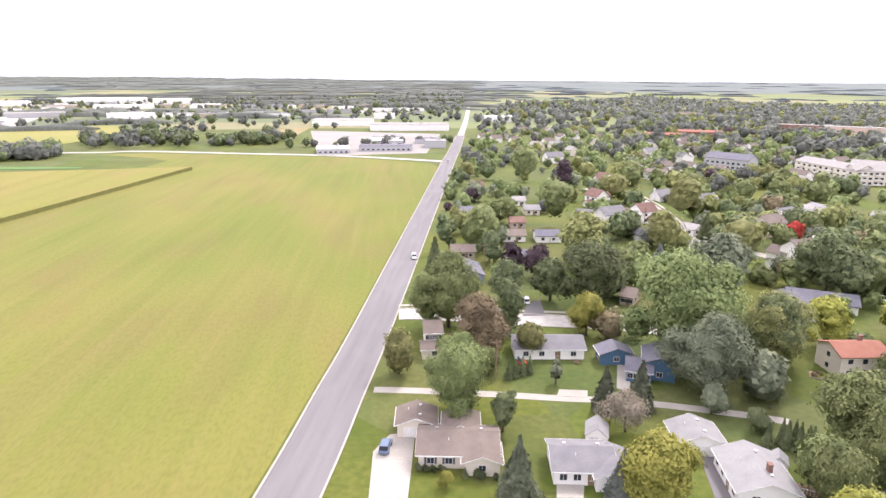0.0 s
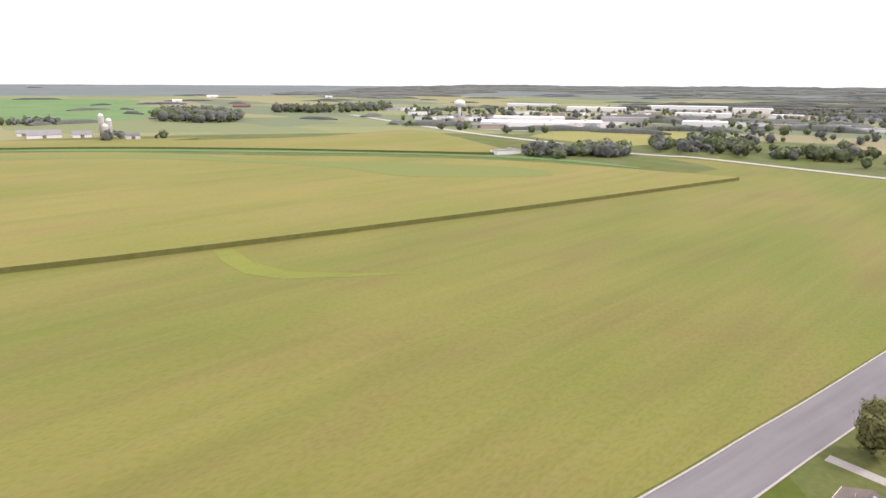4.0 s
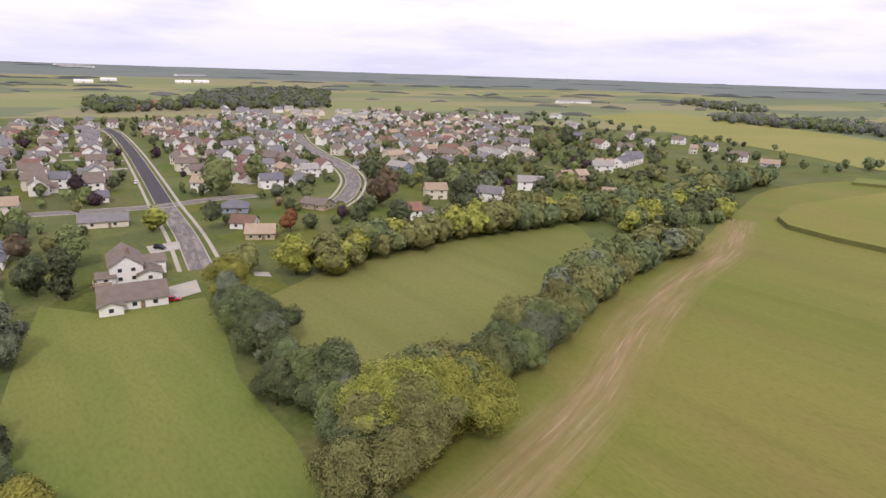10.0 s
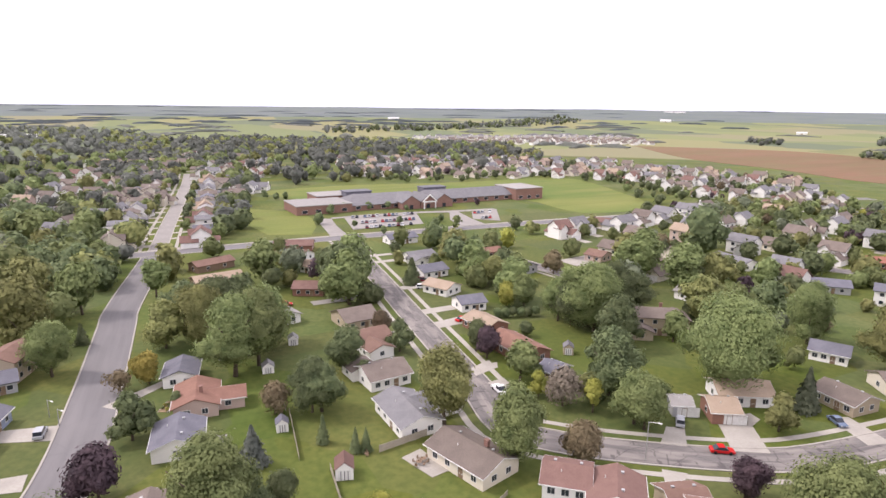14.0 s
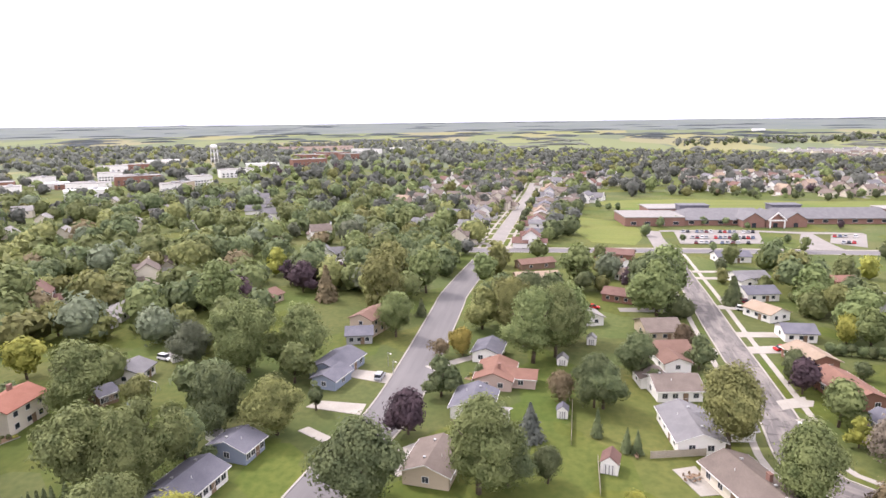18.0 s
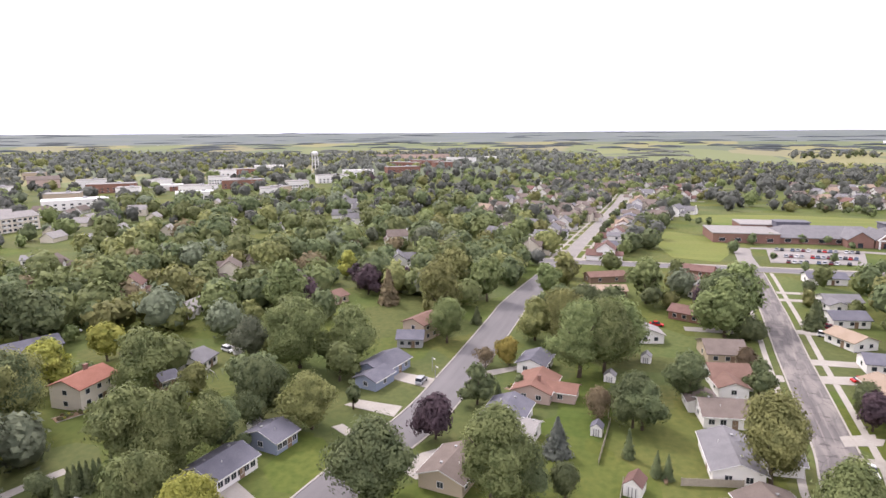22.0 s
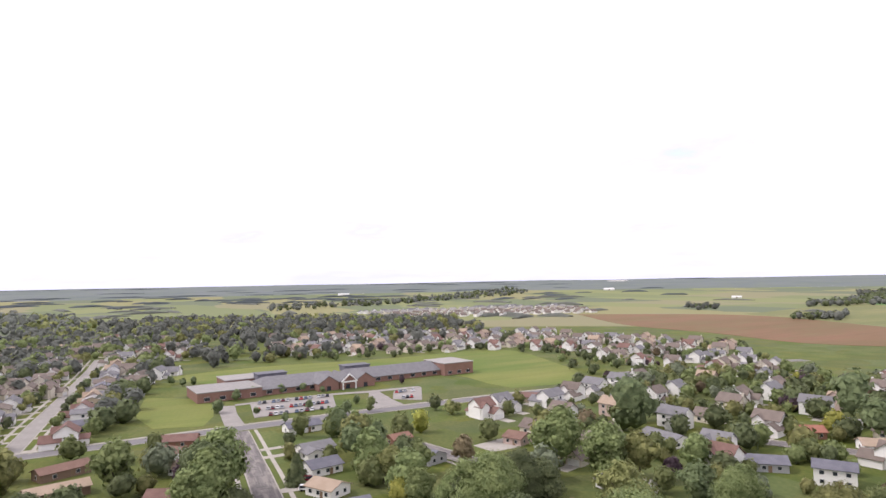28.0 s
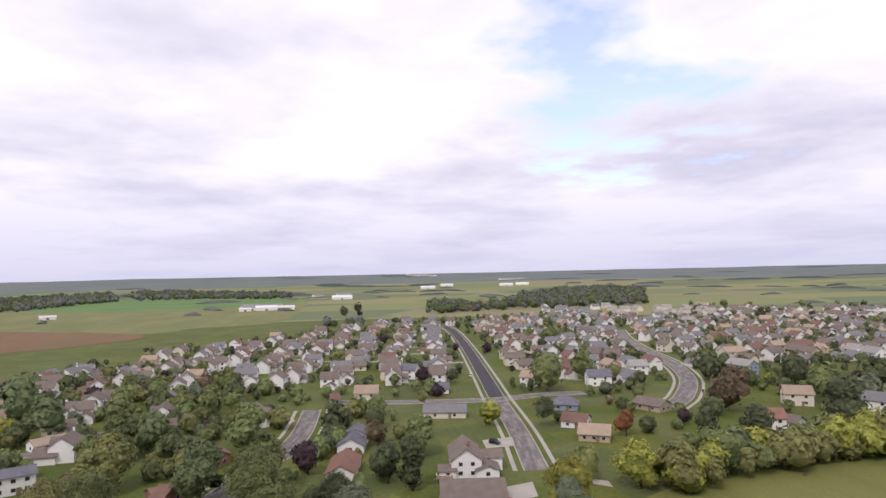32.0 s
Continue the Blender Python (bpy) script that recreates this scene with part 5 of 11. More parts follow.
def car(x, y, rot, paint, kind="sedan", where="parked on a driveway", z=0.06, lamps=True):
    L, W, h1, body, glass, top, wheel, lamp = car_meshes(paint, kind)
    words = {"suv": "sport utility car", "sedan": "saloon car", "pickup": "pickup truck"}[kind]
    c = thing("pickup_truck" if kind == "pickup" else "car", x, y, rot, paint + " " + words + " " + where, "car", z=z)
    part("body", body, c)
    part("windows", glass, c, "dark window glass")
    part("roof_panel", top, c)
    for sx in (-0.31, 0.31):
        for sy in (-1, 1):
            part("wheel", wheel, c, "", pose(sx * L, sy * (W / 2 - 0.1), 0.34))
    if lamps:
        for sy in (-1, 1):
            part("headlight", lamp, c, "", pose(L / 2 + 0.01, sy * W * 0.34, h1 * 0.62))
    return c


# ---------------------------------------------------------------- yard things
def shed(x, y, rot, w, d, h, roof, wall, label):
    s = thing("camper_trailer" if "camper" in label else "garden_shed", x, y, rot, label, "camper" if "camper" in label else "shed")
    part("wall", gable_walls(d, w, h, w * 0.4).mesh("wall", M["wall_" + wall]), s, "", pose(0, 0, 0, 0, 0, 90))
    part("roof", gable_roof(d, w, h, w * 0.4, 0.2, 0.1).mesh("roof", M["roof_" + roof]), s, "", pose(0, 0, 0, 0, 0, 90))
    dr = door_part(s, 0, -d / 2 - 0.004, 0, w * 0.62, h * 0.86, "white", "double_door", "white double door")
    for k in (-1, 0, 1):
        part("door_batten", cached(("batten", w, h), lambda: Shape().box(-0.07, -0.03, 0.02, 0.07, 0, h * 0.82).mesh("door_batten", M["roof_dark"])), dr, "dark batten", pose(k * w * 0.2, -0.045, 0))
    return s


def pole(x, y, h, rot, label, name="utility_pole"):
    p = thing(name, x, y, rot, label, name.replace("_", " "))
    if name == "street_lamp":
        part("post", Shape().tube((0, 0, -0.3), (0, 0, h), 0.1, 0.07, 8).mesh("post", M["metal"]), p)
        part("arm", Shape().tube((0, 0, h - 0.1), (1.8, 0, h + 0.25), 0.05, 0.04, 6).mesh("arm", M["metal"]), p)
        part("lamp_head", Shape().box(1.7, -0.15, h + 0.16, 2.4, 0.15, h + 0.3).mesh("lamp_head", M["white"]), p)
    else:
        part("post", Shape().tube((0, 0, -0.3), (0, 0, h), 0.16, 0.12, 8).mesh("post", M["wood"]), p)
        part("crossarm", Shape().box(-1.2, -0.07, h - 0.9, 1.2, 0.07, h - 0.75).mesh("crossarm", M["wood"]), p)
        for k in (-1, 0, 1):
            part("insulator", cached("ins", lambda: Shape().tube((0, 0, 0), (0, 0, 0.18), 0.05, 0.04, 6).mesh("insulator", M["white"])), p, "", pose(k * 1.05, 0, h - 0.75))
    return p


def fence(pts, h, label):
    f = thing("fence", pts[0][0], pts[0][1], 0, label, "fence")
    for a, b in zip(pts[:-1], pts[1:]):
        L = math.hypot(b[0] - a[0], b[1] - a[1])
        rot = math.degrees(math.atan2(b[1] - a[1], b[0] - a[0]))
        n = max(1, int(L / 2.4))
        for k in range(n):
            m = pose(a[0] - pts[0][0] + (b[0] - a[0]) * k / n, a[1] - pts[0][1] + (b[1] - a[1]) * k / n, 0, 0, 0, rot)
            w = round(L / n, 2)
            part("post", cached(("post", h), lambda: Shape().box(-0.06, -0.06, -0.2, 0.06, 0.06, h + 0.1).mesh("post", M["fence"])), f, "", m)
            part("panel", cached(("panel", h, w), lambda: Shape().box(0.062, -0.02, 0.08, w - 0.062, 0.02, h).mesh("panel", M["fence"])), f, "", m)
    return f


def table_set(x, y, rot):
    t = thing("garden_table", x, y, rot, "round dark garden table on a concrete patio", "table", z=0.07)
    part("tabletop", Shape().tube((0, 0, 0.7), (0, 0, 0.75), 0.6, 0.6, 14).mesh("tabletop", M["wood"]), t)
    part("pedestal", Shape().tube((0, 0, 0), (0, 0, 0.7), 0.08, 0.08, 8).mesh("pedestal", M["metal"]), t)
    for k in range(4):
        a = math.radians(rot + 90 * k + 45)
        c = thing("garden_chair", x + 1.05 * math.cos(a), y + 1.05 * math.sin(a), math.degrees(a) - 90, "dark metal garden chair beside a patio table", "chair", "patio chairs", 0.07)
        part("seat", cached("seat", lambda: Shape().box(-0.24, -0.24, 0.42, 0.24, 0.24, 0.47).mesh("seat", M["wood"])), c)
        part("backrest", cached("back", lambda: Shape().box(-0.24, 0.2, 0.47, 0.24, 0.24, 0.95).mesh("backrest", M["wood"])), c)
        for sx in (-0.2, 0.2):
            for sy in (-0.2, 0.2):
                part("leg", cached("cleg", lambda: Shape().box(-0.02, -0.02, 0, 0.02, 0.02, 0.42).mesh("leg", M["metal"])), c, "", pose(sx, sy, 0))


def deck(x, y, rot, w, d, h):
    """Timber deck on posts with boards, a rail and steps; local y points away from the house."""
    k = thing("timber_deck", x, y, rot, "weathered timber deck with rails behind a house", "deck")
    n = int(d / 0.3)
    for i in range(n):
        part("board", cached(("board", w), lambda: Shape().box(-w / 2, -0.14, -0.04, w / 2, 0.14, 0.0).mesh("board", M["wood"])), k, "", pose(0, 0.15 + i * 0.3, h))
    for px in (-w / 2 + 0.1, 0, w / 2 - 0.1):
        for py in (0.2, d - 0.2):
            part("post", cached(("deckpost", h, py > 1), lambda: Shape().box(-0.07, -0.07, -0.2, 0.07, 0.07, h + (0.95 if py > 1 else -0.05)).mesh("post", M["wood"])), k, "", pose(px, py, 0))
    part("rail", Shape().box(-w / 2, d - 0.16, h + 0.951, w / 2, d - 0.04, h + 1.0).mesh("rail", M["white"]), k, "pale top rail")
    for s in (-1, 1):
        part("rail", Shape().box(s * w / 2 - 0.05, 0.1, h + 0.88, s * w / 2 + 0.05, d - 0.2, h + 0.945).mesh("rail", M["white"]), k, "pale top rail")
    for i in range(int(w / 0.5)):
        part("baluster", cached(("bal",), lambda: Shape().box(-0.025, -0.025, 0.0, 0.025, 0.025, 0.95).mesh("baluster", M["white"])), k, "", pose(-w / 2 + 0.3 + i * 0.5, d - 0.1, h))
    for i in range(3):
        part("step", Shape().box(w / 2 + 0.003 + i * 0.3, d * 0.4, h - 0.2 * (i + 1) - 0.05, w / 2 + 0.3 + i * 0.3, d * 0.4 + 1.2, h - 0.2 * (i + 1)).mesh("step", M["wood"]), k)
    return k


def basketball_hoop(x, y, rot):
    b = thing("basketball_hoop", x, y, rot, "red basketball hoop on a pole beside bare soil", "hoop")
    part("pole", Shape().tube((0, 0, -0.1), (0, 0, 3.2), 0.09, 0.07, 8).mesh("pole", M["car_red"]), b)
    part("backboard", Shape().box(-0.9, -0.35, 2.8, 0.9, -0.28, 3.9).mesh("backboard", M["wall_blue"]), b)
    part("rim", Shape().box(-0.23, -0.85, 3.03, 0.23, -0.8, 3.07).box(-0.23, -0.8, 3.03, -0.18, -0.35, 3.07).box(0.18, -0.8, 3.03, 0.23, -0.35, 3.07).mesh("rim", M["car_red"]), b)
    return b


def trampoline(x, y):
    t = thing("trampoline", x, y, 0, "round dark blue trampoline on a back lawn", "trampoline")
    n, r, z = 20, 2.1, 0.85
    part("mat", Shape().tube((0, 0, z - 0.02), (0, 0, z), r - 0.3, r - 0.3, n).mesh("mat", M["rubber"]), t, "black jumping mat")
    ring = Shape()
    for k in range(n):
        a, b = k * math.tau / n, (k + 1) * math.tau / n
        ring.prism([((r - 0.3) * math.cos(a), (r - 0.3) * math.sin(a)), (r * math.cos(a), r * math.sin(a)), (r * math.cos(b), r * math.sin(b)), ((r - 0.3) * math.cos(b), (r - 0.3) * math.sin(b))], z - 0.03, z + 0.03)
    part("pad", ring.mesh("pad", M["car_blue"]), t, "blue edge pad")
    for k in range(6):
        a = k * math.tau / 6
        part("leg", cached("tramp_leg", lambda: Shape().tube((0, 0, -0.1), (0, 0, z - 0.03), 0.04, 0.04, 6).mesh("leg", M["metal"])), t, "", pose((r - 0.15) * math.cos(a), (r - 0.15) * math.sin(a), 0))


def swing_set(x, y, rot, colour, label, roofed=False):
    t = thing("swing_set", x, y, rot, label, "swing set")
    w, h = 1.6, 2.3
    part("top_beam", Shape().tube((-w, 0, h), (w, 0, h), 0.06, 0.06, 8).mesh("top_beam", M[colour]), t)
    for sx in (-w, w):
        for sy in (-0.8, 0.8):
            part("leg", Shape().tube((sx, sy, -0.1), (sx, 0, h), 0.05, 0.05, 6).mesh("leg", M[colour]), t)
    for sx in (-0.6, 0.6):
        part("swing", Shape().box(sx - 0.25, -0.1, 0.5, sx + 0.25, 0.1, 0.54).tube((sx - 0.22, 0, 0.54), (sx - 0.22, 0, h), 0.015, 0.015, 5).tube((sx + 0.22, 0, 0.54), (sx + 0.22, 0, h), 0.015, 0.015, 5).mesh("swing", M["rubber"]), t, "hanging swing")
    if roofed:
        part("platform", Shape().box(w, -0.8, 1.2, w + 1.5, 0.8, 1.3).mesh("platform", M["wood"]), t)
        for px in (w + 0.06, w + 1.44):
            for py in (-0.74, 0.74):
                part("post", Shape().box(px - 0.05, py - 0.05, -0.1, px + 0.05, py + 0.05, 2.5).mesh("post", M["wood"]), t)
        part("canopy", gable_roof(1.5, 1.6, 2.5, 0.7, 0.15, 0.06).mesh("canopy", M["wall_red"]), t, "red play tower roof", pose(w + 0.75, 0, 0))


def garden_bench(x, y, rot):
    b = thing("garden_bench", x, y, rot, "small wooden garden bench on the lawn", "bench")
    for i in range(4):
        part("slat", cached("bslat", lambda: Shape().box(-0.75, -0.05, 0.42, 0.75, 0.05, 0.46).mesh("slat", M["wood"])), b, "", pose(0, i * 0.12, 0))
    part("backrest", Shape().box(-0.75, 0.44, 0.5, 0.75, 0.48, 0.9).mesh("backrest", M["wood"]), b)
    for sx in (-0.65, 0.65):
        for sy in (0.0, 0.42):
            part("leg", cached("bleg", lambda: Shape().box(-0.04, -0.04, 0, 0.04, 0.04, 0.42).mesh("leg", M["wood"])), b, "", pose(sx, sy, 0))
    return b


def garden_bed(x, y, rot, w, d, label):
    """A planted bed: soil within a low edging, with clumps of flowers and leaves."""
    b = thing("flower_bed", x, y, rot, label, "flower bed")
    part("soil", Shape().box(-w / 2, -d / 2, -0.1, w / 2, d / 2, 0.08).mesh("soil", M["dirt"]), b)
    for q in (-1, 1):
        part("edging", Shape().box(-w / 2 - 0.1, q * (d / 2 + 0.055) - 0.05, -0.1, w / 2 + 0.1, q * (d / 2 + 0.055) + 0.05, 0.15).mesh("edging", M["concrete"]), b)
    rng = np.random.default_rng(int(w * 10 + d))
    for i in range(int(w * d / 1.2)):
        tone = ("green", "rust", "lime", "dark")[i % 4]
        me = cached(("clump", tone), lambda: clump(tone))
        part("plant", me, b, "", pose(rng.uniform(-w / 2 + 0.3, w / 2 - 0.3), rng.uniform(-d / 2 + 0.3, d / 2 - 0.3), 0.05))
    return b


def clump(tone):
    v, f = crown_arrays(np.random.default_rng(5), 0.8, 0.5, 60, 0.02, "lobes", 0.22, 4)
    return mesh_from("plant", v.tolist(), f.tolist(), [M["leaf_" + tone]])


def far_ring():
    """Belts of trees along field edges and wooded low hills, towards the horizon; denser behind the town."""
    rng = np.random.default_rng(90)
    # belt tones far and distant bring haze in by their leaf colour
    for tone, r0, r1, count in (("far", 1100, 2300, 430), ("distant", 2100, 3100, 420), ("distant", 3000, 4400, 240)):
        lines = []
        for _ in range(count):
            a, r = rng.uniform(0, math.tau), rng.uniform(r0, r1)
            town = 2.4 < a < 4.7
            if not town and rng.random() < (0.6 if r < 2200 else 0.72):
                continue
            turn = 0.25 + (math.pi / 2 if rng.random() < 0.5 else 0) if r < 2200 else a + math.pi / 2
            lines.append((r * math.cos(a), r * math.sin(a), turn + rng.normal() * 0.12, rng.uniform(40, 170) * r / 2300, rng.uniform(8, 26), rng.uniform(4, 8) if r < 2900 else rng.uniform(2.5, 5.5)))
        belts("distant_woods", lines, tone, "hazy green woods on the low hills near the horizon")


# ---------------------------------------------------------------- the place
ground_sheet()
street([(22.6, -68.2), (17.2, -100.1), (14.0, -122.1), (9.5, -151.8), (-1.9, -236.5), (-37.7, -502.7), (-50.7, -595.0), (-73.7, -769.3)], 10.4, "asphalt", "straight grey asphalt road along the edge of the field")
street([(17.1, -72.2), (-83.2, -52.7), (-115.3, -44.9), (-147.8, -41.3), (-199.3, -37.2), (-211.9, -36.4), (-240.0, -32.0), (-268.0, -27.0), (-291.5, -23.0)], 10.2, "asphalt", "grey asphalt residential street with pale concrete kerbs")
street([(-291.0, 63.9), (-277.0, 62.3), (-239.0, 57.3), (-220.0, 54.9), (-186.0, 50.1), (-175.5, 48.6), (-146.0, 44.8), (-117.7, 40.9), (-96.9, 37.1), (-87.0, 43.0), (-75.8, 56.4), (-65.0, 73.2), (-59.8, 87.5), (-55.1, 118.9), (-51.8, 145.3), (-53.6, 162.7)], 8.0, "worn", "patched worn asphalt street curving between lawns", walks=(-7.2, 7.2))
street([(-297.5, -34.0), (-297.5, 12.0), (-297.5, 45.0), (-297.0, 80.0), (-296.0, 112.0), (-294.5, 150.0), (-291.0, 205.0), (-286.0, 250.0)], 9.5, "asphalt", "grey asphalt street in front of the school", walks=(6.8,))
street([(-302.5, -21.5), (-310.6, -20.4), (-364.4, -13.6), (-447.2, -2.3), (-559.9, 12.2), (-651.4, 21.9)], 7.4, "avenue", "pale concrete avenue lined with houses", walks=(-7.6, 7.6))
street([(1.1, -169.9), (-7.8, -169.4), (-30.3, -164.3), (-49.1, -161.1), (-68.4, -156.0), (-72.2, -152.5), (-82.4, -148.3)], 8.6, "farroad", "pale concrete residential street between houses", walks=(7.0,))
street([(-122.1, -237.3), (-127.8, -277.7), (-135.7, -325.0), (-137.2, -369.2)], 7.0, "farroad", "pale street curving between gardens", walks=(-6.0,))
street([(50.8, 183.7), (59.8, 233.6), (68.4, 295.0)], 7.8, "worn", "patched worn asphalt street leading to a mown strip", walks=(-7.0, 7.0))
street([(68.4, 295.0), (81.8, 381.7), (100.4, 509.4), (118.5, 657.9), (120.7, 733.7)], 7.8, "blacktop", "freshly paved black asphalt road through the suburb", walks=(-7.0, 7.0))
street([(-11.3, 309.3), (18.2, 301.4), (63.6, 294.5), (93.3, 299.3), (116.3, 297.9)], 8.5, "worn", "worn cross street in the suburb")
street([(139.4, 255.3), (160.0, 276.8), (189.6, 321.5), (213.2, 381.0), (229.5, 449.1), (255.3, 530.2), (284.7, 603.2)], 9.0, "worn", "worn asphalt street curving uphill between houses", walks=(-7.5, 7.5))
street([(-30.1, 226.0), (-25.4, 255.0), (-22.7, 295.1)], 8.0, "worn", "short patched asphalt street", walks=(-7.5, 7.5))
street([(-53.6, 162.7), (-49.7, 173.9), (-41.0, 200.4), (-29.7, 225.4), (-30.1, 226.0)], 8.0, "worn", "worn asphalt street shaded by large trees", walks=(6.8,))
street([(-71.5, 177.8), (-60.4, 180.1), (-51.4, 178.7)], 7.0, "avenue", "pale concrete side street at a junction", kerb=False)
street([(-226.8, 118.5), (-206.8, 122.0), (-185.6, 125.8)], 8.0, "worn", "patched asphalt side street", walks=(-6.5,))
street([(-169.9, 225.4), (-140.2, 238.1), (-116.2, 252.2), (-110.4, 277.0)], 8.0, "worn", "asphalt side street between houses")
street([(-309.9, 324.8), (-297.1, 378.4), (-290.7, 433.9), (-273.1, 483.7)], 9.0, "asphalt", "grey asphalt road across an open green")
street([(-38.1, -518.7), (54.9, -560.0), (143.4, -578.6), (241.0, -598.2), (268.9, -590.7), (308.1, -585.3)], 9.0, "farroad", "pale rural road along the far field edge", kerb=False)
street([(419.6, -625.7), (579.6, -660.5), (782.3, -727.4), (1176.6, -874.2)], 12.0, "farroad", "pale highway across the fields", kerb=False)
street([(-73.7, -769.3), (-107.5, -1037.6), (-170.7, -1583.9), (-240.6, -2237.3)], 8.0, "farroad", "pale straight road running to the far town", kerb=False)
ribbon("path", [(6.5, -124.3), (-3.8, -123.2), (-22.7, -120.2), (-34.6, -118.0), (-41.8, -117.1), (-55.4, -114.0), (-70.0, -109.2), (-77.6, -106.0)], -1.3, 1.3, -0.2, 0.05, M["concrete"], "pale narrow walking path behind the gardens", "path")
field("soybean_field", [(28.8, -8.2), (28.8, -68.2), (23.4, -100.1), (20.2, -122.1), (15.7, -151.8), (4.3, -236.5), (-4.8, -303.0), (-13.7, -369.6), (-22.6, -436.1), (-29.5, -487.0), (-25.0, -506.0), (0.0, -521.0), (53.7, -547.5), (140.2, -565.5), (233.8, -579.8), (265.8, -571.9), (194.8, -490.9), (454.0, -231.3), (551.6, 10.4), (527.0, 109.5), (510.6, 145.8), (411.0, 159.9), (317.2, 134.3), (223.9, 107.1), (167.1, 101.8), (111.0, 80.9), (67.0, 65.5), (38.4, 54.6), (60.0, -20.0)], 0.06, M["soy"], "broad yellow-green soybean field turning ripe")
field("corn_field", [(155.2, -473.1), (186.2, -298.3), (212.9, -167.3), (225.8, -110.9), (234.5, -75.0), (246.1, -33.2), (271.9, 17.5), (291.9, 58.4), (293.1, 77.1), (300.0, 100.5), (316.0, 112.4), (353.5, 121.5), (414.5, 114.8), (472.5, 107.5), (708.6, 93.1), (776.0, 70.6), (735.1, -35.2), (716.6, -71.0), (643.5, -184.4), (525.0, -277.7), (414.0, -378.5), (311.4, -437.3)], 2.3, M["corn"], "tall ripening corn field with a dark stalk edge", side=M["cornside"])
field("low_corn_strip", [(488.2, 138.6), (502.4, 105.8), (528.9, 113.6), (516.1, 145.0)], 2.0, M["greencorn"], "narrow strip of corn at the hedgerow end", side=M["cornside"])
field("green_corn_strip", [(738.1, 59.9), (696.2, -34.6), (671.2, -67.1), (608.9, -175.2), (557.2, -248.5), (490.6, -260.0), (380.6, -349.1), (302.2, -394.5), (252.7, -380.3), (320.6, -296.1), (380.1, -291.8), (476.1, -252.5), (586.9, -169.3), (634.5, -63.7), (647.5, 42.7), (653.6, 55.8)], 2.38, M["greencorn"], "greener strip of tall corn", side=M["cornside"])
field("alfalfa_strip", [(809.4, 74.7), (763.4, -35.5), (761.6, -75.1), (675.4, -193.0), (569.3, -300.9), (446.1, -406.9), (335.1, -468.7), (240.7, -479.7), (239.0, -486.5), (339.7, -483.9), (457.8, -417.3), (589.1, -311.2), (703.3, -200.5), (786.2, -77.3), (801.9, -35.8), (836.3, 78.0)], 0.3, M["alfalfa"], "bright green alfalfa strip behind the corn")
field("far_corn_field", [(832.5, 70.5), (793.9, -35.7), (777.8, -76.6), (699.7, -199.5), (589.1, -311.2), (457.8, -417.3), (384.1, -477.8), (421.6, -513.0), (674.8, -619.9), (667.9, -438.7), (730.3, -287.9), (743.8, -326.1), (835.5, -156.6), (1090.1, 114.3)], 2.3, M["corn"], "second ripening corn field behind the alfalfa", side=M["cornside"])
field("grass_streak", [(224.8, -107.3), (221.6, -114.5), (196.3, -110.7), (175.9, -114.9), (158.0, -131.8), (141.8, -150.7), (154.7, -129.6), (171.0, -107.7), (186.2, -101.3), (204.9, -102.7)], 0.12, M["greenstreak"], "bright green grass streak in the field")
field("hay_meadow", [(53.9, 144.0), (91.1, 163.6), (148.2, 167.1), (220.9, 173.0), (167.1, 101.8), (111.0, 80.9), (67.0, 65.5), (39.2, 56.1), (41.2, 87.3)], 0.05, M["hay"], "hay meadow between two hedgerows")
field("mown_strip", [(2.8, 173.7), (14.9, 158.9), (42.9, 156.1), (32.6, 100.6), (28.9, 50.6), (-4.4, 48.4), (-13.2, 65.6), (-10.4, 114.7)], 0.05, M["strip"], "mown green strip behind the gardens")
ribbon("wheel_track", [(35.0, 33.0), (56.9, 39.3), (93.3, 50.3), (133.9, 68.1), (183.6, 84.3), (235.0, 96.0), (275.0, 112.0), (300.0, 122.5)], -9.8, 9.8, -0.1, 0.11, M["track"], "dry worn wheel track through the field grass", "track")
field("yellow_field", [(916.3, 735.6), (1234.0, 766.9), (1018.5, 366.6), (856.2, 171.4), (674.4, 136.6), (600.4, 159.8), (651.5, 235.0), (760.0, 449.5)], 0.2, M["yellowgreen"], "yellow-green field behind the suburb")
field("green_field", [(1328.8, 5.7), (2435.6, -65.2), (2732.3, -491.3), (2333.3, -819.1), (1325.4, -458.3), (1261.4, -186.4)], 0.2, M["alfalfa"], "green field on the far slope")
field("far_stubble", [(1490.4, 416.3), (1445.0, 204.6), (1452.8, 18.1), (2109.1, 10.8), (2338.1, 330.0), (2589.7, 718.9)], 0.2, M["tan"], "tan stubble field far off")
field("reddish_field", [(-876.2, 813.0), (-645.9, 968.3), (-375.3, 850.7), (-223.0, 750.9), (-243.6, 661.9), (-332.7, 602.7), (-463.0, 638.5), (-628.1, 670.6)], 0.2, M["redcrop"], "reddish brown field beyond the suburb")
field("meadow", [(-667.3, 1000.8), (-677.7, 1553.2), (-136.4, 1921.0), (-73.6, 973.7), (-184.9, 822.7), (-227.4, 766.5), (-384.8, 872.7)], 0.1, M["farcrop"], "yellow-green meadow beyond the suburb")
field("far_green_field", [(-829.6, 1702.5), (-771.9, 2268.1), (-136.4, 1921.0), (-108.0, 1492.2), (-341.0, 1315.3), (-621.5, 1422.7)], 0.15, M["alfalfa"], "green field beyond the meadow")
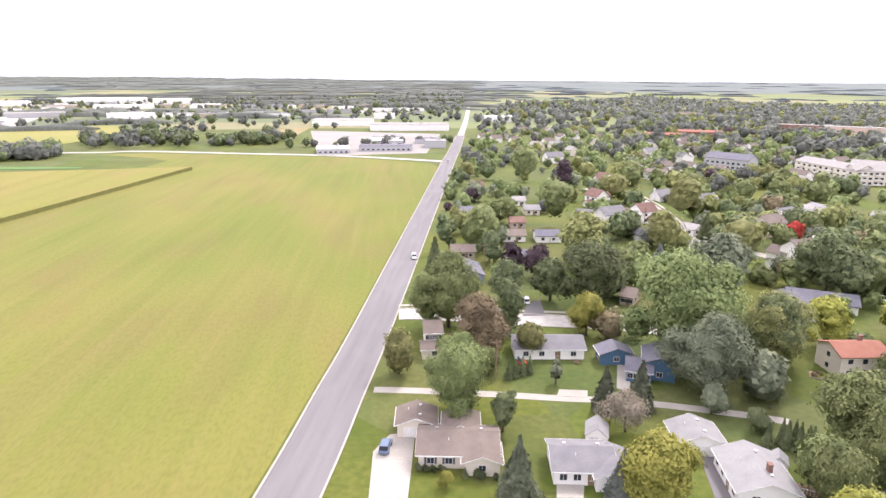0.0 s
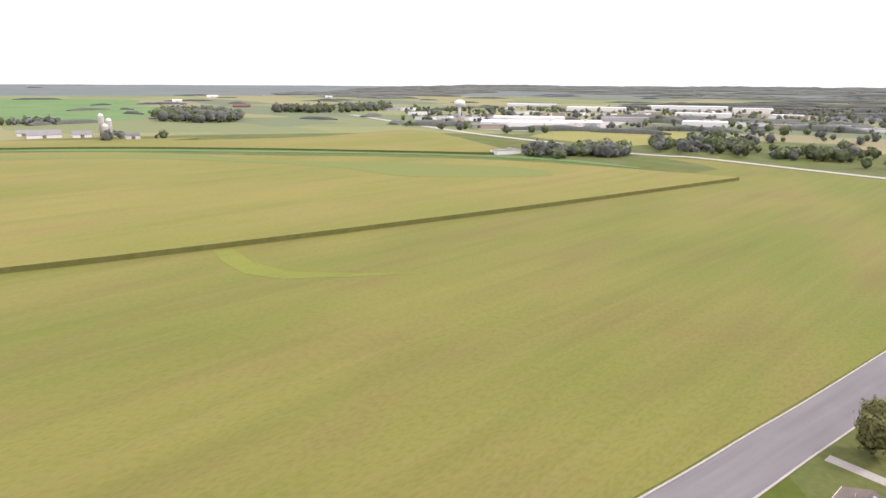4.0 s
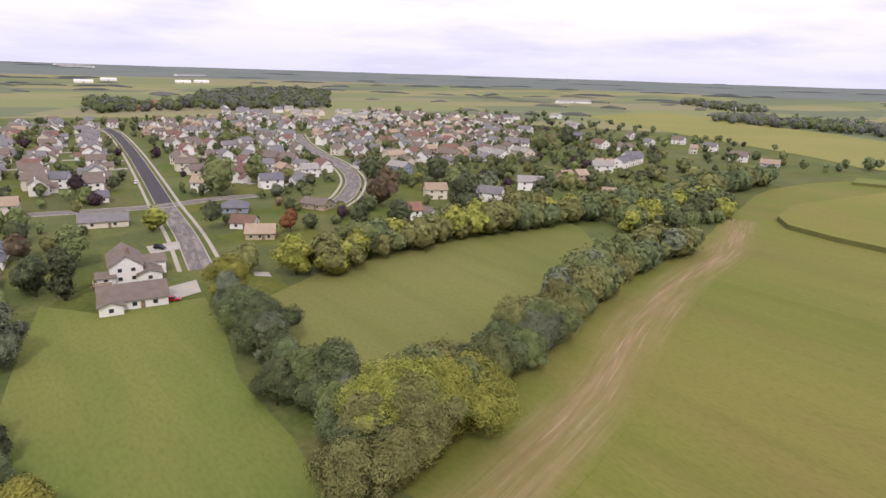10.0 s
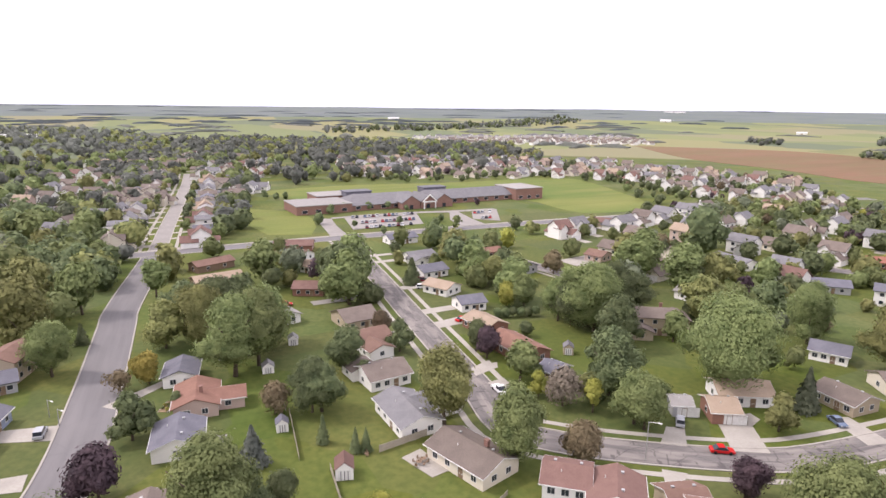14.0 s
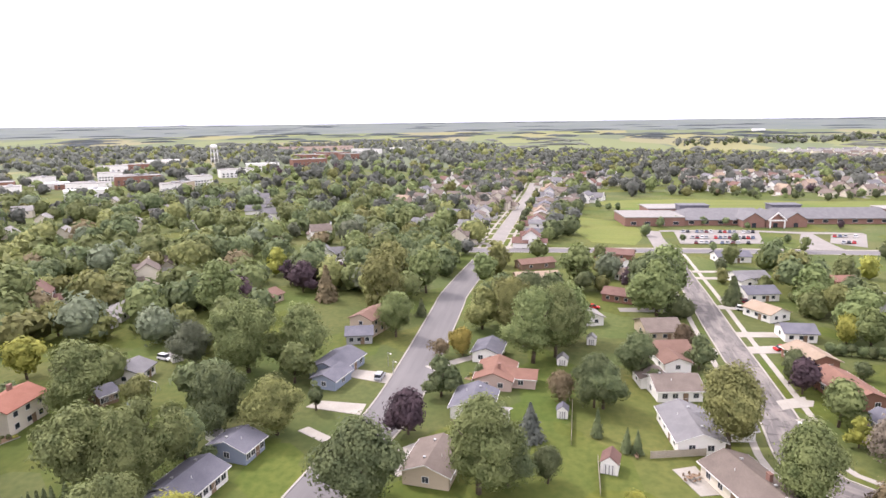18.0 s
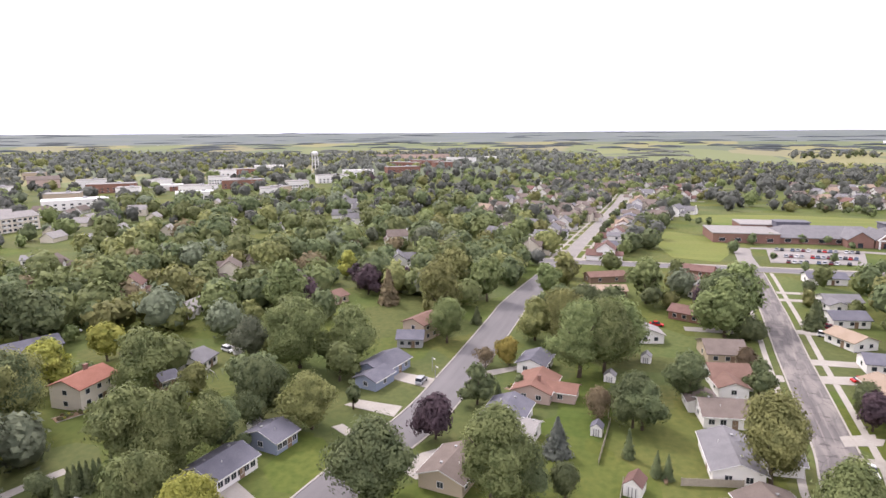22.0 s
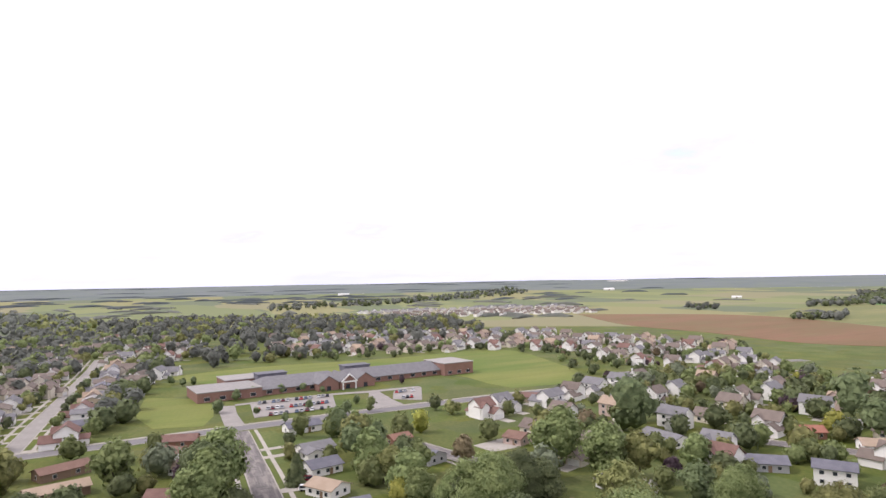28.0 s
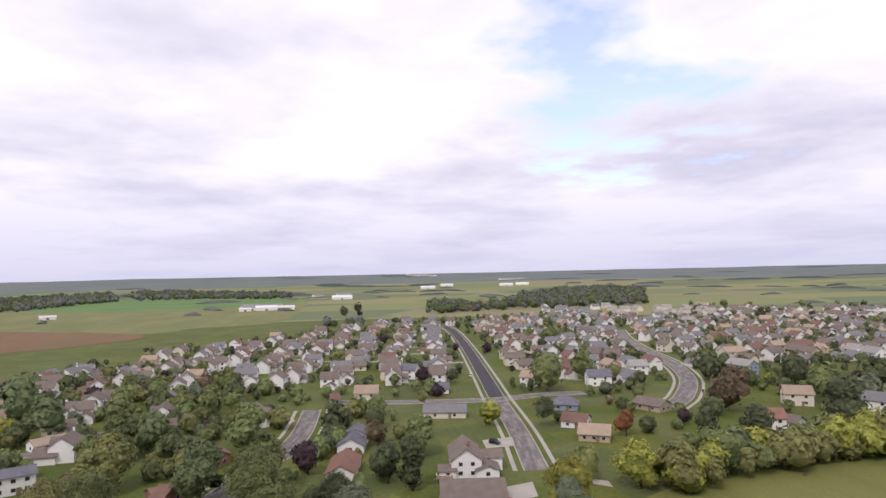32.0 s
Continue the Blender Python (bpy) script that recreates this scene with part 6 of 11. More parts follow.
field("school_field", [(-492.6, 57.7), (-505.9, 125.0), (-490.5, 237.5), (-484.2, 348.5), (-379.4, 325.5), (-313.4, 291.9), (-308.5, 229.2), (-385.8, 224.7), (-426.9, 135.1), (-441.2, 77.6)], 0.06, M["strip"], "broad mown school playing field")
field("school_lawn", [(-410.4, 37.5), (-385.5, 65.7), (-332.1, 61.1), (-311.4, 52.6), (-319.7, 32.0), (-351.5, 27.5)], 0.06, M["strip"], "mown school lawn")
slab("car_park", [(-353.0, 84.0), (-351.5, 131.0), (-317.0, 120.0), (-315.5, 77.0)], M["asphalt_plain"], "worn pale asphalt school car park", "car park", 0.08)
slab("car_park", [(-319.0, 154.0), (-342.0, 166.0), (-344.0, 186.0), (-307.0, 166.0)], M["asphalt_plain"], "small worn asphalt car park by the school entrance", "car park", 0.08)
slab("school_drive", [(-302.0, 60.5), (-302.0, 69.5), (-330.0, 72.0), (-353.5, 76.0), (-357.0, 67.5), (-330.0, 64.0)], M["avenue"], "pale concrete drive into the school car park", "driveway", 0.086)
slab("school_drive", [(-352.6, 76.1), (-353.2, 100.0), (-351.8, 131.2), (-346.0, 152.0), (-344.2, 186.0), (-349.0, 186.0), (-352.0, 154.0), (-357.2, 131.0), (-358.4, 100.0), (-357.0, 76.7)], M["avenue"], "pale concrete drive along the school front", "driveway", 0.09)
slab("school_drive", [(-301.0, 135.0), (-300.0, 152.0), (-318.8, 153.6), (-345.6, 158.0), (-346.0, 151.8), (-322.0, 140.0)], M["avenue"], "pale concrete loop drive at the school entrance", "driveway", 0.086)
slab("yard", [(657.2, -731.9), (574.0, -760.1), (519.5, -886.4), (610.0, -1120.0), (800.0, -1130.0), (850.0, -1010.0)], M["concrete"], "pale paved yard round the warehouses", "yard", 0.1)
slab("yard", [(73.6, -558.6), (-24.1, -578.4), (-50.6, -790.1), (118.5, -840.1)], M["asphalt_plain"], "paved yard and car park by the far road", "yard", 0.1)
slab("bare_ground", [(166.1, -732.7), (125.6, -746.4), (125.3, -892.8), (185.6, -851.3)], M["tan"], "bare tan building ground", "ground", 0.1)
field("yellow_crop", [(507.7, -676.3), (432.0, -654.4), (343.0, -665.7), (353.8, -814.0), (400.2, -920.7), (500.2, -887.9), (540.9, -780.9)], 0.3, M["yellowgreen"], "bright yellow-green crop before the warehouses")
# houses by the field road
house(-9.8, -99.2, 174.6, 13.9, 9.2, "brown", "cream", "cream-sided single-storey house with a brown shingle roof and white-framed windows", wings=[(4.2, -3.6, 90, 6.0, 6.2, 1), (0.5, 6.5, 90, 6.5, 6.5, 1)], shutters=True)
house(-2.5, -107.9, 86.8, 6.2, 7.2, "brown", "cream", "cream-sided single-storey house with a brown shingle roof, an open carport", garage='end', wins=(1, 1, 0, 0))
house(-30.7, -93.2, 174.1, 10.2, 9.0, "grey", "white", "white-sided single-storey house with a grey shingle roof", wings=[(5.2, -2.2, 90, 8, 7, 1)])
house(-54.2, -99.1, 83.8, 6.9, 8.2, "white", "white", "white-sided single-storey house with a weathered white roof", wins=(2, 2, 0, 1), garage='end')
house(-58.9, -86.9, 80.2, 11.7, 9.5, "white", "white", "white-sided single-storey house with a weathered white roof", chimney=True)
house(-105.8, -127.9, 178.5, 11.3, 9.0, "orange", "cream", "cream-sided two-storey house with a bright orange-red roof", storeys=2, chimney=True)
house(-51.2, -135.9, 88.2, 4.8, 7.5, "slate", "blue", "bright blue-sided single-storey house with a slate-blue shingle roof", wins=(1, 1, 0, 1))
house(-54.4, -127.8, 159.4, 5.3, 7.5, "slate", "blue", "bright blue-sided single-storey house with a slate-blue shingle roof", wings=[(4.5, 3.0, 90, 9, 7, 1.6)], chimney=False)
house(-36.0, -141.6, 177.0, 16.9, 8.5, "grey", "white", "white-sided single-storey house with a grey shingle roof")
house(-7.5, -146.6, -178.5, 4.0, 8.0, "brown", "cream", "cream-sided two-storey house with a brown shingle roof", storeys=2, wings=[(0, -5, 0, 6, 5, 1)])
house(-23.6, -230.9, 177.5, 9.0, 8.8, "brown", "tan", "tan-sided single-storey house with a brown shingle roof")
house(-22.7, -204.0, 91.8, 14.6, 9.0, "slate", "paleblue", "pale blue-sided single-storey house with a slate-blue shingle roof")
house(-45.9, -222.5, 177.5, 8.5, 8.8, "slate", "grey", "grey-sided single-storey house with a slate-blue shingle roof")
house(-61.8, -253.8, 177.6, 9.8, 8.8, "slate", "white", "white-sided single-storey house with a slate-blue shingle roof", garage='front')
house(-47.6, -255.4, 177.6, 9.6, 8.8, "brown", "white", "white-sided single-storey house with a brown shingle roof")
house(-53.8, -280.2, 177.8, 6.8, 8.8, "rust", "pink", "pinkish beige single-storey house with a rust-brown shingle roof")
house(-92.3, -295.9, 163.9, 10.4, 8.8, "grey", "white", "white-sided single-storey house with a grey shingle roof", garage='front')
house(-83.5, -219.2, 177.4, 11.7, 8.8, "dark", "tan", "tan-sided single-storey house with a dark grey shingle roof")
house(-101.2, -214.5, 177.4, 6.7, 8.8, "slate", "grey", "grey-sided single-storey house with a slate-blue shingle roof")
house(-138.8, -206.7, 177.4, 9.9, 8.8, "pale", "white", "white-sided single-storey house with a pale grey shingle roof")
house(-127.0, -170.0, 152.0, 18.5, 10.0, "slate", "white", "white-sided single-storey house with a slate-blue shingle roof", wings=[(-9, -4, 90, 8, 8, 1)], garage='front')
house(-176.8, -419.3, 146.5, 14.9, 8.8, "brown", "white", "white-sided two-storey house with a brown shingle roof", storeys=2)
house(-218.6, -299.2, 99.6, 23.1, 10.0, "white", "white", "white-sided single-storey house with a weathered white roof", wins=(3, 3, 0, 0))
house(-210.6, -304.0, 164.4, 5.4, 8.8, "pale", "white", "white-sided single-storey house with a pale grey shingle roof")
house(-236.6, -285.0, 127.9, 6.0, 8.8, "white", "white", "white-sided single-storey house with a weathered white roof")
house(-64.2, -332.4, 178.1, 6.7, 8.8, "pale", "white", "white-sided single-storey house with a pale grey shingle roof")
house(-66.3, -308.3, 178.0, 7.6, 8.8, "white", "cream", "cream-sided single-storey house with a weathered white roof")
house(-47.2, -386.2, 178.4, 7.8, 8.8, "maroon", "tan", "tan-sided single-storey house with a maroon shingle roof")
house(-32.6, -305.2, -161.2, 7.0, 8.8, "slate", "white", "white-sided single-storey house with a slate-blue shingle roof")
house(-129.7, -263.0, 125.8, 7.6, 8.8, "pale", "white", "white-sided single-storey house with a pale grey shingle roof")
house(-70.5, -176.9, 143.6, 4.0, 8.8, "brown", "tan", "tan-sided single-storey house with a brown shingle roof")
house(-114.1, -163.1, 167.6, 11.4, 8.8, "slate", "white", "white-sided single-storey house with a slate-blue shingle roof", garage='front')
house(-131.3, -115.1, -176.8, 7.6, 8.8, "grey", "white", "white-sided single-storey house with a grey shingle roof")
house(-117.7, -114.2, 150.3, 4.2, 6.0, "slate", "brown", "brown-sided single-storey house with a slate-blue shingle roof")
house(-168.8, -149.6, 163.6, 9.7, 8.8, "pale", "white", "white-sided single-storey house with a pale grey shingle roof")
house(-181.6, -150.0, -175.8, 11.9, 8.8, "pale", "white", "white-sided single-storey house with a pale grey shingle roof")
house(-201.1, -105.6, 157.5, 11.6, 8.8, "rust", "tan", "tan-sided single-storey house with a rust-brown shingle roof")
house(-245.8, -90.3, 171.0, 19.7, 8.8, "pale", "white", "white-sided single-storey house with a pale grey shingle roof")
house(-226.2, -179.9, 171.1, 12.1, 8.8, "slate", "grey", "grey-sided single-storey house with a slate-blue shingle roof")
house(-296.7, -301.6, 150.6, 11.6, 14.0, "white", "white", "white-sided single-storey house with a weathered white roof", wins=(0, 0, 0, 0))
house(-206.3, -289.3, -173.1, 15.5, 12.0, "white", "white", "white-sided single-storey house with a weathered white roof", wins=(0, 0, 0, 0))
house(-228.4, -267.0, -172.9, 20.3, 12.0, "white", "white", "white-sided single-storey house with a weathered white roof", wins=(0, 0, 0, 0))
# houses along the street with the maroon tree
house(-82.8, -75.5, 166.5, 10.6, 8.4, "slate", "white", "white-sided single-storey house with a slate-blue shingle roof and a garage", wins=(6, 4, 1, 1))
house(-76.0, -76.6, 164.8, 4.0, 7.0, "slate", "white", "white-sided single-storey house with a slate-blue shingle roof", garage='front', wins=(0, 1, 1, 1))
house(-96.2, -72.3, 166.5, 6.4, 8.6, "slate", "paleblue", "pale blue-sided single-storey house with a slate-blue shingle roof")
house(-139.5, -62.6, 163.8, 13.2, 9.0, "slate", "paleblue", "pale blue-sided single-storey house with a slate-blue shingle roof", wings=[(-8, -3, 0, 8, 6.5, 1)])
house(-163.1, -61.7, 100.6, 7.6, 8.0, "slate", "grey", "grey-sided single-storey house with a slate-blue shingle roof")
house(-171.7, -59.9, 160.2, 11.7, 8.0, "rust", "tan", "tan-sided two-storey house with a rust-brown shingle roof", storeys=2)
house(-134.5, -20.6, -8.0, 12.0, 9.0, "red", "pink", "pinkish beige single-storey house with a red-brown shingle roof", wings=[(0.5, 6.5, 90, 7.0, 6.0, 1)], chimney=True)
house(-118.0, -25.6, -8.1, 10.5, 9.0, "slate", "white", "white-sided single-storey house with a slate-blue shingle roof", wins=(2, 2, 1, 1))
house(-110.5, -20.4, 77.7, 4.0, 6.5, "pale", "white", "white-sided single-storey house with a pale grey shingle roof", wins=(1, 1, 0, 1))
house(-92.3, -32.4, 168.1, 11.2, 8.8, "brown", "tan", "tan-sided single-storey house with a brown shingle roof")
house(-151.0, -22.5, -10.0, 9.5, 7.5, "slate", "white", "white-sided single-storey house with a slate-blue shingle roof")
house(-260.0, -2.7, 113.3, 16.2, 7.5, "rust", "brown", "brown-sided single-storey house with a rust-brown shingle roof")
house(-234.9, -3.8, 101.6, 17.3, 7.5, "tan", "brown", "brown-sided single-storey house with a light tan shingle roof")
house(-217.3, -6.1, 96.0, 14.0, 7.5, "maroon", "brown", "brown-sided single-storey house with a maroon shingle roof")
# houses on the school street
house(-108.3, 19.0, 0.9, 14.9, 9.0, "grey", "white", "white-sided single-storey house with a grey shingle roof", wings=[(-2, 7, 90, 11, 8, 1)])
house(-87.6, 23.2, 15.9, 14.8, 9.5, "brown", "cream", "cream-sided single-storey house with a brown shingle roof and a concrete patio", chimney=True)
house(-129.5, 21.5, 95.0, 10.5, 10.0, "brown", "white", "white-sided single-storey house with a brown shingle roof and rear wing", wings=[(-3.5, 6.0, 90, 7.0, 6.5, 1)])
house(-172.0, 28.8, 96.0, 10.5, 12.0, "brown", "tan", "tan-sided single-storey house with a brown shingle roof")
house(-152.5, 26.5, 97.0, 9.5, 11.5, "rust", "white", "white-sided single-storey house with a rust-brown shingle roof", wings=[(-1.5, -7.0, 90, 7.0, 7.0, 1)])
house(-209.2, 24.8, 63.2, 10.7, 8.5, "maroon", "brick", "red brick single-storey house with a maroon shingle roof")
house(-281.2, 36.4, 68.5, 17.5, 9.0, "maroon", "brick", "red brick single-storey house with a maroon shingle roof")
house(-261.2, 33.4, 36.3, 10.4, 9.0, "rust", "white", "white-sided single-storey house with a rust-brown shingle roof")
house(-239.3, 33.6, 29.2, 5.6, 8.0, "tan", "white", "white-sided single-storey house with a light tan shingle roof")
house(-182.7, 9.2, 12.1, 7.7, 8.0, "pale", "white", "white-sided single-storey house with a pale grey shingle roof")
house(-276.0, 88.0, 93.0, 15.0, 9.0, "slate", "white", "white-sided single-storey house with a slate-blue shingle roof")
house(-237.0, 80.5, 97.0, 12.5, 9.0, "grey", "white", "white-sided single-storey house with a grey shingle roof", wings=[(-4.0, -5.5, 90, 7.0, 6.5, 1)])
house(-213.5, 74.5, 98.0, 11.5, 9.5, "slate", "white", "white-sided single-storey house with a slate-grey roof beside a spruce", garage="end")
house(-190.5, 68.4, 25.3, 10.9, 8.5, "tan", "white", "white-sided single-storey house with a light tan shingle roof")
house(-170.4, 68.5, 86.1, 8.8, 8.5, "slate", "white", "white-sided single-storey house with a slate-blue shingle roof")
house(-149.8, 62.7, 6.8, 11.6, 8.5, "tan", "brick", "red brick single-storey house with a light tan shingle roof")
house(-129.7, 61.4, 4.7, 16.0, 9.0, "red", "brick", "red brick single-storey house with a red-brown shingle roof")
house(-112.5, 60.7, 19.1, 4.9, 7.0, "slate", "paleblue", "pale blue-sided single-storey house with a slate-blue shingle roof", wins=(1, 1, 0, 0))
house(-70.7, 32.1, 48.2, 7.5, 8.0, "maroon", "white", "white-sided two-storey house with a maroon shingle roof and a timber deck", storeys=2, wins=(3, 4, 1, 0))
house(-63.4, 36.4, -41.5, 8.8, 8.5, "maroon", "white", "white-sided two-storey house with a maroon shingle roof", storeys=2, wins=(1, 1, 2, 2))
house(-50.1, 46.2, 50.1, 10.3, 9.0, "rust", "tan", "tan-sided two-storey house with a rust-brown shingle roof", storeys=2, wings=[(6, -5, 90, 6, 5, 1.5)])
house(-59.7, 47.9, 70.7, 6.5, 8.0, "rust", "tan", "tan-sided single-storey house with a rust-brown shingle roof")
house(-84.5, 92.8, 59.1, 12.0, 9.0, "tan", "white", "white-sided single-storey house with a light tan shingle roof and brick front")
house(-80.5, 81.6, 58.4, 5.8, 8.0, "tan", "brick", "red brick single-storey house with a light tan shingle roof", garage='front', wins=(0, 1, 1, 1))
house(-71.6, 112.0, -4.8, 10.0, 8.5, "brown", "tan", "tan-sided single-storey house with a brown shingle roof")
house(-70.2, 132.2, 58.8, 10.9, 9.0, "brown", "cream", "cream-sided single-storey house with a brown shingle roof")
house(-90.3, 136.4, 26.7, 9.0, 8.5, "slate", "white", "white-sided single-storey house with a slate-blue shingle roof")
house(-85.8, 74.9, 59.4, 4.0, 5.0, "pale", "grey", "grey-sided single-storey house with a pale grey shingle roof", wins=(0, 0, 0, 0), garage='front')
house(-37.8, 77.9, 22.3, 4.6, 11.0, "rust", "brown", "brown-sided single-storey house with a rust-brown shingle roof")
house(-30.3, 95.2, 0.4, 11.0, 9.5, "slate", "white", "white-sided single-storey house with a slate-blue shingle roof", wings=[(-6, -4, 90, 7, 7, 1)])
house(-30.0, 114.3, -94.6, 14.6, 9.0, "brown", "white", "white-sided single-storey house with a brown shingle roof", wins=(3, 3, 2, 2))
house(-29.5, 137.6, -100.1, 17.0, 9.0, "slate", "white", "white-sided single-storey house with a slate-blue shingle roof", garage='end')
house(-26.1, 156.8, 41.9, 9.2, 9.0, "rust", "pink", "pinkish beige single-storey house with a rust-brown shingle roof")
house(-127.5, 108.3, 55.6, 13.1, 9.0, "brown", "tan", "tan-sided two-storey house with a brown shingle roof and gabled wings", storeys=2, wings=[(-4.5, -6.0, 90, 7.0, 6.5, 1), (7.5, 3.5, 90, 8.0, 7.0, 1.4)], chimney=True)
house(-141.9, 146.7, 12.7, 16.4, 9.0, "pale", "white", "white-sided single-storey house with a pale grey shingle roof")
house(-131.9, 200.3, 42.5, 15.0, 9.0, "slate", "grey", "grey-sided single-storey house with a slate-blue shingle roof")
house(-109.8, 203.4, 27.6, 11.4, 8.5, "slate", "white", "white-sided two-storey house with a slate-blue shingle roof", storeys=2)
house(-145.4, 255.5, 50.5, 8.2, 9.0, "orange", "brick", "red brick single-storey house with a bright orange-red roof")
house(-118.7, 255.4, 42.1, 16.3, 9.0, "tan", "white", "white-sided single-storey house with a light tan shingle roof")
house(-83.2, 184.0, 12.2, 7.0, 8.5, "slate", "white", "white-sided single-storey house with a slate-blue shingle roof")
house(-62.7, 183.1, 32.1, 5.2, 8.5, "rust", "brick", "red brick single-storey house with a rust-brown shingle roof")
house(-55.6, 219.4, 48.9, 9.1, 8.5, "rust", "cream", "cream-sided single-storey house with a rust-brown shingle roof")
house(-171.7, 200.3, -3.5, 17.2, 10.0, "grey", "white", "white-sided single-storey house with a grey shingle roof")
house(-205.2, 153.7, 19.7, 8.2, 9.0, "rust", "pink", "pinkish beige single-storey house with a rust-brown shingle roof")
house(-231.5, 113.5, 95.0, 8.5, 7.0, "red", "brick", "small red brick house with a red-brown roof under trees")
house(-205.7, 110.6, 14.2, 15.3, 9.0, "slate", "grey", "grey-sided single-storey house with a slate-blue shingle roof")
house(-267.1, 215.0, 41.2, 20.5, 9.0, "maroon", "tan", "tan-sided single-storey house with a maroon shingle roof")
house(-144.7, 280.4, 10.2, 10.6, 9.0, "pale", "white", "white-sided single-storey house with a pale grey shingle roof")
# houses at the mown strip and in the suburb
house(24.9, 163.5, -8.2, 17.5, 12.5, "brown", "white", "white-sided single-storey house with a broad brown shingle roof", wins=(3, 4, 1, 1), rise=3.0, wings=[(-6.0, -6.5, 90, 6.0, 6.0, 1)])
house(28.6, 190.4, -98.2, 17.0, 9.5, "brown", "white", "white-sided two-storey house with a brown shingle roof and low wings", storeys=2, wins=(2, 2, 2, 2), rise=3.3, wings=[(5.5, 6.5, 0, 9, 7, 1), (-2.0, 7.5, 90, 9, 8, 1.6), (6.5, -6.0, 90, 5, 6, 1)], chimney=True)
deck(20.2, 181.5, -188.0, 5.0, 3.4, 1.6)
house(36.2, 265.8, -12.5, 18.6, 9.0, "grey", "cream", "cream-sided single-storey house with a grey shingle roof", rise=2.43)
house(-10.1, 196.2, 81.9, 18.9, 9.0, "red", "white", "white-sided single-storey house with a red-brown shingle roof", rise=2.43)
house(-5.4, 229.2, 80.6, 27.0, 9.5, "slate", "white", "white-sided single-storey house with a slate-blue shingle roof", rise=2.57)
house(4.0, 305.6, -10.8, 11.4, 9.0, "tan", "cream", "cream-sided two-storey house with a light tan shingle roof", storeys=2, rise=3.06)
house(-12.0, 307.2, 5.3, 4.2, 8.0, "maroon", "tan", "tan-sided single-storey house with a maroon shingle roof", rise=2.16)
house(92.8, 266.3, -24.9, 12.1, 10.0, "slate", "paleblue", "pale blue-sided single-storey house with a slate-blue shingle roof", hip=0.8, rise=2.7)
house(85.1, 234.2, -38.4, 10.0, 9.0, "rust", "white", "white-sided single-storey house with a rust-brown shingle roof", rise=2.43)
house(84.4, 214.3, -28.4, 11.3, 10.0, "tan", "tan", "tan-sided single-storey house with a light tan shingle roof", rise=2.7)
house(155.2, 208.7, -20.2, 8.6, 8.5, "red", "white", "white-sided two-storey house with a red-brown shingle roof", storeys=2, rise=2.89)
house(165.8, 209.1, -64.0, 5.1, 8.0, "brown", "white", "white-sided single-storey house with a brown shingle roof", rise=2.16)
house(129.8, 253.8, -62.7, 14.0, 9.0, "brown", "tan", "tan-sided single-storey house with a brown shingle roof", rise=2.43)
house(-54.9, 216.0, -30.7, 9.7, 9.0, "red", "brick", "red brick single-storey house with a red-brown shingle roof", rise=2.43)
house(-60.1, 181.2, -27.6, 4.2, 9.0, "rust", "brick", "red brick single-storey house with a rust-brown shingle roof", rise=2.43)
house(197.9, 245.6, -26.3, 11.8, 9.0, "tan", "cream", "cream-sided two-storey house with a light tan shingle roof", storeys=2, rise=3.06)
house(218.5, 223.7, -60.3, 15.1, 9.0, "grey", "white", "white-sided two-storey house with a grey shingle roof", storeys=2, rise=3.06)
house(265.4, 238.1, -44.0, 15.2, 9.0, "pale", "white", "white-sided two-storey house with a pale grey shingle roof", storeys=2, rise=3.06)
house(310.7, 243.3, -10.9, 24.0, 9.0, "tan", "tan", "tan-sided two-storey house with a light tan shingle roof", storeys=2, rise=3.06)
house(367.4, 264.2, -36.9, 14.2, 10.0, "pale", "white", "white-sided two-storey house with a pale grey shingle roof", storeys=2, chimney=True, rise=3.4)
house(416.8, 277.3, 15.9, 47.8, 10.0, "slate", "white", "white-sided two-storey house with a slate-blue shingle roof", storeys=2, rise=3.4)
house(354.0, 371.0, -6.9, 26.3, 10.0, "brown", "white", "white-sided two-storey house with a brown shingle roof", storeys=2, rise=3.4)
house(424.0, 407.8, -37.4, 22.8, 10.0, "grey", "white", "white-sided two-storey house with a grey shingle roof", storeys=2, rise=3.4)
house(329.6, 398.3, -6.2, 17.6, 9.0, "rust", "tan", "tan-sided two-storey house with a rust-brown shingle roof", storeys=2, rise=3.06)
house(229.6, 327.4, -75.6, 15.6, 9.0, "pale", "paleblue", "pale blue-sided two-storey house with a pale grey shingle roof", storeys=2, rise=3.06)
house(261.3, 381.5, 10.6, 20.7, 9.0, "tan", "cream", "cream-sided two-storey house with a light tan shingle roof", storeys=2, rise=3.06)
house(367.2, 499.8, -3.0, 21.7, 10.0, "rust", "pink", "pinkish beige two-storey house with a rust-brown shingle roof", storeys=2, rise=3.4)
house(309.4, 468.5, 18.4, 23.3, 10.0, "rust", "tan", "tan-sided two-storey house with a rust-brown shingle roof", storeys=2, rise=3.4)
house(270.7, 480.4, -3.8, 23.3, 10.0, "brown", "white", "white-sided two-storey house with a brown shingle roof", storeys=2, rise=3.4)
house(132.4, 316.9, -9.6, 12.8, 9.0, "slate", "white", "white-sided two-storey house with a slate-blue shingle roof", storeys=2, rise=3.06)
house(169.9, 344.1, -8.5, 11.0, 9.0, "pale", "white", "white-sided two-storey house with a pale grey shingle roof", storeys=2, rise=3.06)
house(176.0, 402.3, -50.3, 27.4, 10.0, "brown", "pink", "pinkish beige two-storey house with a brown shingle roof", storeys=2, rise=3.4)
house(95.3, 325.4, -37.9, 7.8, 9.0, "tan", "white", "white-sided two-storey house with a light tan shingle roof", storeys=2, rise=3.06)
